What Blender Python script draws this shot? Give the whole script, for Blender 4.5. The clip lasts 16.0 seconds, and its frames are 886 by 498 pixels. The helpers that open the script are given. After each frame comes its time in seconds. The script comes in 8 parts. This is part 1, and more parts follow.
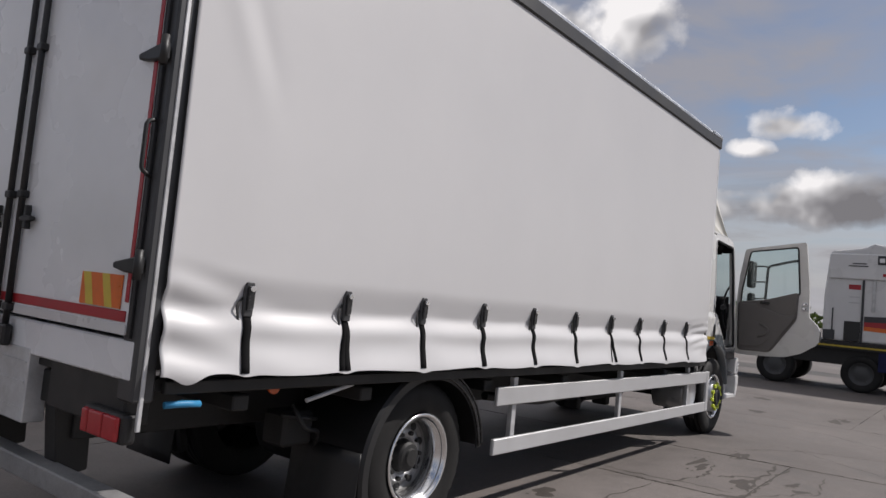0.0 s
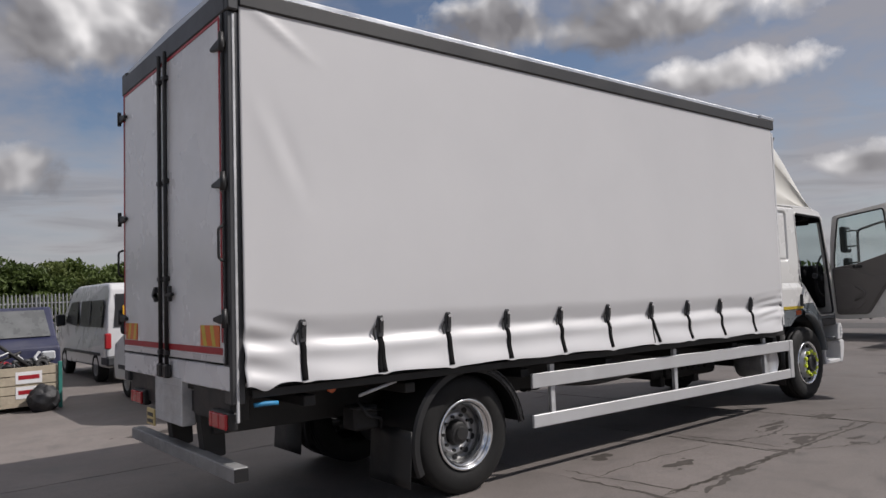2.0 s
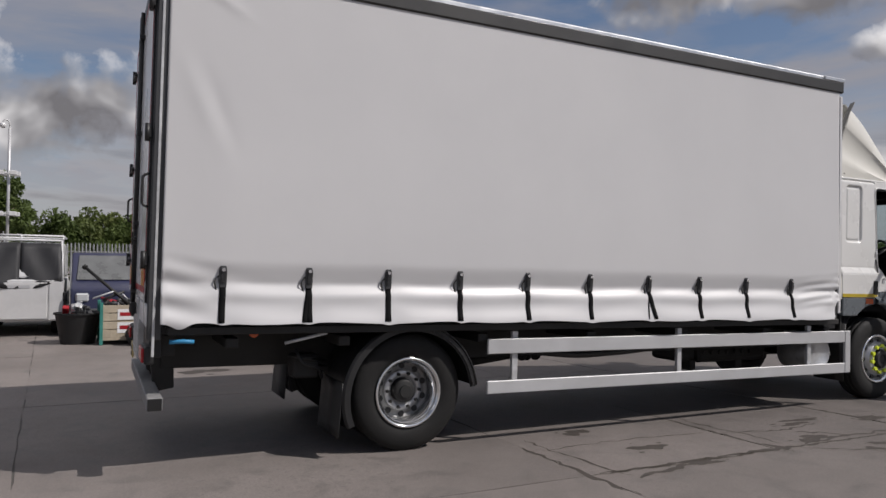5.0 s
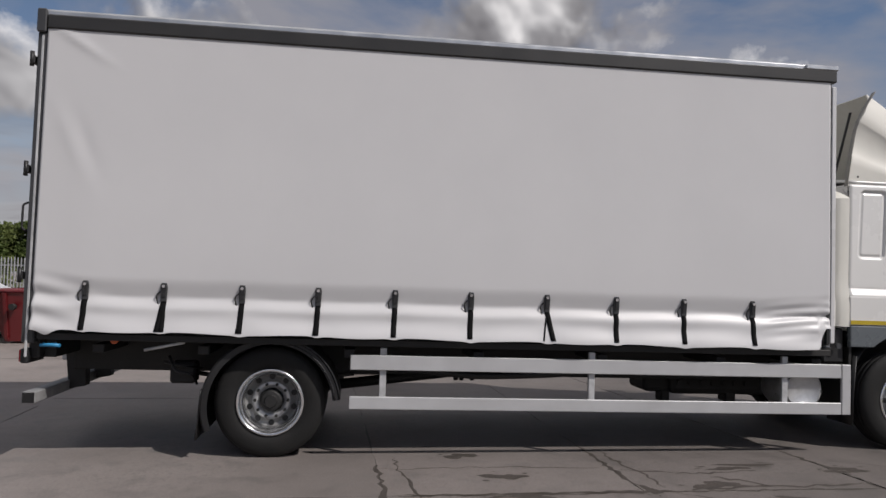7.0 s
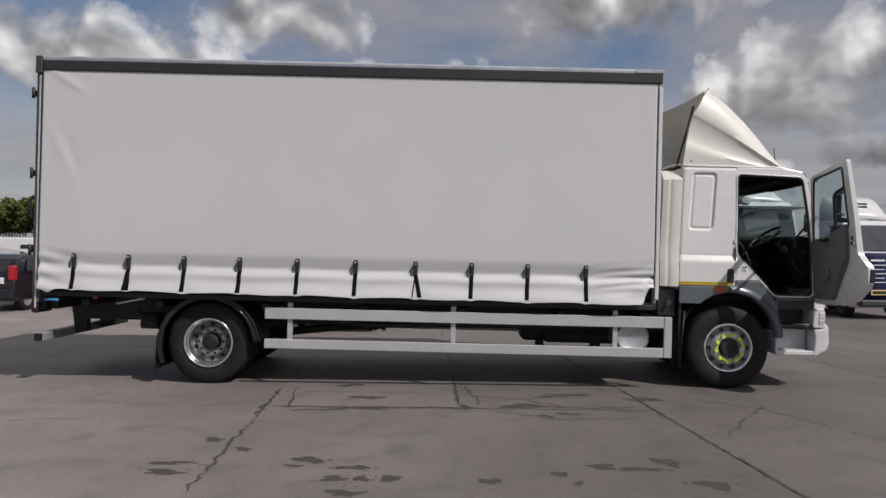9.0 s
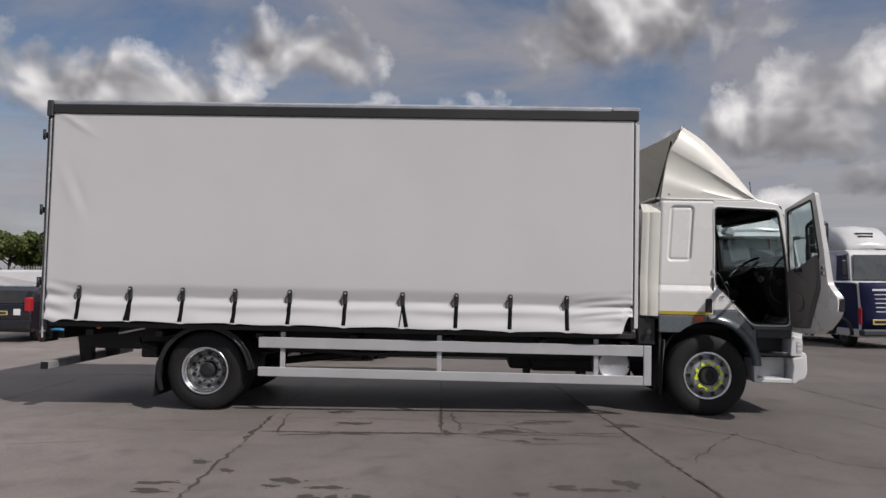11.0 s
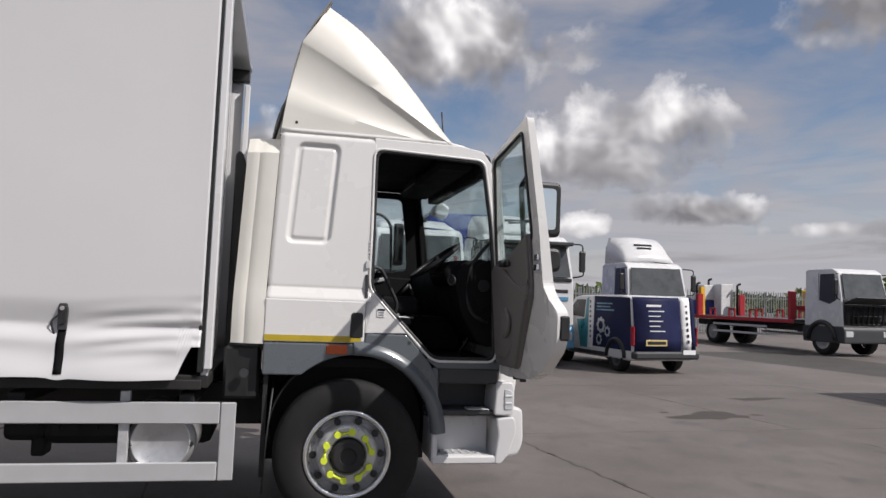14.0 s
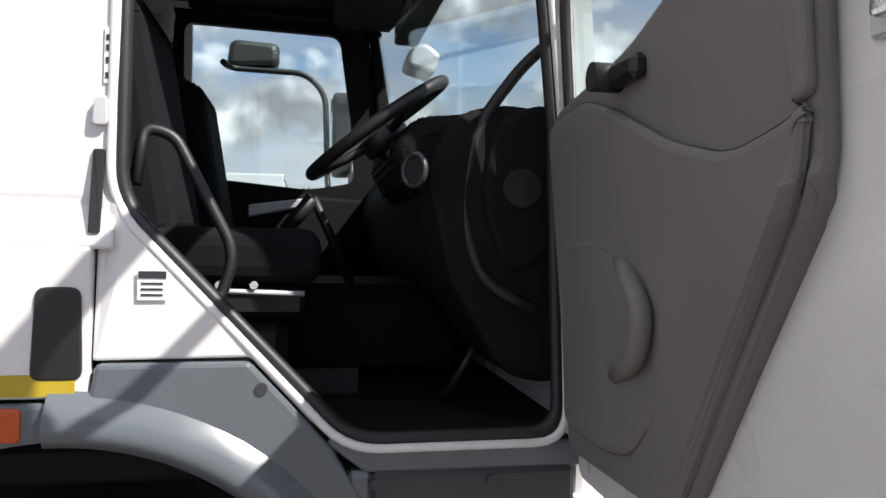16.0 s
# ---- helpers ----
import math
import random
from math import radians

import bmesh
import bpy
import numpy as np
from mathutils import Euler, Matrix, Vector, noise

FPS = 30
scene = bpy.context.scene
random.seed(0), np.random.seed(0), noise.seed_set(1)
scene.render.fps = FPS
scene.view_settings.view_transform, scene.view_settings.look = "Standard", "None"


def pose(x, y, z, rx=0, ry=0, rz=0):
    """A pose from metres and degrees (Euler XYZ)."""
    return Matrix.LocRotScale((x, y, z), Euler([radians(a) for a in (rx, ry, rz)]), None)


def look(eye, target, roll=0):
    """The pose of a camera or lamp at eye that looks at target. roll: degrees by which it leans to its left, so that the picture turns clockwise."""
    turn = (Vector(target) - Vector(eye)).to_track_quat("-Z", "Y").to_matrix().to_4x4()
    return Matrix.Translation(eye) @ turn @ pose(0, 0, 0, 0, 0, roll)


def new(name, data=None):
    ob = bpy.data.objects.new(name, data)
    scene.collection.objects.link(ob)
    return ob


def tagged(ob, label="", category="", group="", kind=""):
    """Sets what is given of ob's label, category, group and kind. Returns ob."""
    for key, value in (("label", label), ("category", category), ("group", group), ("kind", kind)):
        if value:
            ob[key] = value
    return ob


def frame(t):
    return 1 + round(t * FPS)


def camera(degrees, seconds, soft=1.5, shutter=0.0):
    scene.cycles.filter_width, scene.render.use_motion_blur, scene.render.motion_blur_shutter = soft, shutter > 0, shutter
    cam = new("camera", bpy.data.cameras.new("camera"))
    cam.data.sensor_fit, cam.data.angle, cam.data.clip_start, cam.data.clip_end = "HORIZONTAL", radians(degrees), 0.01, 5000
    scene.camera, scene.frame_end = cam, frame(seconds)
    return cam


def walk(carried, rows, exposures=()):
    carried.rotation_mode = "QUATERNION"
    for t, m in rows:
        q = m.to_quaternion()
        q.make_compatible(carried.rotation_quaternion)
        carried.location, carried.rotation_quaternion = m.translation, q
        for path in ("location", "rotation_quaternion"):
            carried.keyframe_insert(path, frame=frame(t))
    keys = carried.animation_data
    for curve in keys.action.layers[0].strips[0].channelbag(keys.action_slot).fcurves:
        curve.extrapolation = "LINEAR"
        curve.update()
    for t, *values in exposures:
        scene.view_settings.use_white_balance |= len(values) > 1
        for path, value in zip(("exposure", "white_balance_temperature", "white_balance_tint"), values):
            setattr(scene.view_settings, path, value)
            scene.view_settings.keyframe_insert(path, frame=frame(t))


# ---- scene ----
cam = camera(62.8, 16.0)
PATH = [
    (0, (2.876, -3.792, 1.626), (1.657, -2.210, 1.735), 5.0),
    (0.5, (3.546, -3.796, 1.650), (2.173, -2.347, 1.771), 1.8),
    (1, (4.034, -3.846, 1.705), (2.576, -2.482, 1.823), 1.9),
    (1.5, (4.473, -3.912, 1.696), (2.982, -2.582, 1.770), -0.9),
    (2, (4.745, -4.033, 1.738), (3.185, -2.787, 1.852), -2.5),
    (2.5, (4.816, -4.104, 1.703), (3.233, -2.889, 1.826), -3.6),
    (3, (4.789, -4.082, 1.695), (3.202, -2.868, 1.775), -3.3),
    (5.5, (5.966, -1.721, 1.604), (4.092, -1.031, 1.697), 0.3),
    (6, (6.183, -0.911, 1.608), (4.254, -0.399, 1.749), -0.1),
    (6.5, (6.382, -0.106, 1.622), (4.423, 0.292, 1.694), 1.4),
    (7, (6.686, 0.738, 1.641), (4.702, 0.977, 1.726), 1.1),
    (7.5, (7.013, 1.336, 1.677), (5.017, 1.449, 1.742), 1.6),
    (8, (7.540, 2.042, 1.714), (5.542, 2.113, 1.793), 1.8),
    (8.5, (8.171, 2.581, 1.709), (6.173, 2.647, 1.769), 0.6),
    (9, (8.755, 2.904, 1.660), (6.755, 2.893, 1.663), 0.6),
    (11.5, (9.123, 3.628, 1.668), (7.127, 3.577, 1.777), 0.3),
    (12, (8.498, 4.666, 1.589), (6.505, 4.832, 1.617), 0.3),
    (12.5, (7.791, 5.101, 1.599), (5.830, 5.487, 1.654), 0.2),
    (13, (6.807, 5.328, 1.604), (4.840, 5.669, 1.729), 0.7),
    (13.5, (5.850, 5.642, 1.584), (3.901, 6.084, 1.664), 1.0),
    (14, (4.900, 5.881, 1.593), (2.950, 6.308, 1.724), 1.5),
    (14.5, (3.922, 6.092, 1.568), (1.963, 6.482, 1.660), 1.6),
    (15, (3.032, 6.371, 1.556), (1.096, 6.871, 1.623), 0.8),
    (15.5, (2.129, 6.619, 1.552), (0.184, 7.085, 1.541), 0.5),
    (16, (1.290, 6.853, 1.553), (-0.674, 7.227, 1.538), 0.4),
]
walk(cam, [(t, look(eye, target, roll)) for t, eye, target, roll in PATH],
     [(t, stops, 6500, 13) for t, stops in ((0.0, 0.15), (0.5, 0.09), (2.5, 0.06), (5.5, -0.03), (9.0, -0.05), (11.5, -0.05), (12.5, 0.22), (13.5, 0.30), (14.5, 0.32), (15.0, 0.46), (15.5, 0.62), (16.0, 1.18))])

# ---- light ----
SUN_WAY = Vector((0.60, 0.75, 1.0)).normalized()
sun = new("sun", bpy.data.lights.new("sun", "SUN"))
sun.data.energy, sun.data.angle, sun.data.color = 3.8, radians(0.53), (1.0, 0.962, 0.915)
sun.matrix_world = look(SUN_WAY * 60, (0, 0, 0))

world = bpy.data.worlds.new("sky")
scene.world = world
world.use_nodes = True


def graph(tree):
    """Helper for building node trees."""
    tree.nodes.clear()

    def node(kind, values=None):
        n = tree.nodes.new(kind)
        for k, v in (values or {}).items():
            if isinstance(v, bpy.types.NodeSocket):
                tree.links.new(v, n.inputs[k])
            else:
                n.inputs[k].default_value = v
        return n

    return node


def math_node(node, op, a, b=0.0, clamp=False):
    n = node("ShaderNodeMath", {0: a, 1: b})
    n.operation, n.use_clamp = op, clamp
    return n.outputs[0]


def ramp(node, fac, stops):
    n = node("ShaderNodeValToRGB", {0: fac})
    els = n.color_ramp.elements
    while len(els) < len(stops):
        els.new(0.5)
    for e, (p, c) in zip(els, stops):
        e.position, e.color = p, (c if len(c) == 4 else (*c, 1)) if not isinstance(c, float) else (c, c, c, 1)
    return n.outputs[0]


def mix(node, fac, a, b, blend="MIX"):
    n = node("ShaderNodeMix")
    n.data_type, n.blend_type = "RGBA", blend
    for k, v in ((0, fac), (6, a), (7, b)):
        if isinstance(v, bpy.types.NodeSocket):
            n.id_data.links.new(v, n.inputs[k])
        else:
            n.inputs[k].default_value = v
    return n.outputs[2]


# cumulus clouds: compass bearing and height of the middle in degrees, half width, half height, whiteness
CLOUDS = [(-63.0, 13.4, 7.0, 4.0, 0.12), (-66.0, 10.8, 7.6, 3.0, -0.04), (-66.8, 5.6, 2.1, 1.3, 0.25), (-58.0, 6.6, 4.4, 1.5, -0.12), (-48.8, 5.3, 4.6, 1.1, -0.12), (-76.0, 19.0, 11.0, 4.6, -0.06), (-46.5, 20.2, 6.0, 3.4, -0.18), (-34.0, 19.4, 10.0, 3.0, -0.3),
          (-28.5, 14.6, 6.0, 2.0, 0.1), (-12.6, 13.6, 3.2, 1.5, 0.16), (-9.0, 8.0, 8.0, 2.0, -0.04), (-15.0, 12.0, 1.8, 0.9, 0.2), (-24.5, 20.6, 4.6, 4.0, 0.22), (-103.0, 17.0, 7.0, 3.2, -0.06), (-117.0, 13.0, 9.0, 3.6, 0.0),
          (-94.0, 9.5, 8.0, 4.2, 0.02), (-83.0, 9.0, 5.0, 2.6, -0.1), (-36.0, 7.0, 6.0, 1.6, -0.1), (-20.0, 7.4, 5.0, 1.5, 0.0)]


def build_sky():
    """A summer sky: clear air, a thin uneven veil, separate cumulus with flat grey bases and bright heads."""
    node = graph(world.node_tree)
    way = node("ShaderNodeTexCoord").outputs["Generated"]
    air = node("ShaderNodeTexSky")
    air.sky_type, air.sun_disc = "NISHITA", False
    air.sun_elevation, air.sun_rotation = math.asin(SUN_WAY.z), math.atan2(SUN_WAY.x, SUN_WAY.y)
    air.altitude, air.air_density, air.dust_density, air.ozone_density = 50, 1.0, 1.0, 1.6
    clear = mix(node, 1.0, air.outputs[0], (0.070, 0.069, 0.070, 1), "MULTIPLY")
    xyz = node("ShaderNodeSeparateXYZ", {0: way})
    deg = 180 / math.pi
    bearing = math_node(node, "MULTIPLY", math_node(node, "ARCTAN2", xyz.outputs[0], xyz.outputs[1]), deg)
    height = math_node(node, "MULTIPLY", math_node(node, "ARCSINE", xyz.outputs[2]), deg)
    spot = node("ShaderNodeCombineXYZ", {0: bearing, 1: height}).outputs[0]

    def lumps(shift, scale, detail, rough):
        at = node("ShaderNodeVectorMath", {0: way, 1: shift}).outputs[0]
        return node("ShaderNodeTexNoise", {"Vector": at, "Scale": scale, "Detail": detail, "Roughness": rough, "Lacunarity": 2.1, "Distortion": 0.25}).outputs[0]

    here = lumps((0.0, 0.0, 0.0), 8.5, 7.0, 0.50)
    soft = lumps((0.0, 0.0, 0.0), 8.5, 3.0, 0.45)
    lit = lumps((-0.010, 0.012, 0.022), 8.5, 3.0, 0.45)
    body = rise = None
    for az, el, w, h, white in CLOUDS:
        step = node("ShaderNodeVectorMath", {0: spot, 1: (-az, -el, 0.0)}).outputs[0]
        scaled = node("ShaderNodeVectorMath", {0: step, 1: (1 / w, 1 / h, 0.0)})
        scaled.operation = "MULTIPLY"
        uv = node("ShaderNodeSeparateXYZ", {0: scaled.outputs[0]})
        v = math_node(node, "MAXIMUM", uv.outputs[1], math_node(node, "MULTIPLY", uv.outputs[1], -1.5))
        r = node("ShaderNodeVectorMath", {0: node("ShaderNodeCombineXYZ", {0: uv.outputs[0], 1: v}).outputs[0]})
        r.operation = "LENGTH"
        field = math_node(node, "SUBTRACT", 1.0, r.outputs["Value"])
        tone = math_node(node, "ADD", math_node(node, "MULTIPLY", uv.outputs[1], 0.30), white)
        if body is None:
            body, rise = field, tone
            continue
        more = math_node(node, "ADD", math_node(node, "MULTIPLY", math_node(node, "SUBTRACT", field, body), 2.2), 0.5, True)
        body = math_node(node, "MAXIMUM", field, body)
        pick = node("ShaderNodeMix", {0: more, 2: rise, 3: tone})
        rise = pick.outputs[0]
    fray = lumps((0.3, 0.1, 0.2), 26.0, 6.0, 0.55)
    edge = math_node(node, "ADD", body, math_node(node, "MULTIPLY", math_node(node, "SUBTRACT", here, 0.5), 2.1))
    edge = math_node(node, "ADD", edge, math_node(node, "MULTIPLY", math_node(node, "SUBTRACT", fray, 0.5), 1.1))
    mask = ramp(node, edge, [(0.0, 0.0), (0.20, 0.42), (0.58, 1.0)])
    light = math_node(node, "ADD", math_node(node, "ADD", math_node(node, "MULTIPLY", math_node(node, "SUBTRACT", soft, lit), 3.6), rise), 0.50, True)
    puff = ramp(node, light, [(0.10, (0.175, 0.172, 0.18)), (0.45, (0.30, 0.297, 0.305)), (0.70, (0.50, 0.497, 0.50)), (1.0, (0.80, 0.79, 0.78))])
    up = math_node(node, "ADD", math_node(node, "MAXIMUM", xyz.outputs[2], 0.0), 0.22)
    flat = node("ShaderNodeCombineXYZ", {0: math_node(node, "DIVIDE", xyz.outputs[0], up), 1: math_node(node, "DIVIDE", xyz.outputs[1], up), 2: math_node(node, "MULTIPLY", xyz.outputs[2], 2.0)}).outputs[0]
    veil = node("ShaderNodeTexNoise", {"Vector": flat, "Scale": 1.5, "Detail": 6.0, "Roughness": 0.55, "Distortion": 0.4}).outputs[0]
    thin = mix(node, ramp(node, veil, [(0.40, 0.0), (0.60, 0.92)]), clear, (0.29, 0.292, 0.32, 1))
    low = ramp(node, xyz.outputs[2], [(0.0, 0.9), (0.22, 0.0)])
    thin = mix(node, low, thin, (0.36, 0.36, 0.385, 1))
    # low layers of grey cloud towards the horizon
    band = node("ShaderNodeTexNoise", {"Vector": node("ShaderNodeVectorMath", {0: spot, 1: (0.055, 0.42, 0.0)}).outputs[0], "Scale": 1.0, "Detail": 6.0, "Roughness": 0.55, "Distortion": 0.5})
    band.inputs["Vector"].links[0].from_node.operation = "MULTIPLY"
    layer = math_node(node, "MULTIPLY", ramp(node, band.outputs[0], [(0.44, 0.0), (0.60, 0.8)]), ramp(node, xyz.outputs[2], [(0.0, 0.5), (0.03, 1.0), (0.12, 0.8), (0.24, 0.0)]))
    thin = mix(node, layer, thin, ramp(node, band.outputs[0], [(0.46, (0.46, 0.455, 0.46)), (0.66, (0.24, 0.238, 0.25))]))
    # broken cloud high overhead
    top = node("ShaderNodeTexNoise", {"Vector": flat, "Scale": 1.2, "Detail": 8.0, "Roughness": 0.5}).outputs[0]
    over = math_node(node, "MULTIPLY", ramp(node, top, [(0.47, 0.0), (0.56, 1.0)]), ramp(node, xyz.outputs[2], [(0.40, 0.0), (0.5, 1.0)]))
    thin = mix(node, over, thin, (0.62, 0.61, 0.61, 1))
    sky = mix(node, mask, thin, puff)
    out = node("ShaderNodeBackground", {0: sky, 1: 1.02})
    node("ShaderNodeOutputWorld", {0: out.outputs[0]})


build_sky()

# ---- materials ----
def surface(name, color, rough=0.5, metal=0.0, vary=0.12, scale=6.0, fine=90.0, bump=0.05, dirt=None, dirt_amount=0.0, spec=0.5, coat=0.0, per_piece=0.0):
    """Paint, plastic, metal or rubber: two scales of tone, fine relief and, if asked, patches of dirt."""
    m = bpy.data.materials.new(name)
    m.use_nodes = True
    node = graph(m.node_tree)
    at = node("ShaderNodeTexCoord").outputs["Object"]
    big = node("ShaderNodeTexNoise", {"Vector": at, "Scale": scale, "Detail": 4.0, "Roughness": 0.6}).outputs[0]
    small = node("ShaderNodeTexNoise", {"Vector": at, "Scale": fine, "Detail": 3.0, "Roughness": 0.6}).outputs[0]
    lo, hi = [c * (1 - vary) for c in color], [min(1.0, c * (1 + vary)) for c in color]
    base = ramp(node, big, [(0.3, lo), (0.7, hi)])
    base = mix(node, 0.25 * min(1, vary * 4), base, ramp(node, small, [(0.3, lo), (0.7, hi)]))
    if per_piece:
        rnd = node("ShaderNodeObjectInfo").outputs["Random"]
        base = mix(node, 1.0, base, ramp(node, rnd, [(0.0, 1 - per_piece), (1.0, 1.0)]), "MULTIPLY")
    if dirt_amount:
        patch = node("ShaderNodeTexNoise", {"Vector": at, "Scale": scale * 0.45, "Detail": 6.0, "Roughness": 0.7}).outputs[0]
        base = mix(node, ramp(node, patch, [(0.5, 0.0), (0.75, float(dirt_amount))]), base, (*(dirt or (0.18, 0.16, 0.13)), 1))
    rg = ramp(node, big, [(0.3, max(0.02, rough - 0.08)), (0.7, min(1.0, rough + 0.08))])
    relief = node("ShaderNodeBump", {"Height": small, "Strength": bump, "Distance": 0.01}).outputs[0]
    b = node("ShaderNodeBsdfPrincipled", {"Base Color": base, "Roughness": rg, "Metallic": metal, "Normal": relief, "Specular IOR Level": spec, "Coat Weight": coat, "Coat Roughness": 0.08})
    node("ShaderNodeOutputMaterial", {0: b.outputs[0]})
    return m


def glass(name, tint=(0.9, 0.95, 0.94), solid=0.0):
    """Clear glass; solid: how much of it is a dark film that hides what is behind."""
    m = bpy.data.materials.new(name)
    m.use_nodes = True
    node = graph(m.node_tree)
    clear = node("ShaderNodeBsdfTransparent", {0: (*tint, 1)})
    dark = node("ShaderNodeBsdfPrincipled", {"Base Color": (0.012, 0.014, 0.016, 1), "Roughness": 0.05})
    gloss = node("ShaderNodeBsdfGlossy", {"Color": (1, 1, 1, 1), "Roughness": 0.02})
    body = node("ShaderNodeMixShader", {0: solid, 1: clear.outputs[0], 2: dark.outputs[0]})
    face = node("ShaderNodeLayerWeight", {"Blend": 0.5}).outputs["Facing"]
    fres = math_node(node, "ADD", math_node(node, "MULTIPLY", math_node(node, "POWER", face, 4.0), 0.55), 0.035)
    full = node("ShaderNodeMixShader", {0: fres, 1: body.outputs[0], 2: gloss.outputs[0]})
    node("ShaderNodeOutputMaterial", {0: full.outputs[0]})
    return m


def concrete(name, base_lo, base_hi, stain):
    m = bpy.data.materials.new(name)
    m.use_nodes = True
    node = graph(m.node_tree)
    at = node("ShaderNodeNewGeometry").outputs["Position"]
    n1 = node("ShaderNodeTexNoise", {"Vector": at, "Scale": 0.35, "Detail": 6.0, "Roughness": 0.62}).outputs[0]
    n2 = node("ShaderNodeTexNoise", {"Vector": at, "Scale": 2.6, "Detail": 6.0, "Roughness": 0.65, "Distortion": 0.6}).outputs[0]
    n3 = node("ShaderNodeTexNoise", {"Vector": at, "Scale": 60.0, "Detail": 4.0, "Roughness": 0.7}).outputs[0]
    n4 = node("ShaderNodeTexVoronoi", {"Vector": at, "Scale": 140.0}).outputs[0]
    col = ramp(node, n1, [(0.3, base_lo), (0.7, base_hi)])
    col = mix(node, ramp(node, n2, [(0.50, 0.0), (0.70, 0.75)]), col, (*stain, 1))
    col = mix(node, 0.8, col, ramp(node, n3, [(0.25, 0.72), (0.75, 1.22)]), "MULTIPLY")
    col = mix(node, 0.35, col, ramp(node, n4, [(0.0, 0.7), (0.6, 1.1)]), "MULTIPLY")
    n5 = node("ShaderNodeTexNoise", {"Vector": at, "Scale": 17.0, "Detail": 6.0, "Roughness": 0.72}).outputs[0]
    worn = node("ShaderNodeTexNoise", {"Vector": at, "Scale": 0.55, "Detail": 3.0}).outputs[0]
    pits = math_node(node, "MULTIPLY", ramp(node, n5, [(0.54, 0.0), (0.66, 0.75)]), ramp(node, worn, [(0.40, 0.15), (0.62, 1.0)]))
    col = mix(node, pits, col, (*stain, 1))
    rnd = node("ShaderNodeObjectInfo").outputs["Random"]
    col = mix(node, 1.0, col, ramp(node, rnd, [(0.0, 0.93), (1.0, 1.05)]), "MULTIPLY")
    # concrete tone runs along y: paler at low y, darker at high y
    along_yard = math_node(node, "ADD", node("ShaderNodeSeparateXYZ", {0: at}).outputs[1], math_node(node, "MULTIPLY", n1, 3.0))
    y_tone = math_node(node, "ADD", math_node(node, "MULTIPLY", along_yard, 1 / 12.0), 0.30, True)
    col = mix(node, 1.0, col, ramp(node, y_tone, [(0.0, 1.62), (0.45, 1.26), (0.8, 0.92), (1.0, 0.90)]), "MULTIPLY")
    h = math_node(node, "ADD", math_node(node, "MULTIPLY", n3, 0.5), math_node(node, "MULTIPLY", n2, 0.8))
    relief = node("ShaderNodeBump", {"Height": h, "Strength": 0.35, "Distance": 0.012}).outputs[0]
    b = node("ShaderNodeBsdfPrincipled", {"Base Color": col, "Roughness": ramp(node, n2, [(0.3, 0.78), (0.75, 0.58)]), "Normal": relief, "Specular IOR Level": 0.5})
    node("ShaderNodeOutputMaterial", {0: b.outputs[0]})
    return m


def leafy(name, lo, hi):
    m = bpy.data.materials.new(name)
    m.use_nodes = True
    node = graph(m.node_tree)
    rnd = node("ShaderNodeNewGeometry").outputs["Random Per Island"]
    at = node("ShaderNodeNewGeometry").outputs["Position"]
    big = node("ShaderNodeTexNoise", {"Vector": at, "Scale": 0.5, "Detail": 3.0}).outputs[0]
    col = mix(node, 0.5, ramp(node, rnd, [(0.0, lo), (1.0, hi)]), ramp(node, big, [(0.35, lo), (0.65, hi)]))
    b = node("ShaderNodeBsdfPrincipled", {"Base Color": col, "Roughness": 0.6, "Specular IOR Level": 0.3})
    t = node("ShaderNodeBsdfTranslucent", {"Color": col})
    s = node("ShaderNodeMixShader", {0: 0.3, 1: b.outputs[0], 2: t.outputs[0]})
    node("ShaderNodeOutputMaterial", {0: s.outputs[0]})
    return m


def tarpaulin(name):
    """White coated curtain cloth: faint weave, drawn vertical creases and a little grime low down in streaks."""
    m = bpy.data.materials.new(name)
    m.use_nodes = True
    node = graph(m.node_tree)
    at = node("ShaderNodeTexCoord").outputs["Object"]
    big = node("ShaderNodeTexNoise", {"Vector": at, "Scale": 0.9, "Detail": 5.0, "Roughness": 0.6}).outputs[0]
    runs = node("ShaderNodeTexNoise", {"Vector": node("ShaderNodeMapping", {0: at, 3: (9.0, 9.0, 0.35)}).outputs[0], "Scale": 1.0, "Detail": 5.0, "Roughness": 0.65}).outputs[0]
    fine = node("ShaderNodeTexNoise", {"Vector": at, "Scale": 160.0, "Detail": 2.0}).outputs[0]
    col = ramp(node, big, [(0.3, (0.53, 0.528, 0.53)), (0.7, (0.555, 0.552, 0.553))])
    col = mix(node, ramp(node, runs, [(0.55, 0.0), (0.8, 0.03)]), col, (0.42, 0.42, 0.41, 1))
    h = math_node(node, "ADD", math_node(node, "MULTIPLY", runs, 0.03), math_node(node, "MULTIPLY", fine, 0.06))
    relief = node("ShaderNodeBump", {"Height": h, "Strength": 0.05, "Distance": 0.02}).outputs[0]
    b = node("ShaderNodeBsdfPrincipled", {"Base Color": col, "Roughness": ramp(node, big, [(0.3, 0.38), (0.7, 0.44)]), "Normal": relief, "Specular IOR Level": 0.45})
    node("ShaderNodeOutputMaterial", {0: b.outputs[0]})
    return m


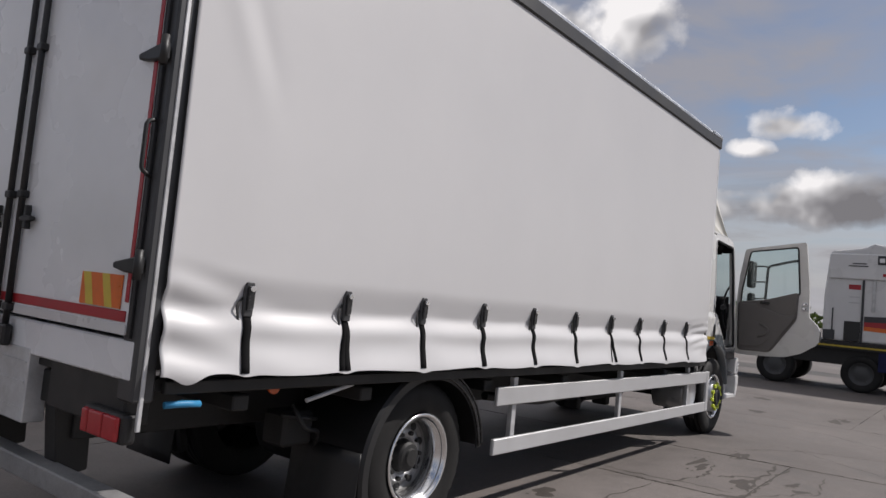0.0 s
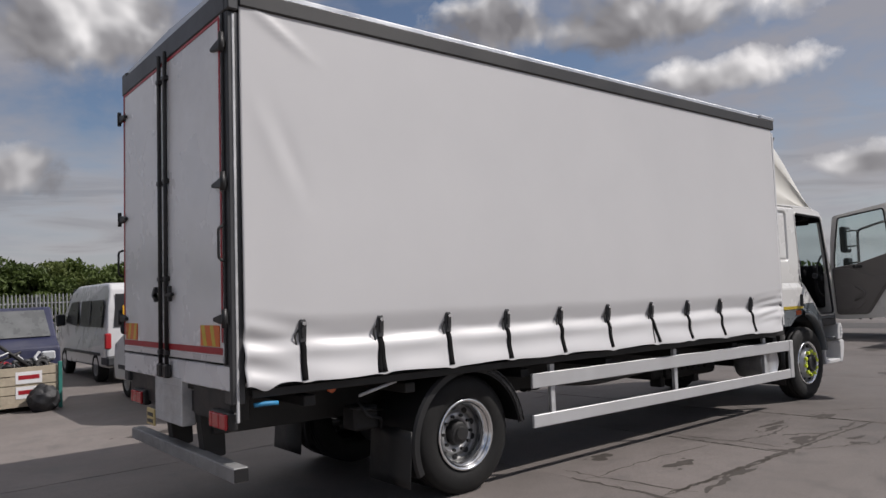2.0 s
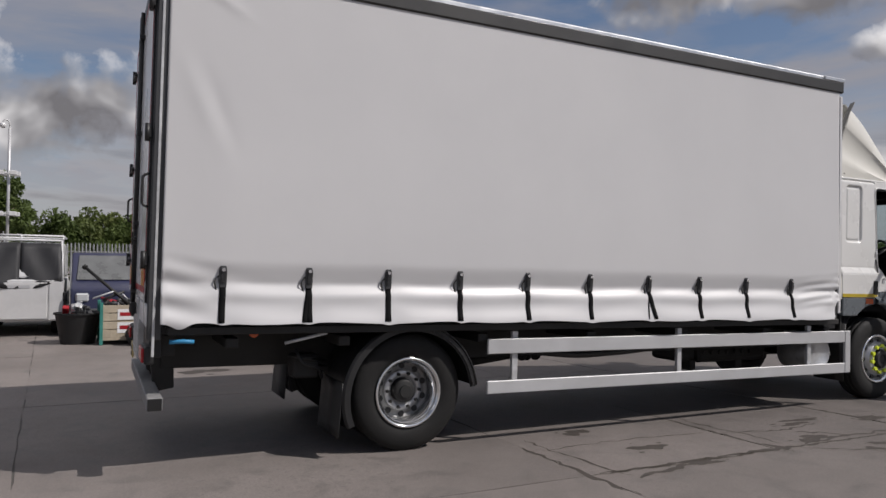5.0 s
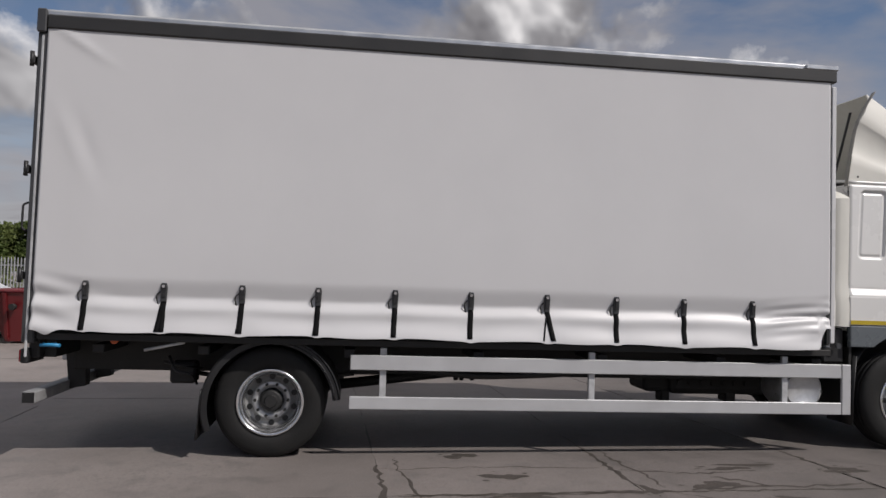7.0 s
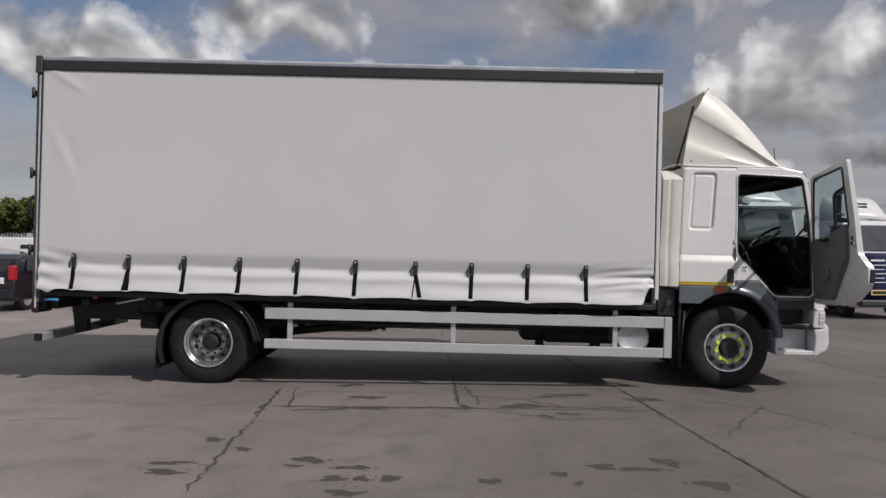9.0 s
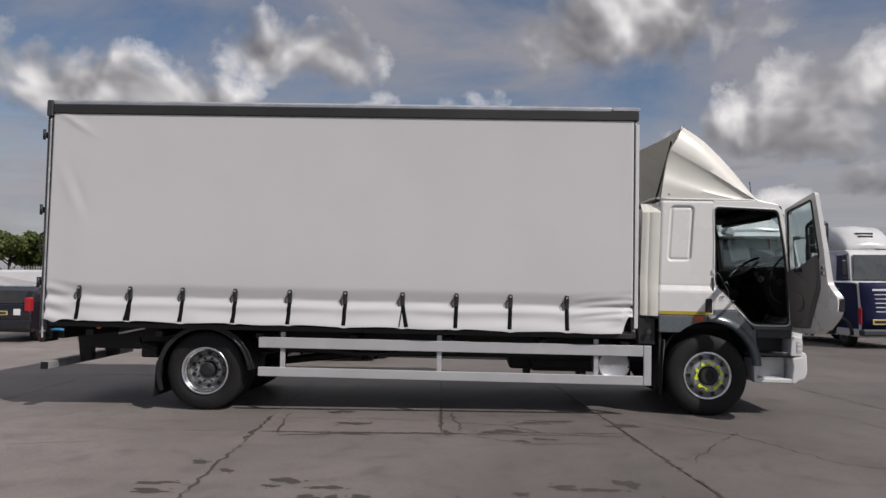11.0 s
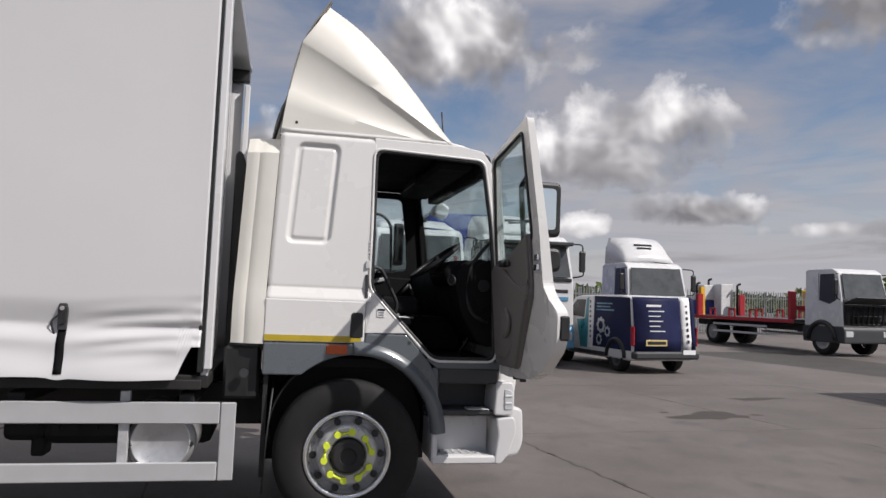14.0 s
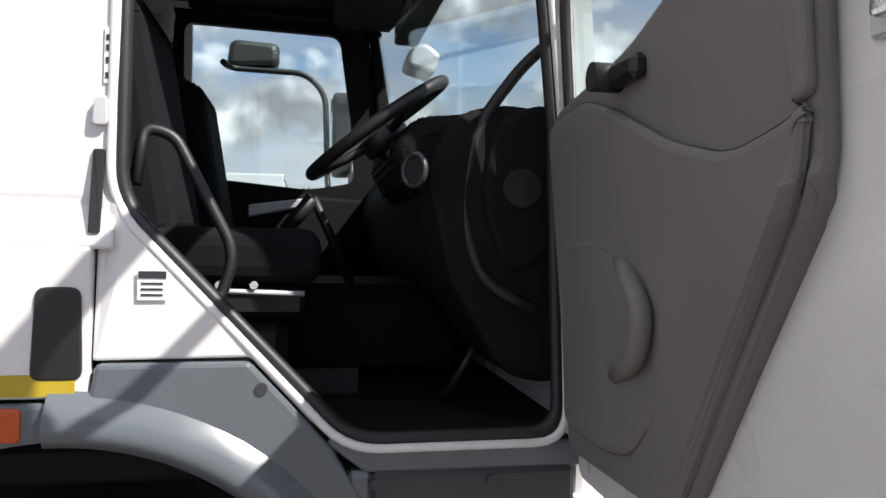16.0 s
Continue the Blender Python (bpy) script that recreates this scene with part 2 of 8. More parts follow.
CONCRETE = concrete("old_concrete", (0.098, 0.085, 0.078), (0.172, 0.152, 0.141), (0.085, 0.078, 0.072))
JOINT = concrete("joint_filler", (0.045, 0.042, 0.038), (0.08, 0.073, 0.066), (0.02, 0.02, 0.02))
STAIN = surface("damp_oil_stain", (0.046, 0.038, 0.032), 0.7, vary=0.35, scale=9, fine=120, bump=0.15)
CURTAIN = tarpaulin("white_curtain_cloth")
WHITE = surface("white_cab_paint", (0.645, 0.64, 0.62), 0.28, vary=0.02, scale=1.5, fine=300, bump=0.006, coat=0.4)
CREAM = surface("cream_gelcoat", (0.65, 0.637, 0.58), 0.36, vary=0.04, scale=2.0, fine=200, bump=0.015, dirt=(0.42, 0.38, 0.28), dirt_amount=0.25)
CLEANWHITE = surface("white_van_paint", (0.59, 0.59, 0.59), 0.3, vary=0.03, scale=1.5, fine=200, bump=0.005, coat=0.3, dirt=(0.4, 0.38, 0.34), dirt_amount=0.18)
DOORGRP = surface("white_door_panel", (0.70, 0.71, 0.725), 0.28, vary=0.06, scale=1.2, fine=180, bump=0.01, dirt=(0.30, 0.29, 0.27), dirt_amount=0.35)
GREYGRP = surface("raw_grey_moulding", (0.20, 0.195, 0.18), 0.6, vary=0.12, scale=6, fine=160, bump=0.06)
GREYBODY = surface("grey_fender_paint", (0.098, 0.112, 0.122), 0.24, vary=0.05, scale=3, fine=250, bump=0.01, coat=0.2)
DARKGREY = surface("dark_grey_plastic", (0.035, 0.037, 0.04), 0.55, vary=0.1, scale=5, fine=260, bump=0.06)
BLACK = surface("black_plastic", (0.011, 0.011, 0.0115), 0.5, vary=0.25, scale=5, fine=200, bump=0.05)
CHASSIS = surface("black_chassis_paint", (0.011, 0.0108, 0.0105), 0.65, vary=0.35, scale=4, fine=90, bump=0.12, dirt=(0.035, 0.03, 0.026), dirt_amount=0.4)
RUBBER = surface("tyre_rubber", (0.0095, 0.0093, 0.009), 0.75, vary=0.2, scale=6, fine=120, bump=0.12, dirt=(0.032, 0.029, 0.026), dirt_amount=0.3, spec=0.35)
GUTTER = surface("dark_grey_cant_rail", (0.022, 0.0215, 0.021), 0.5, vary=0.12, scale=2, fine=140, bump=0.04)
ALLOY = surface("bare_aluminium", (0.55, 0.56, 0.57), 0.36, 0.85, vary=0.12, scale=4, fine=160, bump=0.05)
GALV = surface("galvanised_steel", (0.50, 0.505, 0.51), 0.5, 0.35, vary=0.22, scale=7, fine=60, bump=0.08, dirt=(0.2, 0.18, 0.15), dirt_amount=0.4)
DULLGALV = surface("weathered_zinc", (0.25, 0.25, 0.25), 0.6, 0.2, vary=0.3, scale=6, fine=70, bump=0.08, dirt=(0.06, 0.05, 0.045), dirt_amount=0.5)
GLOSSBLACK = surface("polished_black_plastic", (0.02, 0.02, 0.021), 0.28, vary=0.2, scale=6, fine=150, bump=0.03)
WEBBING = surface("black_webbing", (0.0065, 0.0065, 0.007), 0.9, vary=0.2, scale=20, fine=400, bump=0.15, spec=0.12)
RIMSTEEL = surface("silver_wheel_paint", (0.50, 0.505, 0.51), 0.34, 0.55, vary=0.12, scale=8, fine=120, bump=0.04, dirt=(0.14, 0.12, 0.1), dirt_amount=0.35)
# Silver paint made darker: the deep dish's shade and some dirt in one colour.
DISCSTEEL = surface("dull_shaded_wheel_disc", (0.27, 0.27, 0.265), 0.45, 0.3, vary=0.2, scale=8, fine=120, bump=0.05, dirt=(0.07, 0.06, 0.05), dirt_amount=0.5)
POLISHED = surface("polished_rim_edge", (0.72, 0.73, 0.74), 0.18, 0.95, vary=0.08, scale=8, fine=90, bump=0.03)
RAIL = surface("anodised_side_rail", (0.50, 0.503, 0.507), 0.42, 0.35, vary=0.06, scale=3, fine=150, bump=0.03)
PILLAR = surface("grey_pillar_paint", (0.055, 0.056, 0.058), 0.45, 0.3, vary=0.12, scale=3, fine=120, bump=0.04)
RED = surface("red_paint", (0.33, 0.014, 0.022), 0.4, vary=0.12, scale=5, fine=120, bump=0.03)
REDLENS = surface("red_lens", (0.36, 0.02, 0.025), 0.15, vary=0.1, scale=30, fine=200, bump=0.05)
AMBER = surface("amber_lens", (0.42, 0.075, 0.015), 0.18, vary=0.1, scale=30, fine=200, bump=0.05)
CLEARLENS = surface("clear_lamp_lens", (0.6, 0.62, 0.63), 0.08, 0.3, vary=0.15, scale=30, fine=90, bump=0.1)
ORANGE = surface("orange_reflector", (0.62, 0.13, 0.015), 0.35, vary=0.12, scale=12, fine=150, bump=0.03)
YELLOWREF = surface("yellow_reflector", (0.55, 0.42, 0.05), 0.35, vary=0.12, scale=12, fine=150, bump=0.03)
YELLOW = surface("yellow_tape", (0.42, 0.31, 0.02), 0.4, vary=0.1, scale=9, fine=150, bump=0.03)
NEON = surface("fluorescent_yellow_plastic", (0.62, 0.72, 0.04), 0.45, vary=0.06, scale=30, fine=150, bump=0.02)
PLATE = surface("yellow_number_plate", (0.58, 0.46, 0.20), 0.35, vary=0.05, scale=12, fine=200, bump=0.01)
PLATEBAR = surface("black_plate_marks", (0.02, 0.02, 0.02), 0.4, vary=0.1)
BLUE = surface("blue_strap", (0.03, 0.22, 0.42), 0.5, vary=0.1, scale=20)
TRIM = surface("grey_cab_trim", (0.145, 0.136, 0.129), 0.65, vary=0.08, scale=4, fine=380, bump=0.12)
# Far darker than the door trim: the cab's inner shade is put into this.
DARKTRIM = surface("dark_shaded_cab_trim", (0.0075, 0.0075, 0.008), 0.78, vary=0.15, scale=5, fine=320, bump=0.1, spec=0.15)
SEATCLOTH = surface("dark_seat_cloth", (0.010, 0.010, 0.0115), 0.9, vary=0.25, scale=9, fine=240, bump=0.2, spec=0.1)
CHROME = surface("chrome", (0.78, 0.79, 0.8), 0.08, 1.0, vary=0.04, scale=9, fine=60, bump=0.01)
MIRROR = surface("mirror_glass", (0.85, 0.86, 0.86), 0.015, 1.0, vary=0.0, bump=0.0)
GLASS = glass("cab_glass", (0.83, 0.90, 0.90))
TINTED = surface("vehicle_window", (0.022, 0.022, 0.023), 0.34, vary=0.3, scale=3, fine=40, bump=0.0)
WINDSCREEN = surface("far_windscreen", (0.075, 0.08, 0.08), 0.16, vary=0.3, scale=2.5, fine=40, bump=0.0)
DUSTY = surface("dusty_windscreen", (0.13, 0.135, 0.135), 0.3, vary=0.25, scale=4, fine=90, bump=0.01)
NAVY = surface("dark_blue_wrap", (0.014, 0.017, 0.055), 0.6, spec=0.15, vary=0.4, scale=2.5, fine=120, bump=0.01, coat=0.0)
TEAL = surface("teal_wrap", (0.03, 0.21, 0.27), 0.3, vary=0.3, scale=2.5, fine=120, bump=0.01, coat=0.3)
SKYBLUE = surface("light_blue_livery", (0.10, 0.28, 0.44), 0.3, vary=0.2, scale=2.0, fine=120, bump=0.01, coat=0.3)
INKWHITE = surface("white_lettering", (0.75, 0.75, 0.75), 0.4, vary=0.03)
INK = surface("dark_lettering", (0.03, 0.03, 0.035), 0.4, vary=0.05)
MAROON = surface("maroon_paint", (0.12, 0.012, 0.014), 0.3, vary=0.1, scale=2, coat=0.3)
BLACKPAINT = surface("black_car_paint", (0.012, 0.013, 0.017), 0.2, vary=0.1, scale=2, coat=0.4)
DENIM = surface("dark_blue_paint", (0.020, 0.023, 0.06), 0.45, vary=0.15, scale=2, coat=0.2, dirt=(0.2, 0.2, 0.2), dirt_amount=0.25)
SILVER = surface("silver_car_paint", (0.58, 0.58, 0.575), 0.42, 0.1, vary=0.08, scale=2, fine=140, dirt=(0.3, 0.29, 0.27), dirt_amount=0.3)
TARP = surface("black_canvas", (0.018, 0.018, 0.02), 0.6, vary=0.3, scale=7, fine=90, bump=0.3)
CRATEWOOD = surface("bare_crate_board", (0.42, 0.36, 0.27), 0.75, vary=0.2, scale=6, fine=80, bump=0.15, dirt=(0.15, 0.12, 0.09), dirt_amount=0.4)
CRATEGREEN = surface("green_painted_post", (0.03, 0.19, 0.16), 0.6, vary=0.2, scale=6)
CANARY = surface("yellow_machine_paint", (0.70, 0.38, 0.02), 0.45, vary=0.12, scale=4, dirt=(0.2, 0.15, 0.08), dirt_amount=0.3)
TRAILBLUE = surface("blue_trailer_cloth", (0.03, 0.05, 0.22), 0.5, vary=0.12, scale=2)
FENCESTEEL = surface("galvanised_palisade", (0.33, 0.34, 0.34), 0.6, 0.35, vary=0.25, scale=3, fine=60, bump=0.05, per_piece=0.3)
BARK = surface("bark", (0.10, 0.075, 0.05), 0.9, vary=0.4, scale=12, fine=60, bump=0.6)
LEAVES = leafy("leaves", (0.045, 0.07, 0.016), (0.12, 0.16, 0.045))
HEDGE = leafy("hedge_leaves", (0.06, 0.085, 0.02), (0.16, 0.19, 0.06))

# ---- geometry helpers ----
def hull(bm, pts, faces):
    vs = [bm.verts.new(p) for p in pts]
    made = [bm.faces.new([vs[i] for i in f]) for f in faces]
    bm.normal_update()
    return made


def box(bm, x0, x1, y0, y1, z0, z1, bevel=0.0, seg=1):
    pts = [(x, y, z) for z in (z0, z1) for y in (y0, y1) for x in (x0, x1)]
    fs = hull(bm, pts, [(0, 2, 3, 1), (4, 5, 7, 6), (0, 1, 5, 4), (2, 6, 7, 3), (0, 4, 6, 2), (1, 3, 7, 5)])
    bmesh.ops.recalc_face_normals(bm, faces=fs)
    if bevel:
        es = list({e for f in fs for e in f.edges})
        bmesh.ops.bevel(bm, geom=es, offset=bevel, segments=seg, profile=0.5, affect="EDGES")


def prism(bm, outline, a, b, axis=0, bevel=0.0, seg=2, taper=None):
    """A closed outline, in the plane across the axis, drawn out from a to b. taper(p, side) may shift a point."""
    def put(p, s):
        q = taper(p, s) if taper else (*p, s)
        return {0: (q[2], q[0], q[1]), 1: (q[0], q[2], q[1]), 2: (q[0], q[1], q[2])}[axis]
    n = len(outline)
    v0 = [bm.verts.new(put(p, a)) for p in outline]
    v1 = [bm.verts.new(put(p, b)) for p in outline]
    fs = [bm.faces.new(v0), bm.faces.new(v1[::-1])]
    fs += [bm.faces.new((v0[i], v1[i], v1[(i + 1) % n], v0[(i + 1) % n])) for i in range(n)]
    bmesh.ops.recalc_face_normals(bm, faces=fs)
    if bevel:
        es = list({e for f in fs for e in f.edges})
        bmesh.ops.bevel(bm, geom=es, offset=bevel, segments=seg, profile=0.5, affect="EDGES")


def plate_with_hole(bm, outer, inner, x0, x1):
    """A panel across x with an opening, with thickness."""
    def loop(pts, x):
        vs = [bm.verts.new((x, y, z)) for y, z in pts]
        return vs, [bm.edges.new((vs[i], vs[(i + 1) % len(vs)])) for i in range(len(vs))]
    made = []
    for x in (x0, x1):
        vo, eo = loop(outer, x)
        vi, ei = loop(inner, x)
        bmesh.ops.triangle_fill(bm, edges=eo + ei, use_beauty=True, use_dissolve=False)
        made.append((vo, vi))
    for k in (0, 1):
        a, b = made[0][k], made[1][k]
        for i in range(len(a)):
            j = (i + 1) % len(a)
            bm.faces.new((a[i], a[j], b[j], b[i]))
    bmesh.ops.recalc_face_normals(bm, faces=bm.faces[:])


def tube(bm, pts, r, sides=10, closed=False):
    pts = [Vector(p) for p in pts]
    rings, n = [], len(pts)
    ref = None
    for i, p in enumerate(pts):
        a = pts[(i - 1) % n] if closed or i else p
        b = pts[(i + 1) % n] if closed or i < n - 1 else p
        d = (b - a).normalized()
        if ref is None:
            ref = d.orthogonal().normalized()
        u = (ref - d * ref.dot(d)).normalized()
        ref = u
        w = d.cross(u)
        rings.append([bm.verts.new(p + r * (math.cos(t) * u + math.sin(t) * w)) for t in [2 * math.pi * k / sides for k in range(sides)]])
    for i in range(n if closed else n - 1):
        a, b = rings[i], rings[(i + 1) % n]
        for k in range(sides):
            f = bm.faces.new((a[k], a[(k + 1) % sides], b[(k + 1) % sides], b[k]))
            f.smooth = True
    if not closed:
        bm.faces.new(rings[0][::-1])
        bm.faces.new(rings[-1])


def arc_pts(pts, bend=0.06, steps=5):
    """A polyline with its inner corners rounded."""
    pts = [Vector(p) for p in pts]
    out = [pts[0]]
    for a, b, c in zip(pts, pts[1:], pts[2:]):
        u, w = (a - b), (c - b)
        k = min(bend, u.length * 0.45, w.length * 0.45)
        p, q = b + u.normalized() * k, b + w.normalized() * k
        for s in range(steps + 1):
            t = s / steps
            out.append(p * (1 - t) ** 2 + b * 2 * t * (1 - t) + q * t * t)
    out.append(pts[-1])
    return out


def lathe(bm, profile, steps=48, axis="x", closed=False, smooth=True, caps=False):
    """A profile of (radius, along) turned about the axis."""
    rings = []
    for r, s in profile:
        ring = []
        for k in range(steps):
            t = 2 * math.pi * k / steps
            c, d = r * math.cos(t), r * math.sin(t)
            ring.append(bm.verts.new((s, c, d) if axis == "x" else (c, s, d) if axis == "y" else (c, d, s)))
        rings.append(ring)
    for a, b in zip(rings, rings[1:] + (rings[:1] if closed else [])):
        for k in range(steps):
            f = bm.faces.new((a[k], a[(k + 1) % steps], b[(k + 1) % steps], b[k]))
            f.smooth = smooth
    if caps:
        for ring in (rings[0], rings[-1]):
            bm.faces.new(ring)
    bmesh.ops.recalc_face_normals(bm, faces=bm.faces[:])


def disc(bm, c, r, depth, axis="x", steps=20):
    """A short cylinder from c, along the axis by depth."""
    def p(t, s):
        a, b = r * math.cos(t), r * math.sin(t)
        return (c[0] + s, c[1] + a, c[2] + b) if axis == "x" else (c[0] + a, c[1] + s, c[2] + b) if axis == "y" else (c[0] + a, c[1] + b, c[2] + s)
    rings = [[bm.verts.new(p(2 * math.pi * k / steps, s)) for k in range(steps)] for s in (0, depth)]
    fs = [bm.faces.new(rings[0]), bm.faces.new(rings[1][::-1])]
    for k in range(steps):
        f = bm.faces.new((rings[0][k], rings[0][(k + 1) % steps], rings[1][(k + 1) % steps], rings[1][k]))
        f.smooth = True
        fs.append(f)
    bmesh.ops.recalc_face_normals(bm, faces=fs)


def loft(bm, rows, smooth=True, caps=False):
    """Skin over rows of points, all of one length."""
    vs = [[bm.verts.new(p) for p in row] for row in rows]
    for a, b in zip(vs, vs[1:]):
        for i in range(len(a) - 1):
            f = bm.faces.new((a[i], a[i + 1], b[i + 1], b[i]))
            f.smooth = smooth
    if caps:
        bm.faces.new(vs[0])
        bm.faces.new(vs[-1][::-1])
    bm.normal_update()


def thing(name, label, category, m=None, group="", kind=""):
    ob = tagged(new(name), label, category, group, kind)
    ob.empty_display_size = 0.3
    if m is not None:
        ob.matrix_world = m
    return ob


NOSE = Matrix.Translation((0, 1.5, 0.5)) @ Matrix.Rotation(-0.0135, 4, "X") @ Matrix.Translation((0, -1.5, -0.5))


def part(name, bm, material, parent=None, label="", smooth=False, tilt=False, at=None):
    """Links a bmesh as one mesh object under a thing or a part. tilt: leans it with the unladen body, nose down."""
    if tilt:
        bm.transform(NOSE)
    if at is not None:
        bm.transform(at)
    me = bpy.data.meshes.new(name)
    bm.to_mesh(me)
    bm.free()
    if smooth:
        me.polygons.foreach_set("use_smooth", [True] * len(me.polygons))
        me.set_sharp_from_angle(angle=radians(35))
    me.materials.append(material)
    ob = new(name, me)
    if parent is not None:
        ob.parent = parent
    if label:
        tagged(ob, label)
    return ob


def boxpart(name, dims, material, parent=None, label="", bevel=0.004, tilt=False, at=None):
    bm = bmesh.new()
    box(bm, *dims, bevel=bevel)
    return part(name, bm, material, parent, label, tilt=tilt, at=at)

# ---- ground ----
def ground_sheet():
    bm = bmesh.new()
    hull(bm, [(-900, -900, -0.014), (900, -900, -0.014), (900, 900, -0.014), (-900, 900, -0.014)], [(0, 1, 2, 3)])
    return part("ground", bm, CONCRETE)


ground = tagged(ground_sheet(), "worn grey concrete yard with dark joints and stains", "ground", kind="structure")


# ---- the curtain-sided truck ----
truck = thing("curtainside_truck", "white curtain-sided rigid truck with open driver's door, parked on concrete", "truck")
WIDE = 2.55
REAR, FRONT, REAR0 = -2.0, 5.44, -2.035
FLOOR_Z, TOP = 1.09, 3.76
STRAP_Y = (-1.60, -0.94, -0.268, 0.402, 1.095, 1.796, 2.517, 3.19, 3.863, 4.561)


def cloth_offset(y, z):
    """How far the offside curtain stands out of its plane: a slack belly under the buckles, pinched at each strap."""
    low = max(0.0, min(1.0, (1.62 - z) / 0.12))
    near = min(abs(y - s) for s in STRAP_Y)
    pinch = math.exp(-((near / 0.16) ** 2))
    k = (z - FLOOR_Z)
    j = z + 0.003 * math.sin(y * 4.3) + 0.002 * math.sin(y * 9.7 + 1.0)

    def ease(t):
        t = max(0.0, min(1.0, t))
        return t * t * (3 - 2 * t)

    belly = 0.046 * ease((1.415 - j) / 0.12) * (1 - 0.12 * pinch) + 0.050 * ease((1.262 - j) / 0.19) * (1 - 0.2 * pinch)
    lip = 0.030 * ease((j - 1.39) / 0.19) * math.exp(-((max(0.0, j - 1.60) / 1.05) ** 2))
    fold = -0.004 * math.exp(-(((j - 1.405) / 0.03) ** 2)) * (1 - pinch)
    crease = 0.004 * math.sin(24 * k + 3.0 * math.sin(y * 2.3)) * math.exp(-(((k - 0.16) / 0.13) ** 2)) * (0.3 + 0.7 * pinch)
    ends = math.exp(-(((y - REAR) / 0.35) ** 2)) + math.exp(-(((y - FRONT) / 0.3) ** 2))
    wave = ends * low * 0.009 * math.sin(34 * k + 9 * abs(y - REAR if y < 1 else y - FRONT))
    v = y - 4.62
    if v > 0:
        env = min(1.0, v / 0.25) * math.exp(-(((z - 1.36 - 0.05 * v) / 0.13) ** 2))
        wave += 0.010 * env * math.sin(2 * math.pi * (z - 1.1 - 0.16 * v + 0.10 * v * v) / 0.088)
        wave += 0.012 * math.exp(-(((v - 0.62) / 0.10) ** 2)) * math.exp(-(((z - 1.25) / 0.12) ** 2))
    tension = 0.0007 * math.sin(y * 2.9 + 0.4) * math.sin((z - FLOOR_Z) * 1.2)
    drawn = 0.0002 * noise.noise(Vector((y * 2.2, z * 0.25, 1.7))) + 0.00015 * noise.noise(Vector((y * 7.0, z * 0.5, 4.0)))
    out = (belly + fold + lip + crease) * (1 - 0.5 * min(1, ends))
    # slanting pulls by the rear post and in the upper rear corner
    u = (y - REAR)
    diag = 0.005 * math.exp(-(((u - 0.10 - (3.0 - z) * 0.42) / 0.07) ** 2)) * math.exp(-(((z - 2.75) / 0.32) ** 2))
    diag -= 0.004 * math.exp(-(((u - 0.24 - (3.0 - z) * 0.40) / 0.06) ** 2)) * math.exp(-(((z - 2.72) / 0.28) ** 2))
    corner = 0.011 * math.exp(-(((u - 0.05 - (TOP - z) * 1.5) / 0.07) ** 2)) * math.exp(-(((TOP - z - 0.12) / 0.15) ** 2))
    return out + wave + tension + drawn + diag + corner + 0.012


def curtain(side):
    bm = bmesh.new()
    ny, nz = (420, 120) if side > 0 else (60, 20)
    rows = []
    for j in range(nz + 1):
        t = j / nz
        z = FLOOR_Z + (TOP - FLOOR_Z) * (t ** 1.5 if side > 0 else t)
        row = []
        for i in range(ny + 1):
            y = REAR0 + (5.375 - REAR0) * i / ny
            zz = z
            if side > 0:
                hem = math.exp(-(((y - REAR - 0.10) / 0.07) ** 2)) * -0.045
                cut = max(0.0, min(1.0, (y - 5.245) / 0.075))
                near = min(abs(y - s) for s in STRAP_Y)
                hem += -0.012 * math.exp(-((near / 0.05) ** 2)) + 0.012 * math.sin(y * 6.1) * 0.6 + (0.01 * (y - 1.5) / -3.5 if y < 1.5 else -0.012 * (y - 1.5) / 3.8)
                zz = z + hem * max(0.0, 1 - (z - FLOOR_Z) / 0.2) + 0.20 * cut ** 0.7 * max(0.0, 1 - (z - FLOOR_Z) / 0.6)
            x = cloth_offset(y, zz) if side > 0 else 0.012
            row.append((x if side > 0 else -WIDE - x, y, zz))
        rows.append(row)
    loft(bm, rows)
    bmesh.ops.solidify(bm, geom=bm.faces[:], thickness=-0.004 if side > 0 else 0.004)
    bmesh.ops.recalc_face_normals(bm, faces=bm.faces[:])
    return part("side_curtain", bm, CURTAIN, truck, "white coated cloth curtain, slack and rippled at the hem", tilt=True)


curtain(1)
curtain(-1)


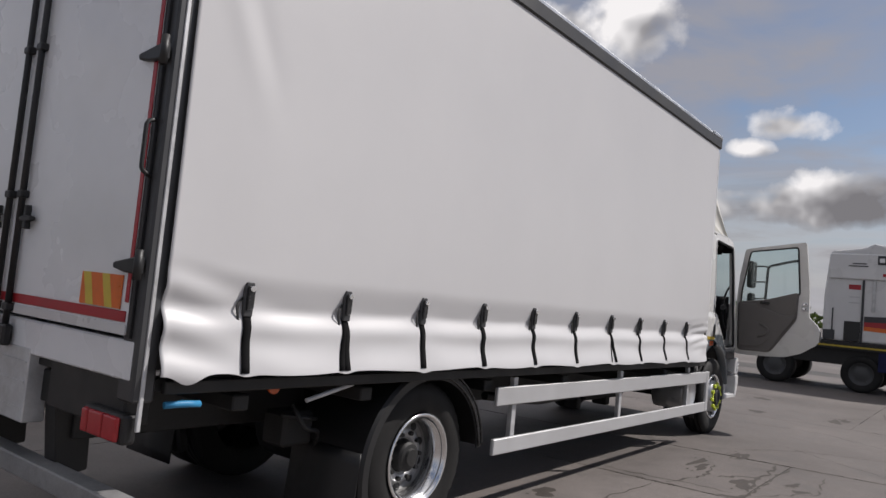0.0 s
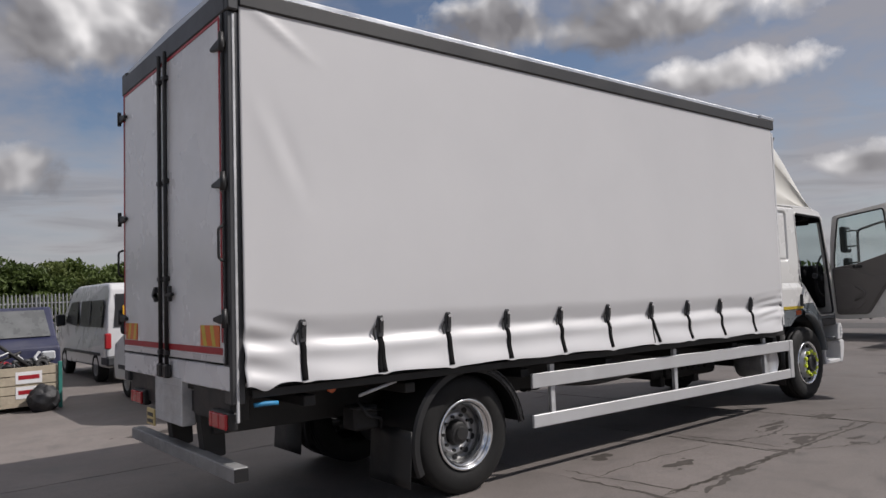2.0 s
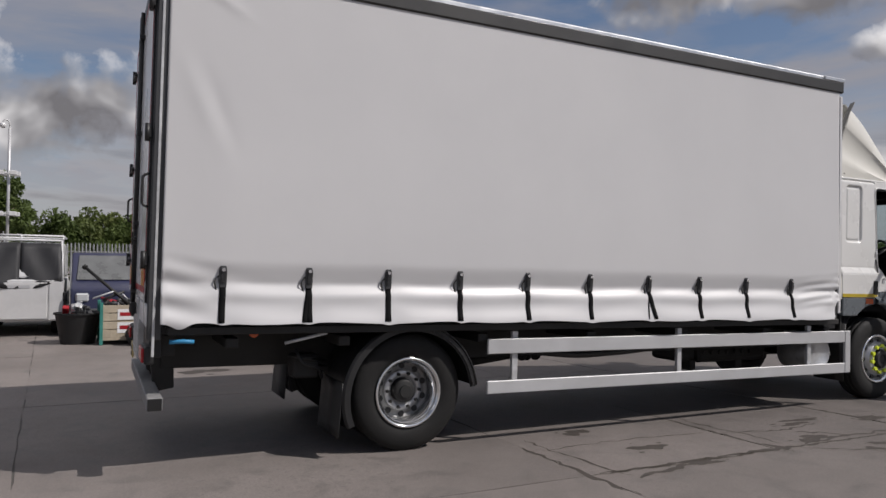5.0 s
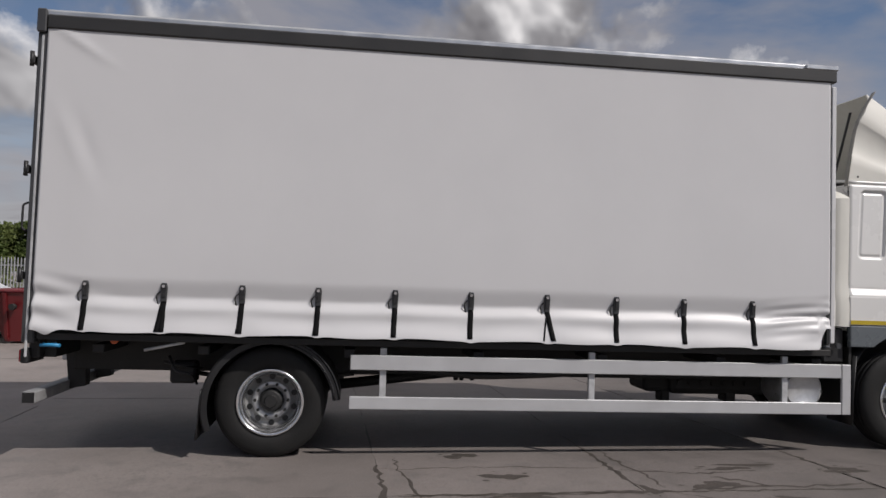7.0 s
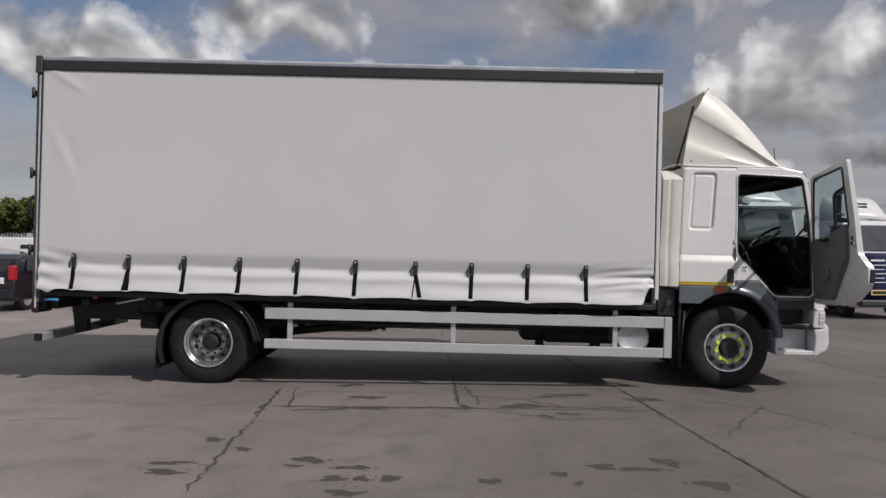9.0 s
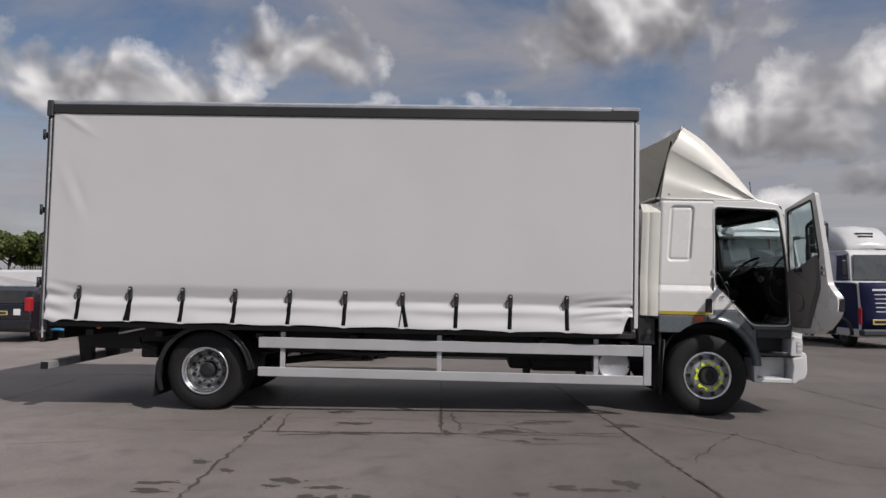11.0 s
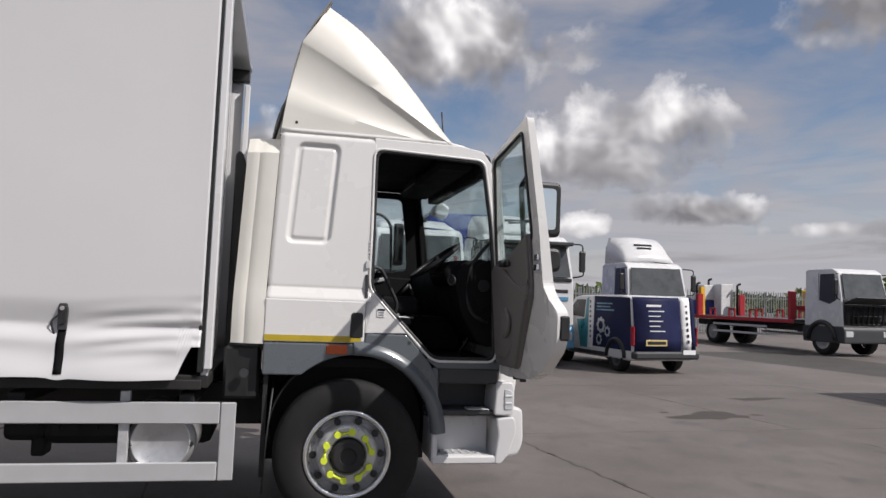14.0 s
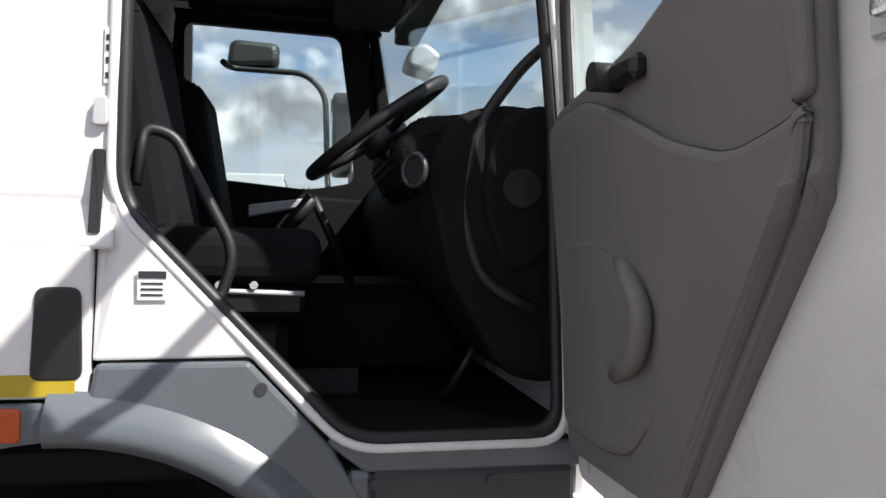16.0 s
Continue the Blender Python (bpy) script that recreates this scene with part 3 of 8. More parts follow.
def load_body():
    p = lambda n, d, m, l="", b=0.006: boxpart(n, d, m, truck, l, b, tilt=True)  # noqa: E731
    p("load_floor", (-WIDE + 0.02, -0.02, REAR - 0.08, FRONT - 0.01, 1.02, 1.10), CHASSIS)
    for x in (-0.012, -WIDE - 0.028):
        p("side_rave", (x, x + 0.04, REAR + 0.02, FRONT - 0.05, 1.015, 1.075), CHASSIS)
    # roof with its cant rails and light alloy edge
    bm = bmesh.new()
    prism(bm, [(-WIDE - 0.01, 3.86), (0.01, 3.86), (0.01, 3.90), (-0.05, 3.93), (-1.27, 3.965), (-WIDE + 0.05, 3.93), (-WIDE - 0.01, 3.90)], REAR - 0.10, FRONT, 1, 0.006, 1)
    part("roof", bm, ALLOY, truck, "pale alloy roof skin", tilt=True)
    for x0, x1 in ((-0.06, 0.035), (-WIDE - 0.035, -WIDE + 0.06)):
        p("cant_rail", (x0, x1, REAR - 0.04, FRONT - 0.005, 3.735, 3.862), GUTTER, "dark grey cant rail above the curtain", 0.012)
    for x0, x1 in ((-0.10, 0.037), (-WIDE - 0.037, -WIDE + 0.10)):
        p("roof_corner_casting", (x0, x1, FRONT - 0.34, FRONT + 0.012, 3.855, 3.905), ALLOY, "", 0.01)
        p("rear_corner_casting", (x0, x1, REAR - 0.125, REAR - 0.045, 3.70, 3.91), PILLAR, "", 0.01)
    bm = bmesh.new()
    box(bm, -WIDE + 0.03, -0.03, FRONT - 0.06, FRONT - 0.015, 1.05, 3.86, 0.006)
    for q in bm.verts:
        q.co.y -= 0.16 * max(0.0, min(1.0, -q.co.x / WIDE))
    part("bulkhead", bm, CLEANWHITE, truck, "plain white front bulkhead", tilt=True)
    for x0, x1 in ((-0.075, 0.012), (-WIDE - 0.012, -WIDE + 0.075)):
        p("front_pillar", (x0, x1, FRONT - 0.045, FRONT + 0.006, 1.14, 3.70), CLEANWHITE, "white front corner pillar", 0.008)
    p("curtain_seal", (-0.03, 0.008, FRONT - 0.085, FRONT - 0.046, 1.12, 3.71), BLACK)
    for x0, x1 in ((-0.12, 0.006), (-WIDE - 0.006, -WIDE + 0.12)):
        p("rear_pillar", (x0, x1, REAR - 0.12, REAR - 0.015, 0.98, 3.70), PILLAR, "grey steel rear corner pillar", 0.01)
    p("pillar_flange", (-0.004, 0.012, REAR - 0.085, REAR - 0.065, 0.86, 3.68), GALV, "", 0.003)
    p("pillar_seal", (-0.02, 0.004, REAR - 0.04, REAR + 0.012, 1.12, 3.70), BLACK, "", 0.004)
    p("rear_header", (-WIDE + 0.02, -0.02, REAR - 0.13, REAR - 0.02, 3.70, 3.87), PILLAR, "grey rear header rail", 0.008)
    p("rear_sill", (-WIDE + 0.02, -0.02, REAR - 0.125, REAR + 0.02, 1.07, 1.24), DOORGRP, "weathered steel rear sill", 0.008)


load_body()
DOOR_Y = REAR - 0.105


def rear_door(x0, x1, hinge_x, lock_x):
    """One barn door of the load body: panel, red edge tape, bars with handle, hinges and marker plate."""
    y = DOOR_Y
    bm = bmesh.new()
    box(bm, x0, x1, y - 0.032, y, 1.26, 3.685, 0.006)
    door = part("rear_door", bm, DOORGRP, truck, "white rear door with red edge tape", tilt=True)
    s = 1 if hinge_x > lock_x else -1
    p = lambda n, d, m, l="", b=0.003: boxpart(n, d, m, door, l, b, tilt=True)  # noqa: E731
    p("bottom_capping", (x0, x1, y - 0.037, y - 0.033, 1.26, 1.305), CLEANWHITE)
    p("red_tape", (x0 + 0.01, x1 - 0.01, y - 0.036, y - 0.033, 1.315, 1.362), RED, "red reflective tape")
    hx = x1 if s > 0 else x0
    p("red_tape", (min(hx, hx - s * 0.028), max(hx, hx - s * 0.028), y - 0.036, y - 0.033, 1.40, 3.66), RED, "red reflective tape")
    p("red_tape", (x0 + 0.01, x1 - 0.01, y - 0.036, y - 0.033, 3.655, 3.678), RED, "red reflective tape")
    p("door_seal", (min(hx, hx + s * 0.03), max(hx, hx + s * 0.03), y - 0.03, y, 1.25, 3.69), BLACK)
    # orange and yellow marker plate of slanted bands
    px = hx - s * 0.06 - (0.36 if s > 0 else 0)
    wide, z0, z1 = 0.36, 1.368, 1.515
    bands = [0.0, 0.17, 0.36, 0.64, 0.82, 1.0]
    for k in range(5):
        bm = bmesh.new()
        a, b, sl = px + wide * bands[k], px + wide * bands[k + 1], 0.05 * s
        q = [(max(px, min(px + wide, v)), zz) for v, zz in ((a, z0), (b, z0), (b - sl if k < 4 else b, z1), (a - sl if k else a, z1))]
        prism(bm, q, y - 0.0385, y - 0.034, 1)
        part("marker_band", bm, YELLOWREF if k % 2 else ORANGE, door, "", tilt=True)
    # locking bars
    for k, bx in enumerate((lock_x,)):
        bm = bmesh.new()
        tube(bm, [(bx, y - 0.055, 1.12), (bx, y - 0.055, 3.74)], 0.017, 10)
        part("lock_bar", bm, BLACK, door, "dark steel locking bar", tilt=True)
        for z in (1.29, 1.88, 2.67, 3.52):
            bm = bmesh.new()
            box(bm, bx - 0.030, bx + 0.030, y - 0.074, y - 0.03, z - 0.02, z + 0.02, 0.006)
            part("bar_guide", bm, BLACK, door, "", tilt=True)
        bm = bmesh.new()
        box(bm, bx - 0.042, bx + 0.042, y - 0.08, y - 0.03, 1.09, 1.20, 0.012)
        part("cam_keeper", bm, BLACK, door, "", tilt=True)
    hb = lock_x + s * 0.10
    bm = bmesh.new()
    prism(bm, [(hb - 0.03, 1.66), (hb + 0.03, 1.66), (hb + 0.022, 1.72), (hb + 0.10 * s + 0.01, 1.735), (hb + 0.10 * s, 1.765), (hb + 0.022, 1.775), (hb + 0.018, 1.86), (hb - 0.018, 1.86), (hb - 0.022, 1.775), (hb - 0.10, 1.76), (hb - 0.10, 1.73), (hb - 0.022, 1.72)], y - 0.075, y - 0.045, 1, 0.005, 1)
    bm.transform(Matrix.Translation((hb, y - 0.06, 1.755)) @ Matrix.Diagonal((0.62, 1, 0.62, 1)) @ Matrix.Translation((-hb, 0.06 - y, -1.755)))
    part("lock_handle", bm, BLACK, door, "dark cast lock handle", tilt=True)
    for z in (1.56, 2.49, 3.46):
        bm = bmesh.new()
        prism(bm, [(hx + s * 0.085, z - 0.035), (hx + s * 0.085, z + 0.042), (hx + s * 0.03, z + 0.035), (hx - s * 0.12, z + 0.010), (hx - s * 0.12, z - 0.016), (hx - s * 0.02, z - 0.032)], y - 0.062, y - 0.03, 1, 0.006, 1)
        disc(bm, (hx + s * 0.075, y - 0.055, z - 0.06), 0.018, 0.13, "z", 12)
        part("hinge", bm, BLACK, door, "black door hinge", tilt=True)
    bm = bmesh.new()
    tube(bm, arc_pts([(hx + s * 0.04, y - 0.03, 1.95), (hx + s * 0.04, y - 0.075, 1.97), (hx + s * 0.04, y - 0.075, 2.18), (hx + s * 0.04, y - 0.03, 2.20)], 0.03), 0.010, 8)
    part("grab_handle", bm, BLACK, door, tilt=True)
    return door


rear_door(-1.265, -0.075, -0.075, -1.20)
rear_door(-2.475, -1.285, -2.475, -1.35)


def rear_end():
    p = lambda n, d, m, l="", b=0.006: boxpart(n, d, m, truck, l, b, tilt=True)  # noqa: E731
    bm = bmesh.new()
    box(bm, -2.40, -0.03, -2.10, -1.99, 0.455, 0.555, 0.008)
    part("underrun_bar", bm, DULLGALV, truck, "galvanised rear underrun bar", tilt=True)
    # The bar is an open tube; this black plate paints its shaded inside.
    p("bar_end", (-0.031, -0.024, -2.095, -1.995, 0.46, 0.55), BLACK, "black plate for the shaded inside of the open bar", 0.002)
    for x in (-0.86, -1.58):
        bm = bmesh.new()
        prism(bm, [(-2.06, 1.0), (-1.86, 1.0), (-1.84, 0.50), (-2.00, 0.47)], x - 0.06, x + 0.06, 0, 0.006, 1)
        part("underrun_bracket", bm, CHASSIS, truck, tilt=True)
    bm = bmesh.new()
    box(bm, -1.60, -0.95, -2.13, -2.02, 0.73, 1.10, 0.006)
    for z in (0.80, 0.93, 1.03):
        box(bm, -1.58, -0.97, -2.136, -2.128, z - 0.004, z + 0.004)
    part("hydraulic_box", bm, GALV, truck, "galvanised sheet box under the rear sill", tilt=True)
    p("rear_crossmember", (-2.35, -0.2, -2.05, -1.9, 0.84, 1.0), CHASSIS)
    # Black panels added where only the dark, shaded void under the sill shows.
    p("buffer_post", (-0.80, -0.09, -2.09, -2.00, 0.84, 1.07), BLACK, "", 0.01)
    p("buffer_post", (-2.46, -1.66, -2.09, -2.00, 0.84, 1.07), BLACK, "", 0.01)
    for x0 in (-0.36, -2.27):
        bm = bmesh.new()
        box(bm, x0, x0 + 0.34, -2.13, -2.06, 0.80, 0.93, 0.015, 2)
        lamp = part("tail_lamp", bm, BLACK, truck, "black rear lamp cluster with red lenses", tilt=True)
        for a, b, m in ((0.02, 0.075, REDLENS), (0.08, 0.20, REDLENS), (0.205, 0.32, REDLENS)):
            bm = bmesh.new()
            box(bm, x0 + a, x0 + b, -2.15, -2.125, 0.812, 0.918, 0.010, 2)
            part("lens", bm, m, lamp, "", tilt=True)
    bm = bmesh.new()
    box(bm, -1.82, -1.62, -2.135, -2.12, 0.66, 0.80, 0.004)
    plate = part("number_plate", bm, PLATE, truck, "yellow number plate", tilt=True)
    for k in range(2):
        bm = bmesh.new()
        box(bm, -1.79, -1.65, -2.139, -2.1355, 0.68 + 0.055 * k, 0.71 + 0.055 * k)
        part("plate_mark", bm, PLATEBAR, plate, "", tilt=True)
    bm = bmesh.new()
    tube(bm, arc_pts([(0.0, -1.96, 0.965), (0.015, -1.88, 0.97), (0.015, -1.79, 0.965)], 0.03), 0.016, 8)
    part("blue_pull_strap", bm, BLUE, truck, "bright blue plastic strap end", tilt=True)
    bm = bmesh.new()
    tube(bm, [(-0.03, -1.10, 0.935), (-0.03, -0.76, 1.01)], 0.013, 8)
    part("stay_rod", bm, GALV, truck, "pale steel stay rod", tilt=True)
    bm = bmesh.new()
    disc(bm, (-0.02, -1.35, 1.02), 0.035, 0.02, "x", 12)
    part("side_marker", bm, AMBER, truck, tilt=True)


rear_end()


def buckles():
    for k, y in enumerate(STRAP_Y):
        x = cloth_offset(y, 1.47) + 0.004
        bm = bmesh.new()
        prism(bm, [(y - 0.026, 1.37), (y + 0.026, 1.37), (y + 0.030, 1.50), (y + 0.022, 1.535), (y - 0.022, 1.535), (y - 0.030, 1.50)], x, x + 0.022, 0, 0.004, 1)
        body = part("buckle", bm, PILLAR, truck, "steel over-centre curtain buckle", tilt=True)
        bm = bmesh.new()
        prism(bm, [(y - 0.018, 1.40), (y + 0.020, 1.41), (y + 0.024, 1.515), (y - 0.018, 1.52)], x + 0.022, x + 0.034, 0, 0.004, 1)
        part("lever", bm, GLOSSBLACK, body, "", tilt=True)
        bm = bmesh.new()
        disc(bm, (x + 0.033, y, 1.505), 0.014, 0.012, "x", 10)
        part("pin", bm, CHROME, body, "", tilt=True)
        lean = {6: 0.075, 1: 0.0, 7: -0.01, 9: 0.004}.get(k, -0.012)
        runs = [lean] + ([-0.055] if k == 1 else []) + ([-0.045] if k in (2, 3, 6) else [])
        for n, shift in enumerate(runs):
            bm = bmesh.new()
            rows, w = [], 0.024 if n == 0 else (0.020 if k == 1 else 0.006)
            for i in range(13):
                t = i / 12
                z = 1.38 - 0.36 * t
                yy = y + shift * t
                xx = max(cloth_offset(yy, z), 0.01) + 0.006 if z > 1.1 else 0.03 - 0.05 * (1.1 - z) / 0.1
                rows.append([(xx, yy - w, z), (xx + 0.003, yy, z), (xx, yy + w, z)])
            loft(bm, rows)
            bmesh.ops.solidify(bm, geom=bm.faces[:], thickness=0.003)
            part("strap", bm, WEBBING, body, "black webbing strap", tilt=True)
        # slack loop of cloth tape beside the buckle
        bm = bmesh.new()
        loop_pts = [(x + 0.004, y - 0.03, 1.46), (x + 0.012, y - 0.065, 1.42), (x + 0.010, y - 0.050, 1.36), (x + 0.004, y - 0.028, 1.31)]
        rows = [[(a, b - 0.007, c), (a + 0.002, b + 0.007, c)] for a, b, c in arc_pts(loop_pts, 0.03)]
        loft(bm, rows)
        bmesh.ops.solidify(bm, geom=bm.faces[:], thickness=0.002)
        part("slack_tape", bm, GUTTER, body, "", tilt=True)


buckles()


def side_guard(x0, x1, inner):
    p = lambda n, d, m, l="", b=0.004: boxpart(n, d, m, truck, l, b, tilt=True)  # noqa: E731
    p("guard_rail", (x0, x1, 0.71, 5.515, 0.80, 0.935), RAIL, "pale alloy side guard rail", 0.006)
    p("guard_rail", (x0, x1, 0.71, 5.515, 0.445, 0.56), RAIL, "pale alloy side guard rail", 0.006)
    p("guard_end", (x0, x1, 5.52, 5.615, 0.445, 0.935), RAIL, "upright end of the side guard", 0.006)
    for y in (1.01, 2.985, 4.94):
        p("guard_post", (inner - 0.02, inner + 0.02, y - 0.03, y + 0.03, 0.45, 1.0), GALV, "", 0.004)


side_guard(-0.010, 0.020, -0.033)
side_guard(-WIDE - 0.020, -WIDE + 0.010, -WIDE + 0.033)


def chassis():
    p = lambda n, d, m, l="", b=0.008: boxpart(n, d, m, truck, l, b, tilt=True)  # noqa: E731
    for x in (-0.85, -1.78):
        p("chassis_rail", (x, x + 0.08, -1.95, 7.1, 0.665, 0.97), CHASSIS)
    for y in (-1.5, -0.6, 0.7, 1.9, 3.1, 4.3, 5.3):
        p("cross_bearer", (-WIDE + 0.08, -0.06, y - 0.05, y + 0.05, 0.90, 0.98), CHASSIS)
    bm = bmesh.new()
    tube(bm, [(-1.27, 0.25, 0.46), (-1.27, 1.92, 0.645)], 0.055, 12)
    tube(bm, [(-1.27, 1.92, 0.645), (-1.27, 4.2, 0.665)], 0.065, 12)
    for y in (1.84, 1.90, 2.02):
        tube(bm, [(-1.27, y, 0.64), (-1.27, y + 0.04, 0.642)], 0.10, 12)
    part("propshaft", bm, CHASSIS, truck)
    bm = bmesh.new()
    tube(bm, [(-2.3, 0, 0.5), (-0.25, 0, 0.5)], 0.10, 14)
    disc(bm, (-1.47, 0, 0.5), 0.24, 0.4, "x", 20)
    part("rear_axle", bm, CHASSIS, truck)
    bm = bmesh.new()
    tube(bm, [(-2.2, 6.355, 0.46), (-0.35, 6.355, 0.46)], 0.07, 10)
    part("front_axle", bm, CHASSIS, truck)
    for x in (-0.6, -1.95):
        bm = bmesh.new()
        for k in range(4):
            tube(bm, [(x, -0.75 + 0.1 * k, 0.70 - 0.03 * k), (x, 0.0, 0.60 - 0.02 * k), (x, 0.75 - 0.1 * k, 0.70 - 0.03 * k)], 0.022, 6)
        part("leaf_spring", bm, CHASSIS, truck)
    # gearbox and silencer under the front of the body
    bm = bmesh.new()
    for x0, x1, y0, y1, z0, z1, b in ((-1.50, -1.02, 3.92, 4.22, 0.49, 0.95, 0.05), (-1.45, -0.98, 4.2, 5.4, 0.47, 0.95, 0.07), (-1.2, -1.02, 4.12, 4.22, 0.38, 0.52, 0.02), (-1.2, -1.0, 4.86, 4.98, 0.39, 0.52, 0.02)):
        box(bm, x0, x1, y0, y1, z0, z1, b, 2)
    part("gearbox", bm, CHASSIS, truck, "black greasy gearbox", tilt=True)
    bm = bmesh.new()
    for k in range(7):
        tube(bm, [(-1.53, 4.3 + 0.13 * k, 0.60), (-0.95, 4.3 + 0.13 * k, 0.60)], 0.03, 6)
    part("gearbox_rib", bm, CHASSIS, truck, "", tilt=True)
    bm = bmesh.new()
    tube(bm, arc_pts([(-0.35, 1.1, 0.80), (-0.3, 1.9, 0.72), (-0.35, 2.6, 0.74), (-0.4, 3.2, 0.78)], 0.2), 0.035, 8)
    part("air_pipe", bm, BLACK, truck, tilt=True)
    for x0, y in ((-0.48, 5.16), (-2.45, 5.16)):
        bm = bmesh.new()
        prof = [(0.0, 0.004), (0.168, 0.004), (0.172, 0.010), (0.180, 0.010), (0.184, 0.0), (0.205, -0.012), (0.21, -0.04), (0.21, -0.40), (0.0, -0.42)]
        lathe(bm, [(r, s) for r, s in prof], 32)
        tank = part("air_tank", bm, RIMSTEEL, truck, "silver air tank with a flat round end", at=NOSE @ Matrix.Translation((x0 + 0.42, y, 0.675)))
        bm = bmesh.new()
        box(bm, x0 + 0.05, x0 + 0.40, y - 0.15, y + 0.16, 0.872, 0.91, 0.01)
        part("tank_bracket", bm, GALV, tank, "", tilt=True)
        for dy in (-0.185, 0.185):
            bm = bmesh.new()
            disc(bm, (x0 + 0.418, y + dy, 0.66), 0.016, 0.012, "x", 10)
            part("bolt", bm, CHASSIS, tank, "", tilt=True)
    p("valve_block", (-0.55, -0.35, -0.95, -0.72, 0.60, 0.80), CHASSIS, "", 0.02)
    bm = bmesh.new()
    tube(bm, arc_pts([(-0.3, -0.95, 0.86), (-0.25, -0.88, 0.72), (-0.28, -0.74, 0.70), (-0.35, -0.7, 0.60)], 0.06), 0.014, 6)
    tube(bm, arc_pts([(-0.33, -1.0, 0.80), (-0.25, -0.85, 0.78), (-0.4, -0.66, 0.74)], 0.06), 0.012, 6)
    part("brake_hose", bm, BLACK, truck, tilt=True)
    # wings of the rear wheels with their flaps
    for x0, x1 in ((-0.66, -0.03), (-2.52, -1.89)):
        bm = bmesh.new()
        rows = []
        for i in range(31):
            a = radians(202 - 197 * i / 30)
            r0 = 0.605
            row = []
            for dx, dr in ((0.0, -0.05), (0.004, 0.0), (0.03, 0.018), (0.5, 0.018), (0.97, 0.018), (1.0, 0.0), (1.0, -0.05)):
                x = x0 + (x1 - x0) * dx
                row.append((x, 0.01 - (r0 + dr) * -math.cos(a) * 1.0, 0.475 + (r0 + dr) * math.sin(a)))
            rows.append(row)
        loft(bm, rows)
        bmesh.ops.solidify(bm, geom=bm.faces[:], thickness=0.006)
        wing = part("wheel_wing", bm, BLACK, truck, "black moulded wheel wing", smooth=True)
        for rr, dx in ((0.620, 0.0), (0.575, 0.006)):
            bm = bmesh.new()
            xe = x1 + dx if x1 > -1 else x0 - dx
            tube(bm, [(xe, 0.01 + rr * math.cos(radians(a)), 0.475 + rr * math.sin(radians(a))) for a in range(6, 85, 6)], 0.008, 6)
            part("wing_bead", bm, GLOSSBLACK, wing, "raised black bead")
        bm = bmesh.new()
        loft(bm, [[(x0 + 0.02, -0.60 - 0.006 * k, 0.62 - 0.075 * k), (x1 - 0.02, -0.60 - 0.006 * k, 0.62 - 0.075 * k)] for k in range(7)])
        bmesh.ops.solidify(bm, geom=bm.faces[:], thickness=0.01)
        part("mud_flap", bm, BLACK, truck, "black rubber mud flap")


chassis()


def tyre_mesh(radius, rim, wide):
    bm = bmesh.new()
    h = wide / 2
    prof = [(rim, -h * 0.78), (rim + 0.02, -h * 0.92), (rim + (radius - rim) * 0.45, -h), (radius - 0.045, -h * 0.94), (radius - 0.012, -h * 0.82), (radius, -h * 0.68)]
    tread = []
    for g in (-0.45, 0.0, 0.45):
        tread += [(radius + 0.002, h * (g - 0.04)), (radius - 0.014, h * (g - 0.035)), (radius - 0.014, h * (g + 0.035)), (radius + 0.002, h * (g + 0.04))]
    prof = prof + tread + [(r, -s) for r, s in reversed(prof)]
    lathe(bm, prof, 72, closed=True)
    # shoulder lugs pressed out of the tread's edge
    for q in bm.verts:
        r = math.hypot(q.co.y, q.co.z)
        if abs(q.co.x) > h * 0.75 and r > radius - 0.05:
            lug = 1 if int((math.atan2(q.co.z, q.co.y) + math.pi) / (2 * math.pi) * 72 + 0.5) % 2 else 0
            q.co.y, q.co.z = q.co.y * (1 - 0.012 * lug / radius), q.co.z * (1 - 0.012 * lug / radius)
    return bm


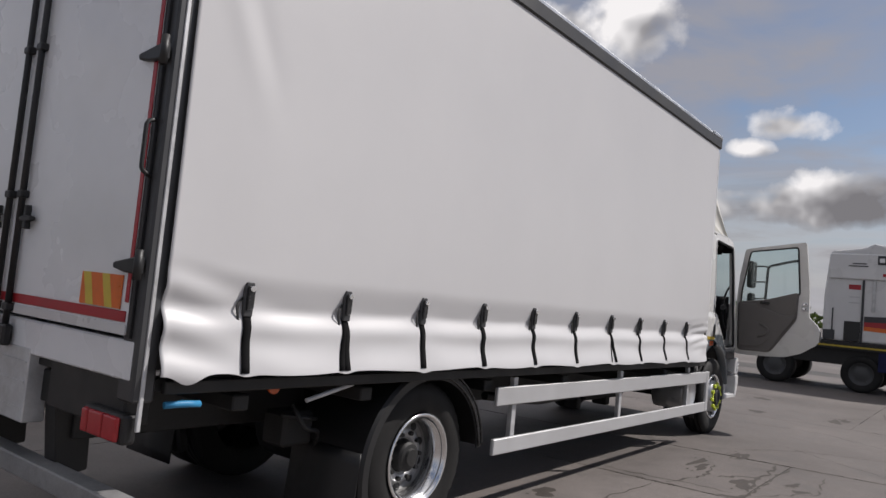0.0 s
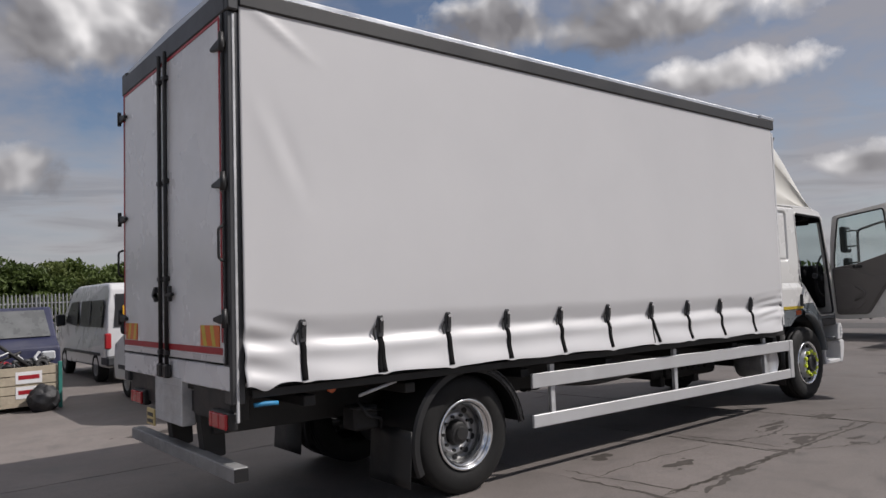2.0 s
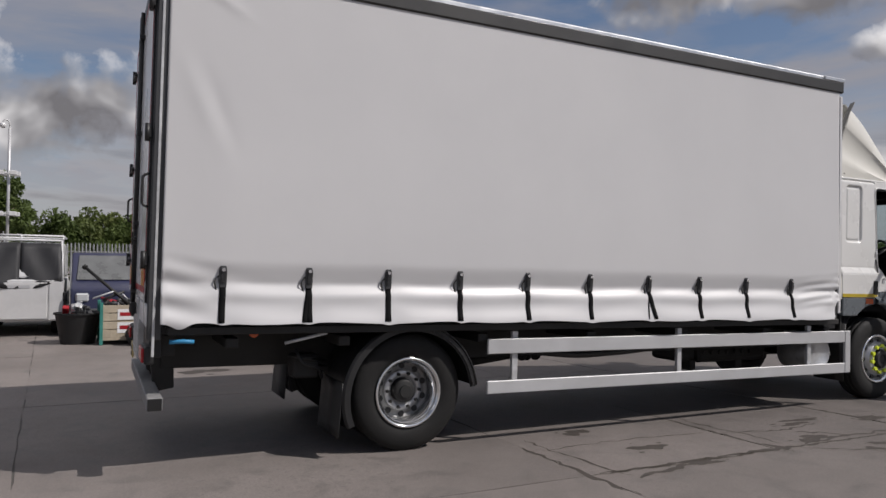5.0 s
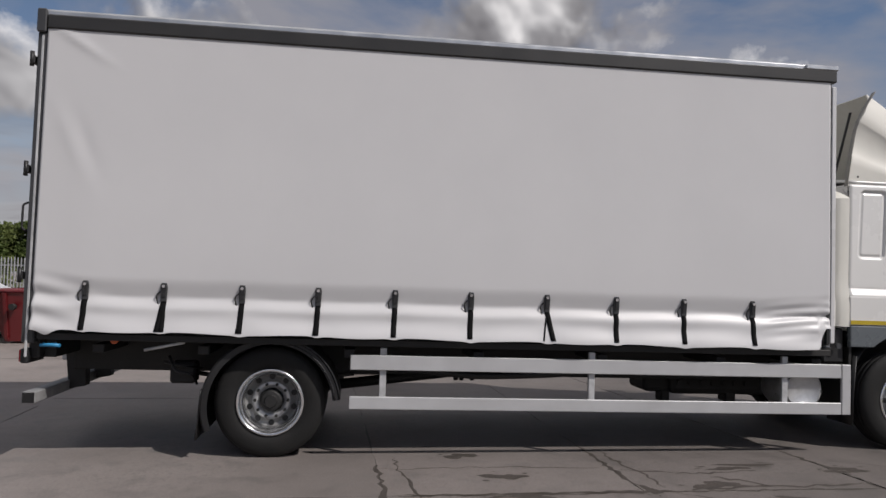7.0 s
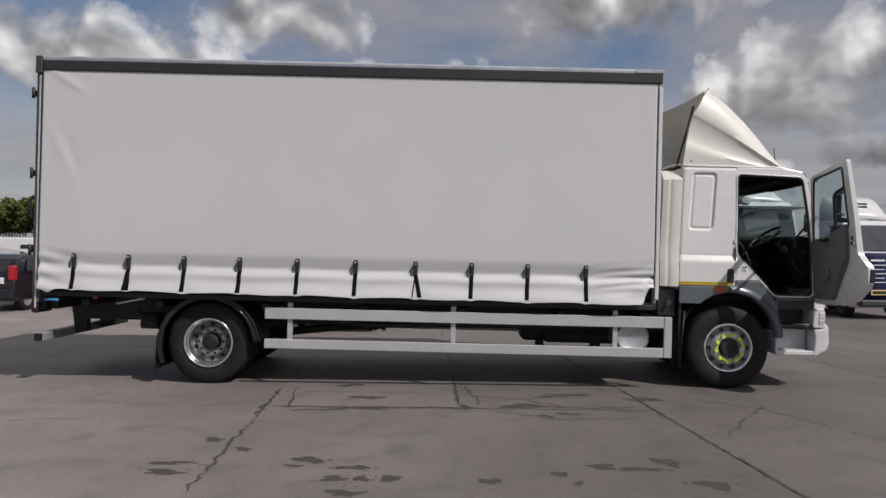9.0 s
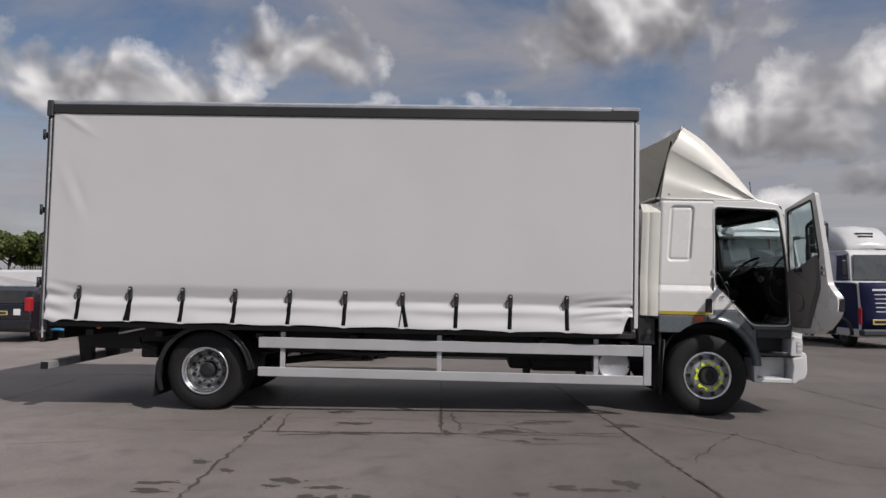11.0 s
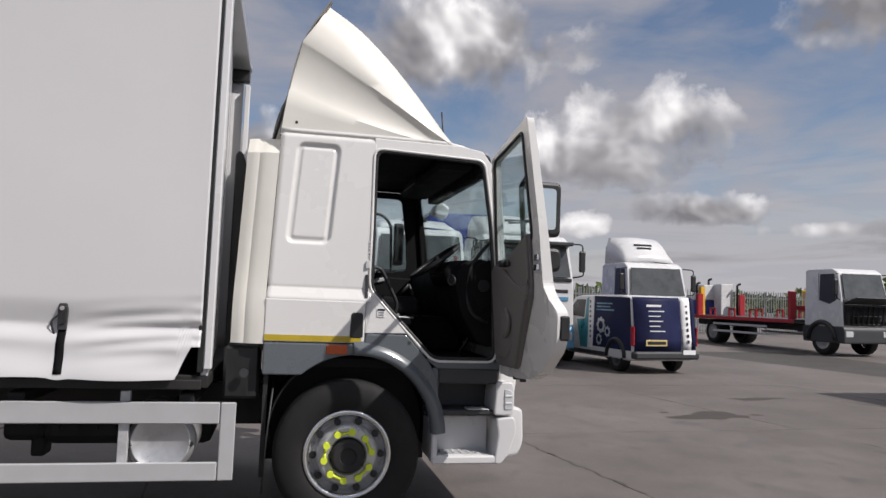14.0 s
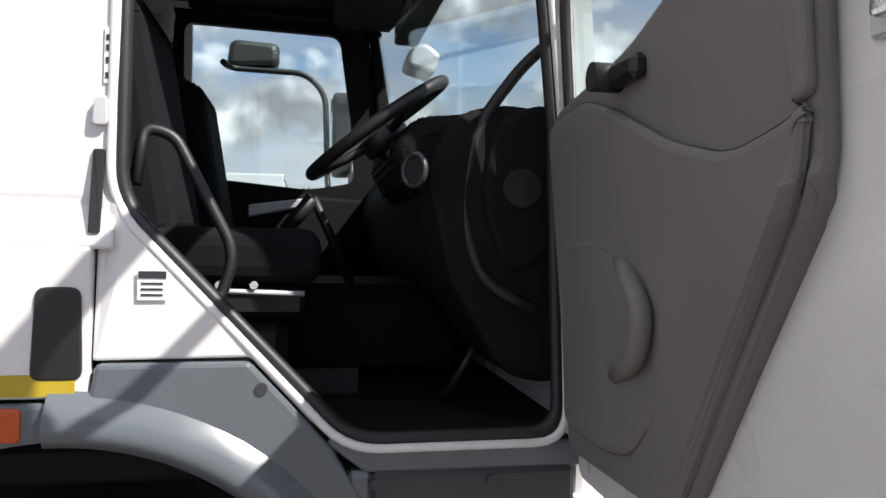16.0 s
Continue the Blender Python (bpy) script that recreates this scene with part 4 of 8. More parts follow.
def rear_wheel(x_face, side):
    """A twin wheel: two tyres, a dished steel disc with holes, a bright rim edge, hub and nuts."""
    s = side
    R, rim = 0.50, 0.292
    base = Matrix.Translation((x_face, 0, R)) @ Matrix.Rotation(0 if s > 0 else math.pi, 4, "Z")
    bm = bmesh.new()
    lathe(bm, [(rim - 0.028, -0.015), (rim - 0.038, -0.06), (rim - 0.045, -0.14), (rim - 0.055, -0.17), (rim - 0.075, -0.182), (0.19, -0.172), (0.172, -0.155), (0.125, -0.150), (0.11, -0.155)], 64)
    holder = part("wheel", bm, DISCSTEEL, truck, "grey dished wheel disc, shade of the dish put into its colour", smooth=True)
    holder.matrix_world = base
    part("tyre", tyre_mesh(R, rim, 0.27), RUBBER, holder, "worn black truck tyre", at=Matrix.Translation((-0.135, 0, 0)))
    part("tyre", tyre_mesh(R, rim, 0.27), RUBBER, holder, "worn black truck tyre", at=Matrix.Translation((-0.47, 0, 0)))
    bm = bmesh.new()
    lathe(bm, [(rim - 0.005, -0.03), (rim + 0.010, -0.012), (rim + 0.012, 0.0), (rim - 0.002, 0.004), (rim - 0.014, -0.004), (rim - 0.018, -0.020), (rim - 0.034, -0.024), (rim - 0.038, -0.050), (rim - 0.046, -0.055), (rim - 0.050, -0.15), (rim - 0.044, -0.15)], 64, closed=True)
    part("rim_edge", bm, POLISHED, holder, "bright rim edge")
    for k in range(10):
        t = 2 * math.pi * (k + 0.5) / 10
        bm = bmesh.new()
        disc(bm, (-0.186, 0.212 * math.cos(t), 0.212 * math.sin(t)), 0.027, 0.018, "x", 14)
        part("vent_hole", bm, BLACK, holder)
    for k in range(10):
        t = 2 * math.pi * k / 10
        bm = bmesh.new()
        disc(bm, (-0.142, 0.150 * math.cos(t), 0.150 * math.sin(t)), 0.015, 0.03, "x", 6)
        part("wheel_nut", bm, CHASSIS, holder)
    bm = bmesh.new()
    lathe(bm, [(0.178, -0.158), (0.172, -0.140), (0.128, -0.140), (0.120, -0.158)], 40, closed=True)
    part("bolt_ring", bm, RIMSTEEL, holder, "pale bolt ring")
    bm = bmesh.new()
    lathe(bm, [(0.104, -0.16), (0.098, -0.095), (0.084, -0.08), (0.06, -0.075), (0.052, -0.06), (0.0, -0.058)], 32)
    part("hub", bm, CHASSIS, holder, "dark axle hub", smooth=True)


def front_wheel(x_face, side):
    R, rim = 0.50, 0.288
    base = Matrix.Translation((x_face, 6.355, R)) @ Matrix.Rotation(0 if side > 0 else math.pi, 4, "Z")
    bm = bmesh.new()
    lathe(bm, [(rim - 0.026, -0.02), (rim - 0.036, -0.06), (rim - 0.05, -0.075), (rim - 0.07, -0.06), (0.20, 0.005), (0.185, 0.018), (0.13, 0.022), (0.12, 0.012)], 64)
    holder = part("wheel", bm, RIMSTEEL, truck, "silver domed wheel disc", smooth=True)
    holder.matrix_world = base
    part("tyre", tyre_mesh(R, rim, 0.285), RUBBER, holder, "worn black truck tyre", at=Matrix.Translation((-0.14, 0, 0)))
    bm = bmesh.new()
    lathe(bm, [(rim - 0.005, -0.04), (rim + 0.012, -0.02), (rim + 0.012, -0.004), (rim - 0.004, 0.0), (rim - 0.02, -0.012), (rim - 0.03, -0.04)], 64, closed=True)
    part("rim_edge", bm, POLISHED, holder, "bright rim edge")
    for k in range(10):
        t = 2 * math.pi * (k + 0.5) / 10
        bm = bmesh.new()
        m = Matrix.Rotation(t, 4, "X")
        disc(bm, (-0.045, 0, 0.232), 0.024, 0.02, "x", 14)
        bm.transform(m)
        part("vent_hole", bm, BLACK, holder)
    for k in range(10):
        t = 2 * math.pi * k / 10 + 0.16
        c, d = 0.162 * math.cos(t), 0.162 * math.sin(t)
        bm = bmesh.new()
        disc(bm, (0.018, c, d), 0.023, 0.035, "x", 12)
        # pointer joins each nut cap to its neighbour in pairs
        if k % 2 == 0:
            t2 = t + 2 * math.pi / 10
            mid = (0.5 * (c + 0.162 * math.cos(t2)), 0.5 * (d + 0.162 * math.sin(t2)))
            tube(bm, [(0.042, c, d), (0.042, *mid)], 0.010, 6)
        else:
            t2 = t - 2 * math.pi / 10
            mid = (0.5 * (c + 0.162 * math.cos(t2)), 0.5 * (d + 0.162 * math.sin(t2)))
            tube(bm, [(0.042, c, d), (0.042, *mid)], 0.010, 6)
        part("nut_indicator", bm, NEON, holder, "fluorescent yellow wheel nut indicator")
    bm = bmesh.new()
    lathe(bm, [(0.118, 0.0), (0.112, 0.05), (0.098, 0.062), (0.06, 0.064), (0.052, 0.052), (0.035, 0.05), (0.0, 0.05)], 32)
    part("hub", bm, CHASSIS, holder, "black axle hub", smooth=True)


rear_wheel(-0.09, 1)
rear_wheel(-WIDE + 0.09, -1)
front_wheel(-0.135, 1)
front_wheel(-WIDE + 0.135, -1)


# ---- the truck's cab ----
HINGE = (-0.205, 7.405)


def flank_x(z):
    """The cab's flank: upright below the waist crease, leaning in above it."""
    if z < 1.62:
        return -0.195
    if z < 1.70:
        return -0.195 - 0.040 * (z - 1.62) / 0.08
    return -0.230 - 0.04 * ((z - 1.70) / 1.08) ** 1.3


side_x = flank_x


def flank(outline, name, material, inner=0.035, label="", out=0.0, parent=None, bevel=0.006, far=False):
    """A panel of the cab's side, given by (y, z), following the lean of the flank."""
    bm = bmesh.new()

    def lay(p, s):
        return (p[0], p[1], side_x(p[1]) + out + s)

    prism(bm, outline, 0.0, -inner, 0, bevel, 2, lay)
    if far:
        slip = FAR_SHIFT if name in ("windscreen_pillar", "roof_rail") else 0
        bm.transform(Matrix.Translation((-WIDE, slip, 0)) @ Matrix.Diagonal((-1, 1, 1, 1)))
        bmesh.ops.reverse_faces(bm, faces=bm.faces[:])
    return part(name, bm, material, parent or truck, label, tilt=True)


def rounded(pts, r=0.05, steps=4):
    """A closed outline with rounded corners."""
    out, n = [], len(pts)
    for i in range(n):
        a, b, c = Vector(pts[i - 1]), Vector(pts[i]), Vector(pts[(i + 1) % n])
        u, w = a - b, c - b
        k = min(r, u.length * 0.4, w.length * 0.4)
        p, q = b + u.normalized() * k, b + w.normalized() * k
        for s in range(steps + 1):
            t = s / steps
            out.append(tuple(p * (1 - t) ** 2 + b * 2 * t * (1 - t) + q * t * t))
    return out


FAR_SHIFT = -0.17


def quarter_back(z):
    """The rear edge of the cab's side, which leans forward above the crease."""
    return 5.755 + 0.045 * max(0.0, (z - 1.605) / 1.185)


def rear_quarter(far=False):
    """The windowless panel behind the door, with its pressed upright recess."""
    bm = bmesh.new()
    ny, nz = 90, 130
    rows = []
    for j in range(nz + 1):
        z = 1.605 + (2.79 - 1.605) * j / nz
        row = []
        for i in range(ny + 1):
            y0 = quarter_back(z)
            y = y0 + (6.475 + (FAR_SHIFT if far else 0.0) - y0) * i / ny
            cy, cz = 6.045 + (z - 2.36) * 0.07, 2.36
            dy, dz = abs(y - cy) - (0.147 - 0.05), abs(z - cz) - (0.352 - 0.05)
            d = math.hypot(max(dy, 0), max(dz, 0)) + min(max(dy, dz), 0) - 0.05
            t = max(0.0, min(1.0, (0.010 - d) / 0.018))
            t2 = max(0.0, min(1.0, (-0.026 - d) / 0.014))
            dent = -0.022 * t * t * (3 - 2 * t) + 0.010 * t2 * t2 * (3 - 2 * t2)
            edge = -0.02 * max(0.0, 1 - (y - y0) / 0.035) ** 2 - 0.03 * max(0.0, (z - 2.75) / 0.04) ** 2
            row.append((side_x(z) + dent + edge, y, z))
        rows.append(row)
    loft(bm, rows)
    bmesh.ops.solidify(bm, geom=bm.faces[:], thickness=0.03)
    if far:
        bm.transform(Matrix.Translation((-WIDE, 0, 0)) @ Matrix.Diagonal((-1, 1, 1, 1)))
    bmesh.ops.recalc_face_normals(bm, faces=bm.faces[:])
    return part("cab_quarter_panel", bm, WHITE, truck, "white cab panel with a pressed recess", tilt=True)


SLANT = [(6.47, 1.72), (6.51, 1.655), (6.70, 1.462), (6.90, 1.262), (6.98, 1.212)]


def cab_shell():
    for far in (False, True):
        rear_quarter(far)
        flank([(5.755, 1.318), (6.44, 1.318), (6.44, 1.612), (5.755, 1.612)], "cab_lower_panel", WHITE, out=0.004, label="white lower cab panel", far=far, bevel=0.01)
        flank([(6.443, 1.39), (6.735, 1.395), (6.86, 1.26)] + [(y - 0.002, z - 0.012) for y, z in SLANT[::-1][1:]] + [(6.443, 1.72)], "door_pillar_foot", WHITE, far=far, label="white panel below the door opening")
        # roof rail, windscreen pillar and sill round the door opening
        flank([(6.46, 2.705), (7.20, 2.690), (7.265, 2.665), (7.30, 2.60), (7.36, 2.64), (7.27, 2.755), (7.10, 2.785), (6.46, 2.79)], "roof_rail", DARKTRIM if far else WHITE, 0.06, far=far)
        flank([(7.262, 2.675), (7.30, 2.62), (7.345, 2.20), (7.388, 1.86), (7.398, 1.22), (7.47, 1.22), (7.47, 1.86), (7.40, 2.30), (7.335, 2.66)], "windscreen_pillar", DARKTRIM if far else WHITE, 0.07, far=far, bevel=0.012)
        flank([(6.97, 1.155), (7.47, 1.155), (7.47, 1.215), (7.30, 1.208), (6.985, 1.205), (6.90, 1.245), (6.89, 1.215)], "door_sill", WHITE if far else GREYBODY, 0.08, far=far)
    # rubber seal round the driver's door opening
    bm = bmesh.new()
    ring = rounded([(6.478, 2.70), (6.478, 1.70), (6.94, 1.222), (7.385, 1.225), (7.375, 1.88), (7.345, 2.2), (7.275, 2.672)], 0.07, 5)
    tube(bm, [(side_x(z) - 0.012, y, z) for y, z in ring], 0.016, 8, True)
    part("door_seal", bm, BLACK, truck, "black rubber door seal", tilt=True)
    bm = bmesh.new()
    ring2 = rounded([(6.462, 2.715), (6.462, 1.70), (6.93, 1.205), (7.40, 1.208), (7.39, 1.88), (7.36, 2.2), (7.285, 2.688)], 0.07, 5)
    tube(bm, [(side_x(z) + 0.001, y, z) for y, z in ring2], 0.010, 8, True)
    part("opening_flange", bm, WHITE, truck, tilt=True)
    # roof skin
    bm = bmesh.new()
    rows = []
    for i in range(17):
        t = i / 16
        y = 5.80 + (7.30 - 5.80) * t
        fall = 0.0 if t < 0.75 else 0.10 * ((t - 0.75) / 0.25) ** 2
        row = []
        for k in range(17):
            u = k / 16
            x = -0.285 + u * (-WIDE + 0.57)
            row.append((x, y, 2.785 + 0.055 * (1 - (2 * u - 1) ** 4) - fall))
        rows.append(row)
    loft(bm, rows)
    bmesh.ops.solidify(bm, geom=bm.faces[:], thickness=0.03)
    bmesh.ops.recalc_face_normals(bm, faces=bm.faces[:])
    part("cab_roof", bm, WHITE, truck, "white cab roof", tilt=True)
    boxpart("cab_back", (-WIDE + 0.32, -0.32, 5.80, 5.84, 1.25, 2.78), WHITE, truck, tilt=True)
    # cream side fairings behind the cab
    for far in (False, True):
        bm = bmesh.new()
        rows = []
        for j in range(13):
            z = 1.30 + (2.74 - 1.30) * j / 12
            row = []
            for i in range(9):
                t = i / 8
                y = quarter_back(z) - 0.205 * t
                x = side_x(z) - 0.015 - 0.06 * t * t - 0.012 * (i == 5) - (0.12 * max(0, (z - 2.64) / 0.1) ** 2)
                row.append((x, y, z))
            row.append((row[-1][0] - 0.03, quarter_back(z) - 0.20, z))
            rows.append(row)
        loft(bm, rows)
        bmesh.ops.solidify(bm, geom=bm.faces[:], thickness=0.012)
        if far:
            bm.transform(Matrix.Translation((-WIDE, 0, 0)) @ Matrix.Diagonal((-1, 1, 1, 1)))
        bmesh.ops.recalc_face_normals(bm, faces=bm.faces[:])
        part("side_fairing", bm, CREAM, truck, "cream moulded fairing behind the cab", smooth=True, tilt=True)
    # black air intake duct between the cab and the load body
    bm = bmesh.new()
    prism(bm, rounded([(5.475, 1.0), (5.55, 1.0), (5.555, 2.55), (5.535, 2.66), (5.50, 2.69), (5.475, 2.66)], 0.03), -1.12, -0.62, 0, 0.01, 2)
    part("air_intake", bm, BLACK, truck, "black plastic air intake duct", tilt=True)
    boxpart("cab_mount_box", (-0.75, -0.26, 5.50, 5.74, 0.92, 1.28), BLACK, truck, bevel=0.02, tilt=True)
    bm = bmesh.new()
    disc(bm, (-0.22, 5.64, 1.10), 0.03, 0.02, "x", 14)
    part("coupling", bm, DARKGREY, truck, tilt=True)
    # yellow reflective tape, door handle cup and amber lamp
    for far in (False, True):
        flank([(5.76, 1.325), (6.415, 1.325), (6.415, 1.366), (5.76, 1.366)], "reflective_tape", YELLOW, 0.004, "yellow reflective tape", 0.0075, bevel=0, far=far)
    flank(rounded([(6.335, 1.355), (6.428, 1.355), (6.424, 1.532), (6.343, 1.532)], 0.02), "handle_recess", BLACK, 0.02, "black door handle recess", 0.010, bevel=0.004)
    flank(rounded([(6.18, 1.24), (6.325, 1.24), (6.325, 1.305), (6.18, 1.305)], 0.012), "side_marker_lamp", AMBER, 0.02, "amber side marker lamp", 0.018, bevel=0.006)
    flank([(6.523, 1.508), (6.578, 1.508), (6.578, 1.565), (6.523, 1.565)], "data_label", INKWHITE, 0.002, "small white and black data label", 0.003, bevel=0)
    flank([(6.525, 1.550), (6.576, 1.550), (6.576, 1.564), (6.525, 1.564)], "label_band", INK, 0.001, "", 0.0045, bevel=0)
    # striker and sticker strips on the door pillar, screw caps on the grey panels
    flank([(6.446, 1.93), (6.464, 1.93), (6.464, 2.04), (6.446, 2.04)], "pillar_sticker", INKWHITE, 0.002, "white printed sticker strip", 0.004, bevel=0)
    for z in (1.945, 1.975, 2.0, 2.02):
        flank([(6.449, z - 0.006), (6.461, z - 0.006), (6.461, z + 0.006), (6.449, z + 0.006)], "sticker_line", INK, 0.001, "", 0.0055, bevel=0)
    flank(rounded([(6.428, 1.845), (6.458, 1.845), (6.456, 1.905), (6.432, 1.90)], 0.01), "door_striker", GALV, 0.012, "zinc door striker", 0.016, bevel=0.003)
    flank(rounded([(6.430, 1.635), (6.452, 1.635), (6.452, 1.80), (6.430, 1.80)], 0.006), "pillar_strip", BLACK, 0.004, "black ribbed strip on the door pillar", 0.006, bevel=0)
    for k in range(4):
        flank([(6.433, 1.65 + 0.04 * k), (6.449, 1.65 + 0.04 * k), (6.449, 1.665 + 0.04 * k), (6.433, 1.665 + 0.04 * k)], "strip_rib", GALV, 0.001, "", 0.0075, bevel=0)
    for y, z in ((6.76, 1.335), (6.99, 1.135), (7.235, 1.135)):
        bm = bmesh.new()
        disc(bm, (side_x(z) + 0.011, y, z), 0.012, 0.005, "x", 12)
        part("screw_cap", bm, DARKGREY, truck, "", tilt=True)
    for k in range(3):
        flank([(6.53, 1.516 + 0.011 * k), (6.57, 1.516 + 0.011 * k), (6.57, 1.520 + 0.011 * k), (6.53, 1.520 + 0.011 * k)], "label_line", INK, 0.001, "", 0.0045, bevel=0)


cab_shell()


def fender():
    """Grey wheel-arch panel and step housing below the door."""
    def arch(r, a0, a1, n, cy=6.39, cz=0.68):
        return [(cy + r * math.cos(radians(a0 + (a1 - a0) * i / n)), cz + r * math.sin(radians(a0 + (a1 - a0) * i / n))) for i in range(n + 1)]
    for far in (False, True):
        inner = arch(0.557, 132, 4, 26)
        outer = [(6.962, 0.70), (6.99, 0.90), (6.965, 1.10), (6.90, 1.21), (6.86, 1.255), (6.735, 1.388), (6.45, 1.386), (6.437, 1.312), (5.757, 1.312), (5.757, 1.094)]
        flank(inner + outer, "wheel_arch_panel", GREYBODY, 0.06, "grey painted wheel arch panel", 0.012, far=far, bevel=0.010)
        bm = bmesh.new()
        box(bm, -0.74, -0.71, 5.77, 6.99, 0.42, 1.28)
        box(bm, -0.74, -0.23, 5.77, 5.80, 0.40, 1.09)
        if far:
            bm.transform(Matrix.Translation((-WIDE, 0, 0)) @ Matrix.Diagonal((-1, 1, 1, 1)))
            bmesh.ops.reverse_faces(bm, faces=bm.faces[:])
        part("inner_wing", bm, CHASSIS, truck, "", tilt=True)
        # rounded lip standing out over the arch
        bm = bmesh.new()
        rows = []
        for (y, z), (y1, z1) in zip(arch(0.557, 92, 2, 24), arch(0.655, 92, 2, 24)):
            rows.append([(side_x(1.0) + 0.004, y1, z1), (side_x(1.0) + 0.040, 0.6 * y1 + 0.4 * y, 0.6 * z1 + 0.4 * z), (side_x(1.0) + 0.052, 0.3 * y1 + 0.7 * y, 0.3 * z1 + 0.7 * z), (side_x(1.0) + 0.040, y, z), (side_x(1.0) - 0.05, y - 0.004, z - 0.004)])
        loft(bm, rows, True)
        if far:
            bm.transform(Matrix.Translation((-WIDE, 0, 0)) @ Matrix.Diagonal((-1, 1, 1, 1)))
        bmesh.ops.recalc_face_normals(bm, faces=bm.faces[:])
        part("arch_lip", bm, GREYBODY, truck, "grey rounded wheel arch lip", tilt=True)
        # dark liner inside the arch
        bm = bmesh.new()
        rows = [[(-0.25, y, z), (-0.75, y, z)] for y, z in arch(0.572, 190, -12, 24)]
        loft(bm, rows)
        bmesh.ops.solidify(bm, geom=bm.faces[:], thickness=0.01)
        if far:
            bm.transform(Matrix.Translation((-WIDE, 0, 0)) @ Matrix.Diagonal((-1, 1, 1, 1)))
        part("arch_liner", bm, BLACK, truck, tilt=True)
        bm = bmesh.new()
        rows = [[(-0.20, 5.83, 1.0), (-0.60, 5.83, 1.0)], [(-0.20, 5.80, 0.62), (-0.60, 5.80, 0.62)], [(-0.20, 5.79, 0.30), (-0.60, 5.79, 0.30)]]
        loft(bm, rows)
        bmesh.ops.solidify(bm, geom=bm.faces[:], thickness=0.012)
        if far:
            bm.transform(Matrix.Translation((-WIDE, 0, 0)) @ Matrix.Diagonal((-1, 1, 1, 1)))
        part("front_mud_flap", bm, BLACK, truck, tilt=True)


fender()


def steps_and_bumper():
    p = lambda n, d, m, l="", b=0.006: boxpart(n, d, m, truck, l, b, tilt=True)  # noqa: E731
    s = side_x(1.0)
    # upper grey step housing with a recessed tread
    p("step_riser", (-0.48, -0.44, 6.93, 7.44, 0.80, 1.16), DARKGREY)
    p("step_cheek", (-0.46, s + 0.006, 6.93, 6.985, 0.80, 1.16), GREYBODY, "", 0.012)
    # Dark grey in place of the fender grey: the open door's shade is painted in.
    p("step_header", (-0.46, s + 0.008, 6.98, 7.42, 1.05, 1.158), DARKGREY, "grey panel under the door sill, darkened for the door's shade", 0.012)
    p("upper_step", (-0.46, s + 0.004, 6.985, 7.40, 0.83, 0.865), DARKGREY, "dark plastic upper step", 0.008)
    p("step_strip", (-0.30, s + 0.010, 7.20, 7.36, 0.866, 0.874), GALV)
    # lower white step box, open to the side
    p("lower_step_floor", (-0.52, s + 0.035, 6.95, 7.44, 0.495, 0.535), CLEANWHITE, "white lower step", 0.012)
    p("lower_step_back", (-0.40, -0.36, 6.95, 7.40, 0.53, 0.80), CLEANWHITE)
    p("lower_step_cheek", (-0.52, s + 0.03, 6.945, 6.985, 0.51, 0.785), CLEANWHITE, "", 0.01)
    p("lower_step_lip", (-0.26, s + 0.04, 6.945, 7.44, 0.49, 0.55), CLEANWHITE, "", 0.012)
    bm = bmesh.new()
    box(bm, -0.355, -0.19, 7.03, 7.32, 0.538, 0.556, 0.003)
    for k in range(5):
        for j in range(3):
            disc(bm, (-0.33 + 0.055 * j, 7.07 + 0.055 * k, 0.556), 0.014, 0.006, "z", 8)
    part("step_tread", bm, GALV, truck, "punched metal step tread", tilt=True)
    # bumper corner and headlamp housing
    bm = bmesh.new()
    prism(bm, rounded([(7.40, 0.492), (7.45, 0.487), (7.51, 0.56), (7.563, 0.72), (7.553, 0.80), (7.53, 0.825), (7.405, 0.81), (7.425, 0.70)], 0.03), -1.0, s + 0.045, 0, 0.012, 2)
    part("bumper_corner", bm, CLEANWHITE, truck, "white plastic bumper corner", tilt=True)
    bm = bmesh.new()
    prism(bm, rounded([(7.392, 0.832), (7.52, 0.830), (7.54, 0.86), (7.542, 1.03), (7.52, 1.07), (7.405, 1.07)], 0.025), -1.0, s + 0.035, 0, 0.012, 2)
    lamp = part("headlamp", bm, CLEANWHITE, truck, "white headlamp surround with clear lens", tilt=True)
    bm = bmesh.new()
    prism(bm, rounded([(7.462, 0.87), (7.530, 0.875), (7.530, 0.99), (7.50, 1.02), (7.462, 1.02)], 0.015), s + 0.02, s + 0.042, 0, 0.006, 1)
    part("lens", bm, CLEARLENS, lamp, "", tilt=True)
    for z in (0.92, 0.972):
        bm = bmesh.new()
        box(bm, s + 0.02, s + 0.048, 7.467, 7.523, z - 0.008, z + 0.008, 0.004)
        part("lens_bar", bm, CLEANWHITE, lamp, "", tilt=True)
    # far side closed corner and the front face
    bm = bmesh.new()
    prism(bm, rounded([(6.96, 0.53), (7.50, 0.53), (7.58, 0.62), (7.57, 1.08), (7.45, 1.15), (6.96, 1.15)], 0.04), -2.36, -1.9, 0, 0.015, 2)
    part("nearside_step_housing", bm, GREYBODY, truck, tilt=True)
    bm = bmesh.new()
    prism(bm, rounded([(7.46, 0.50), (7.62, 0.52), (7.66, 0.62), (7.65, 0.86), (7.50, 0.90)], 0.04), -2.28, -0.28, 0, 0.02, 2)
    part("front_bumper", bm, CLEANWHITE, truck, "white front bumper", tilt=True)
    bm = bmesh.new()
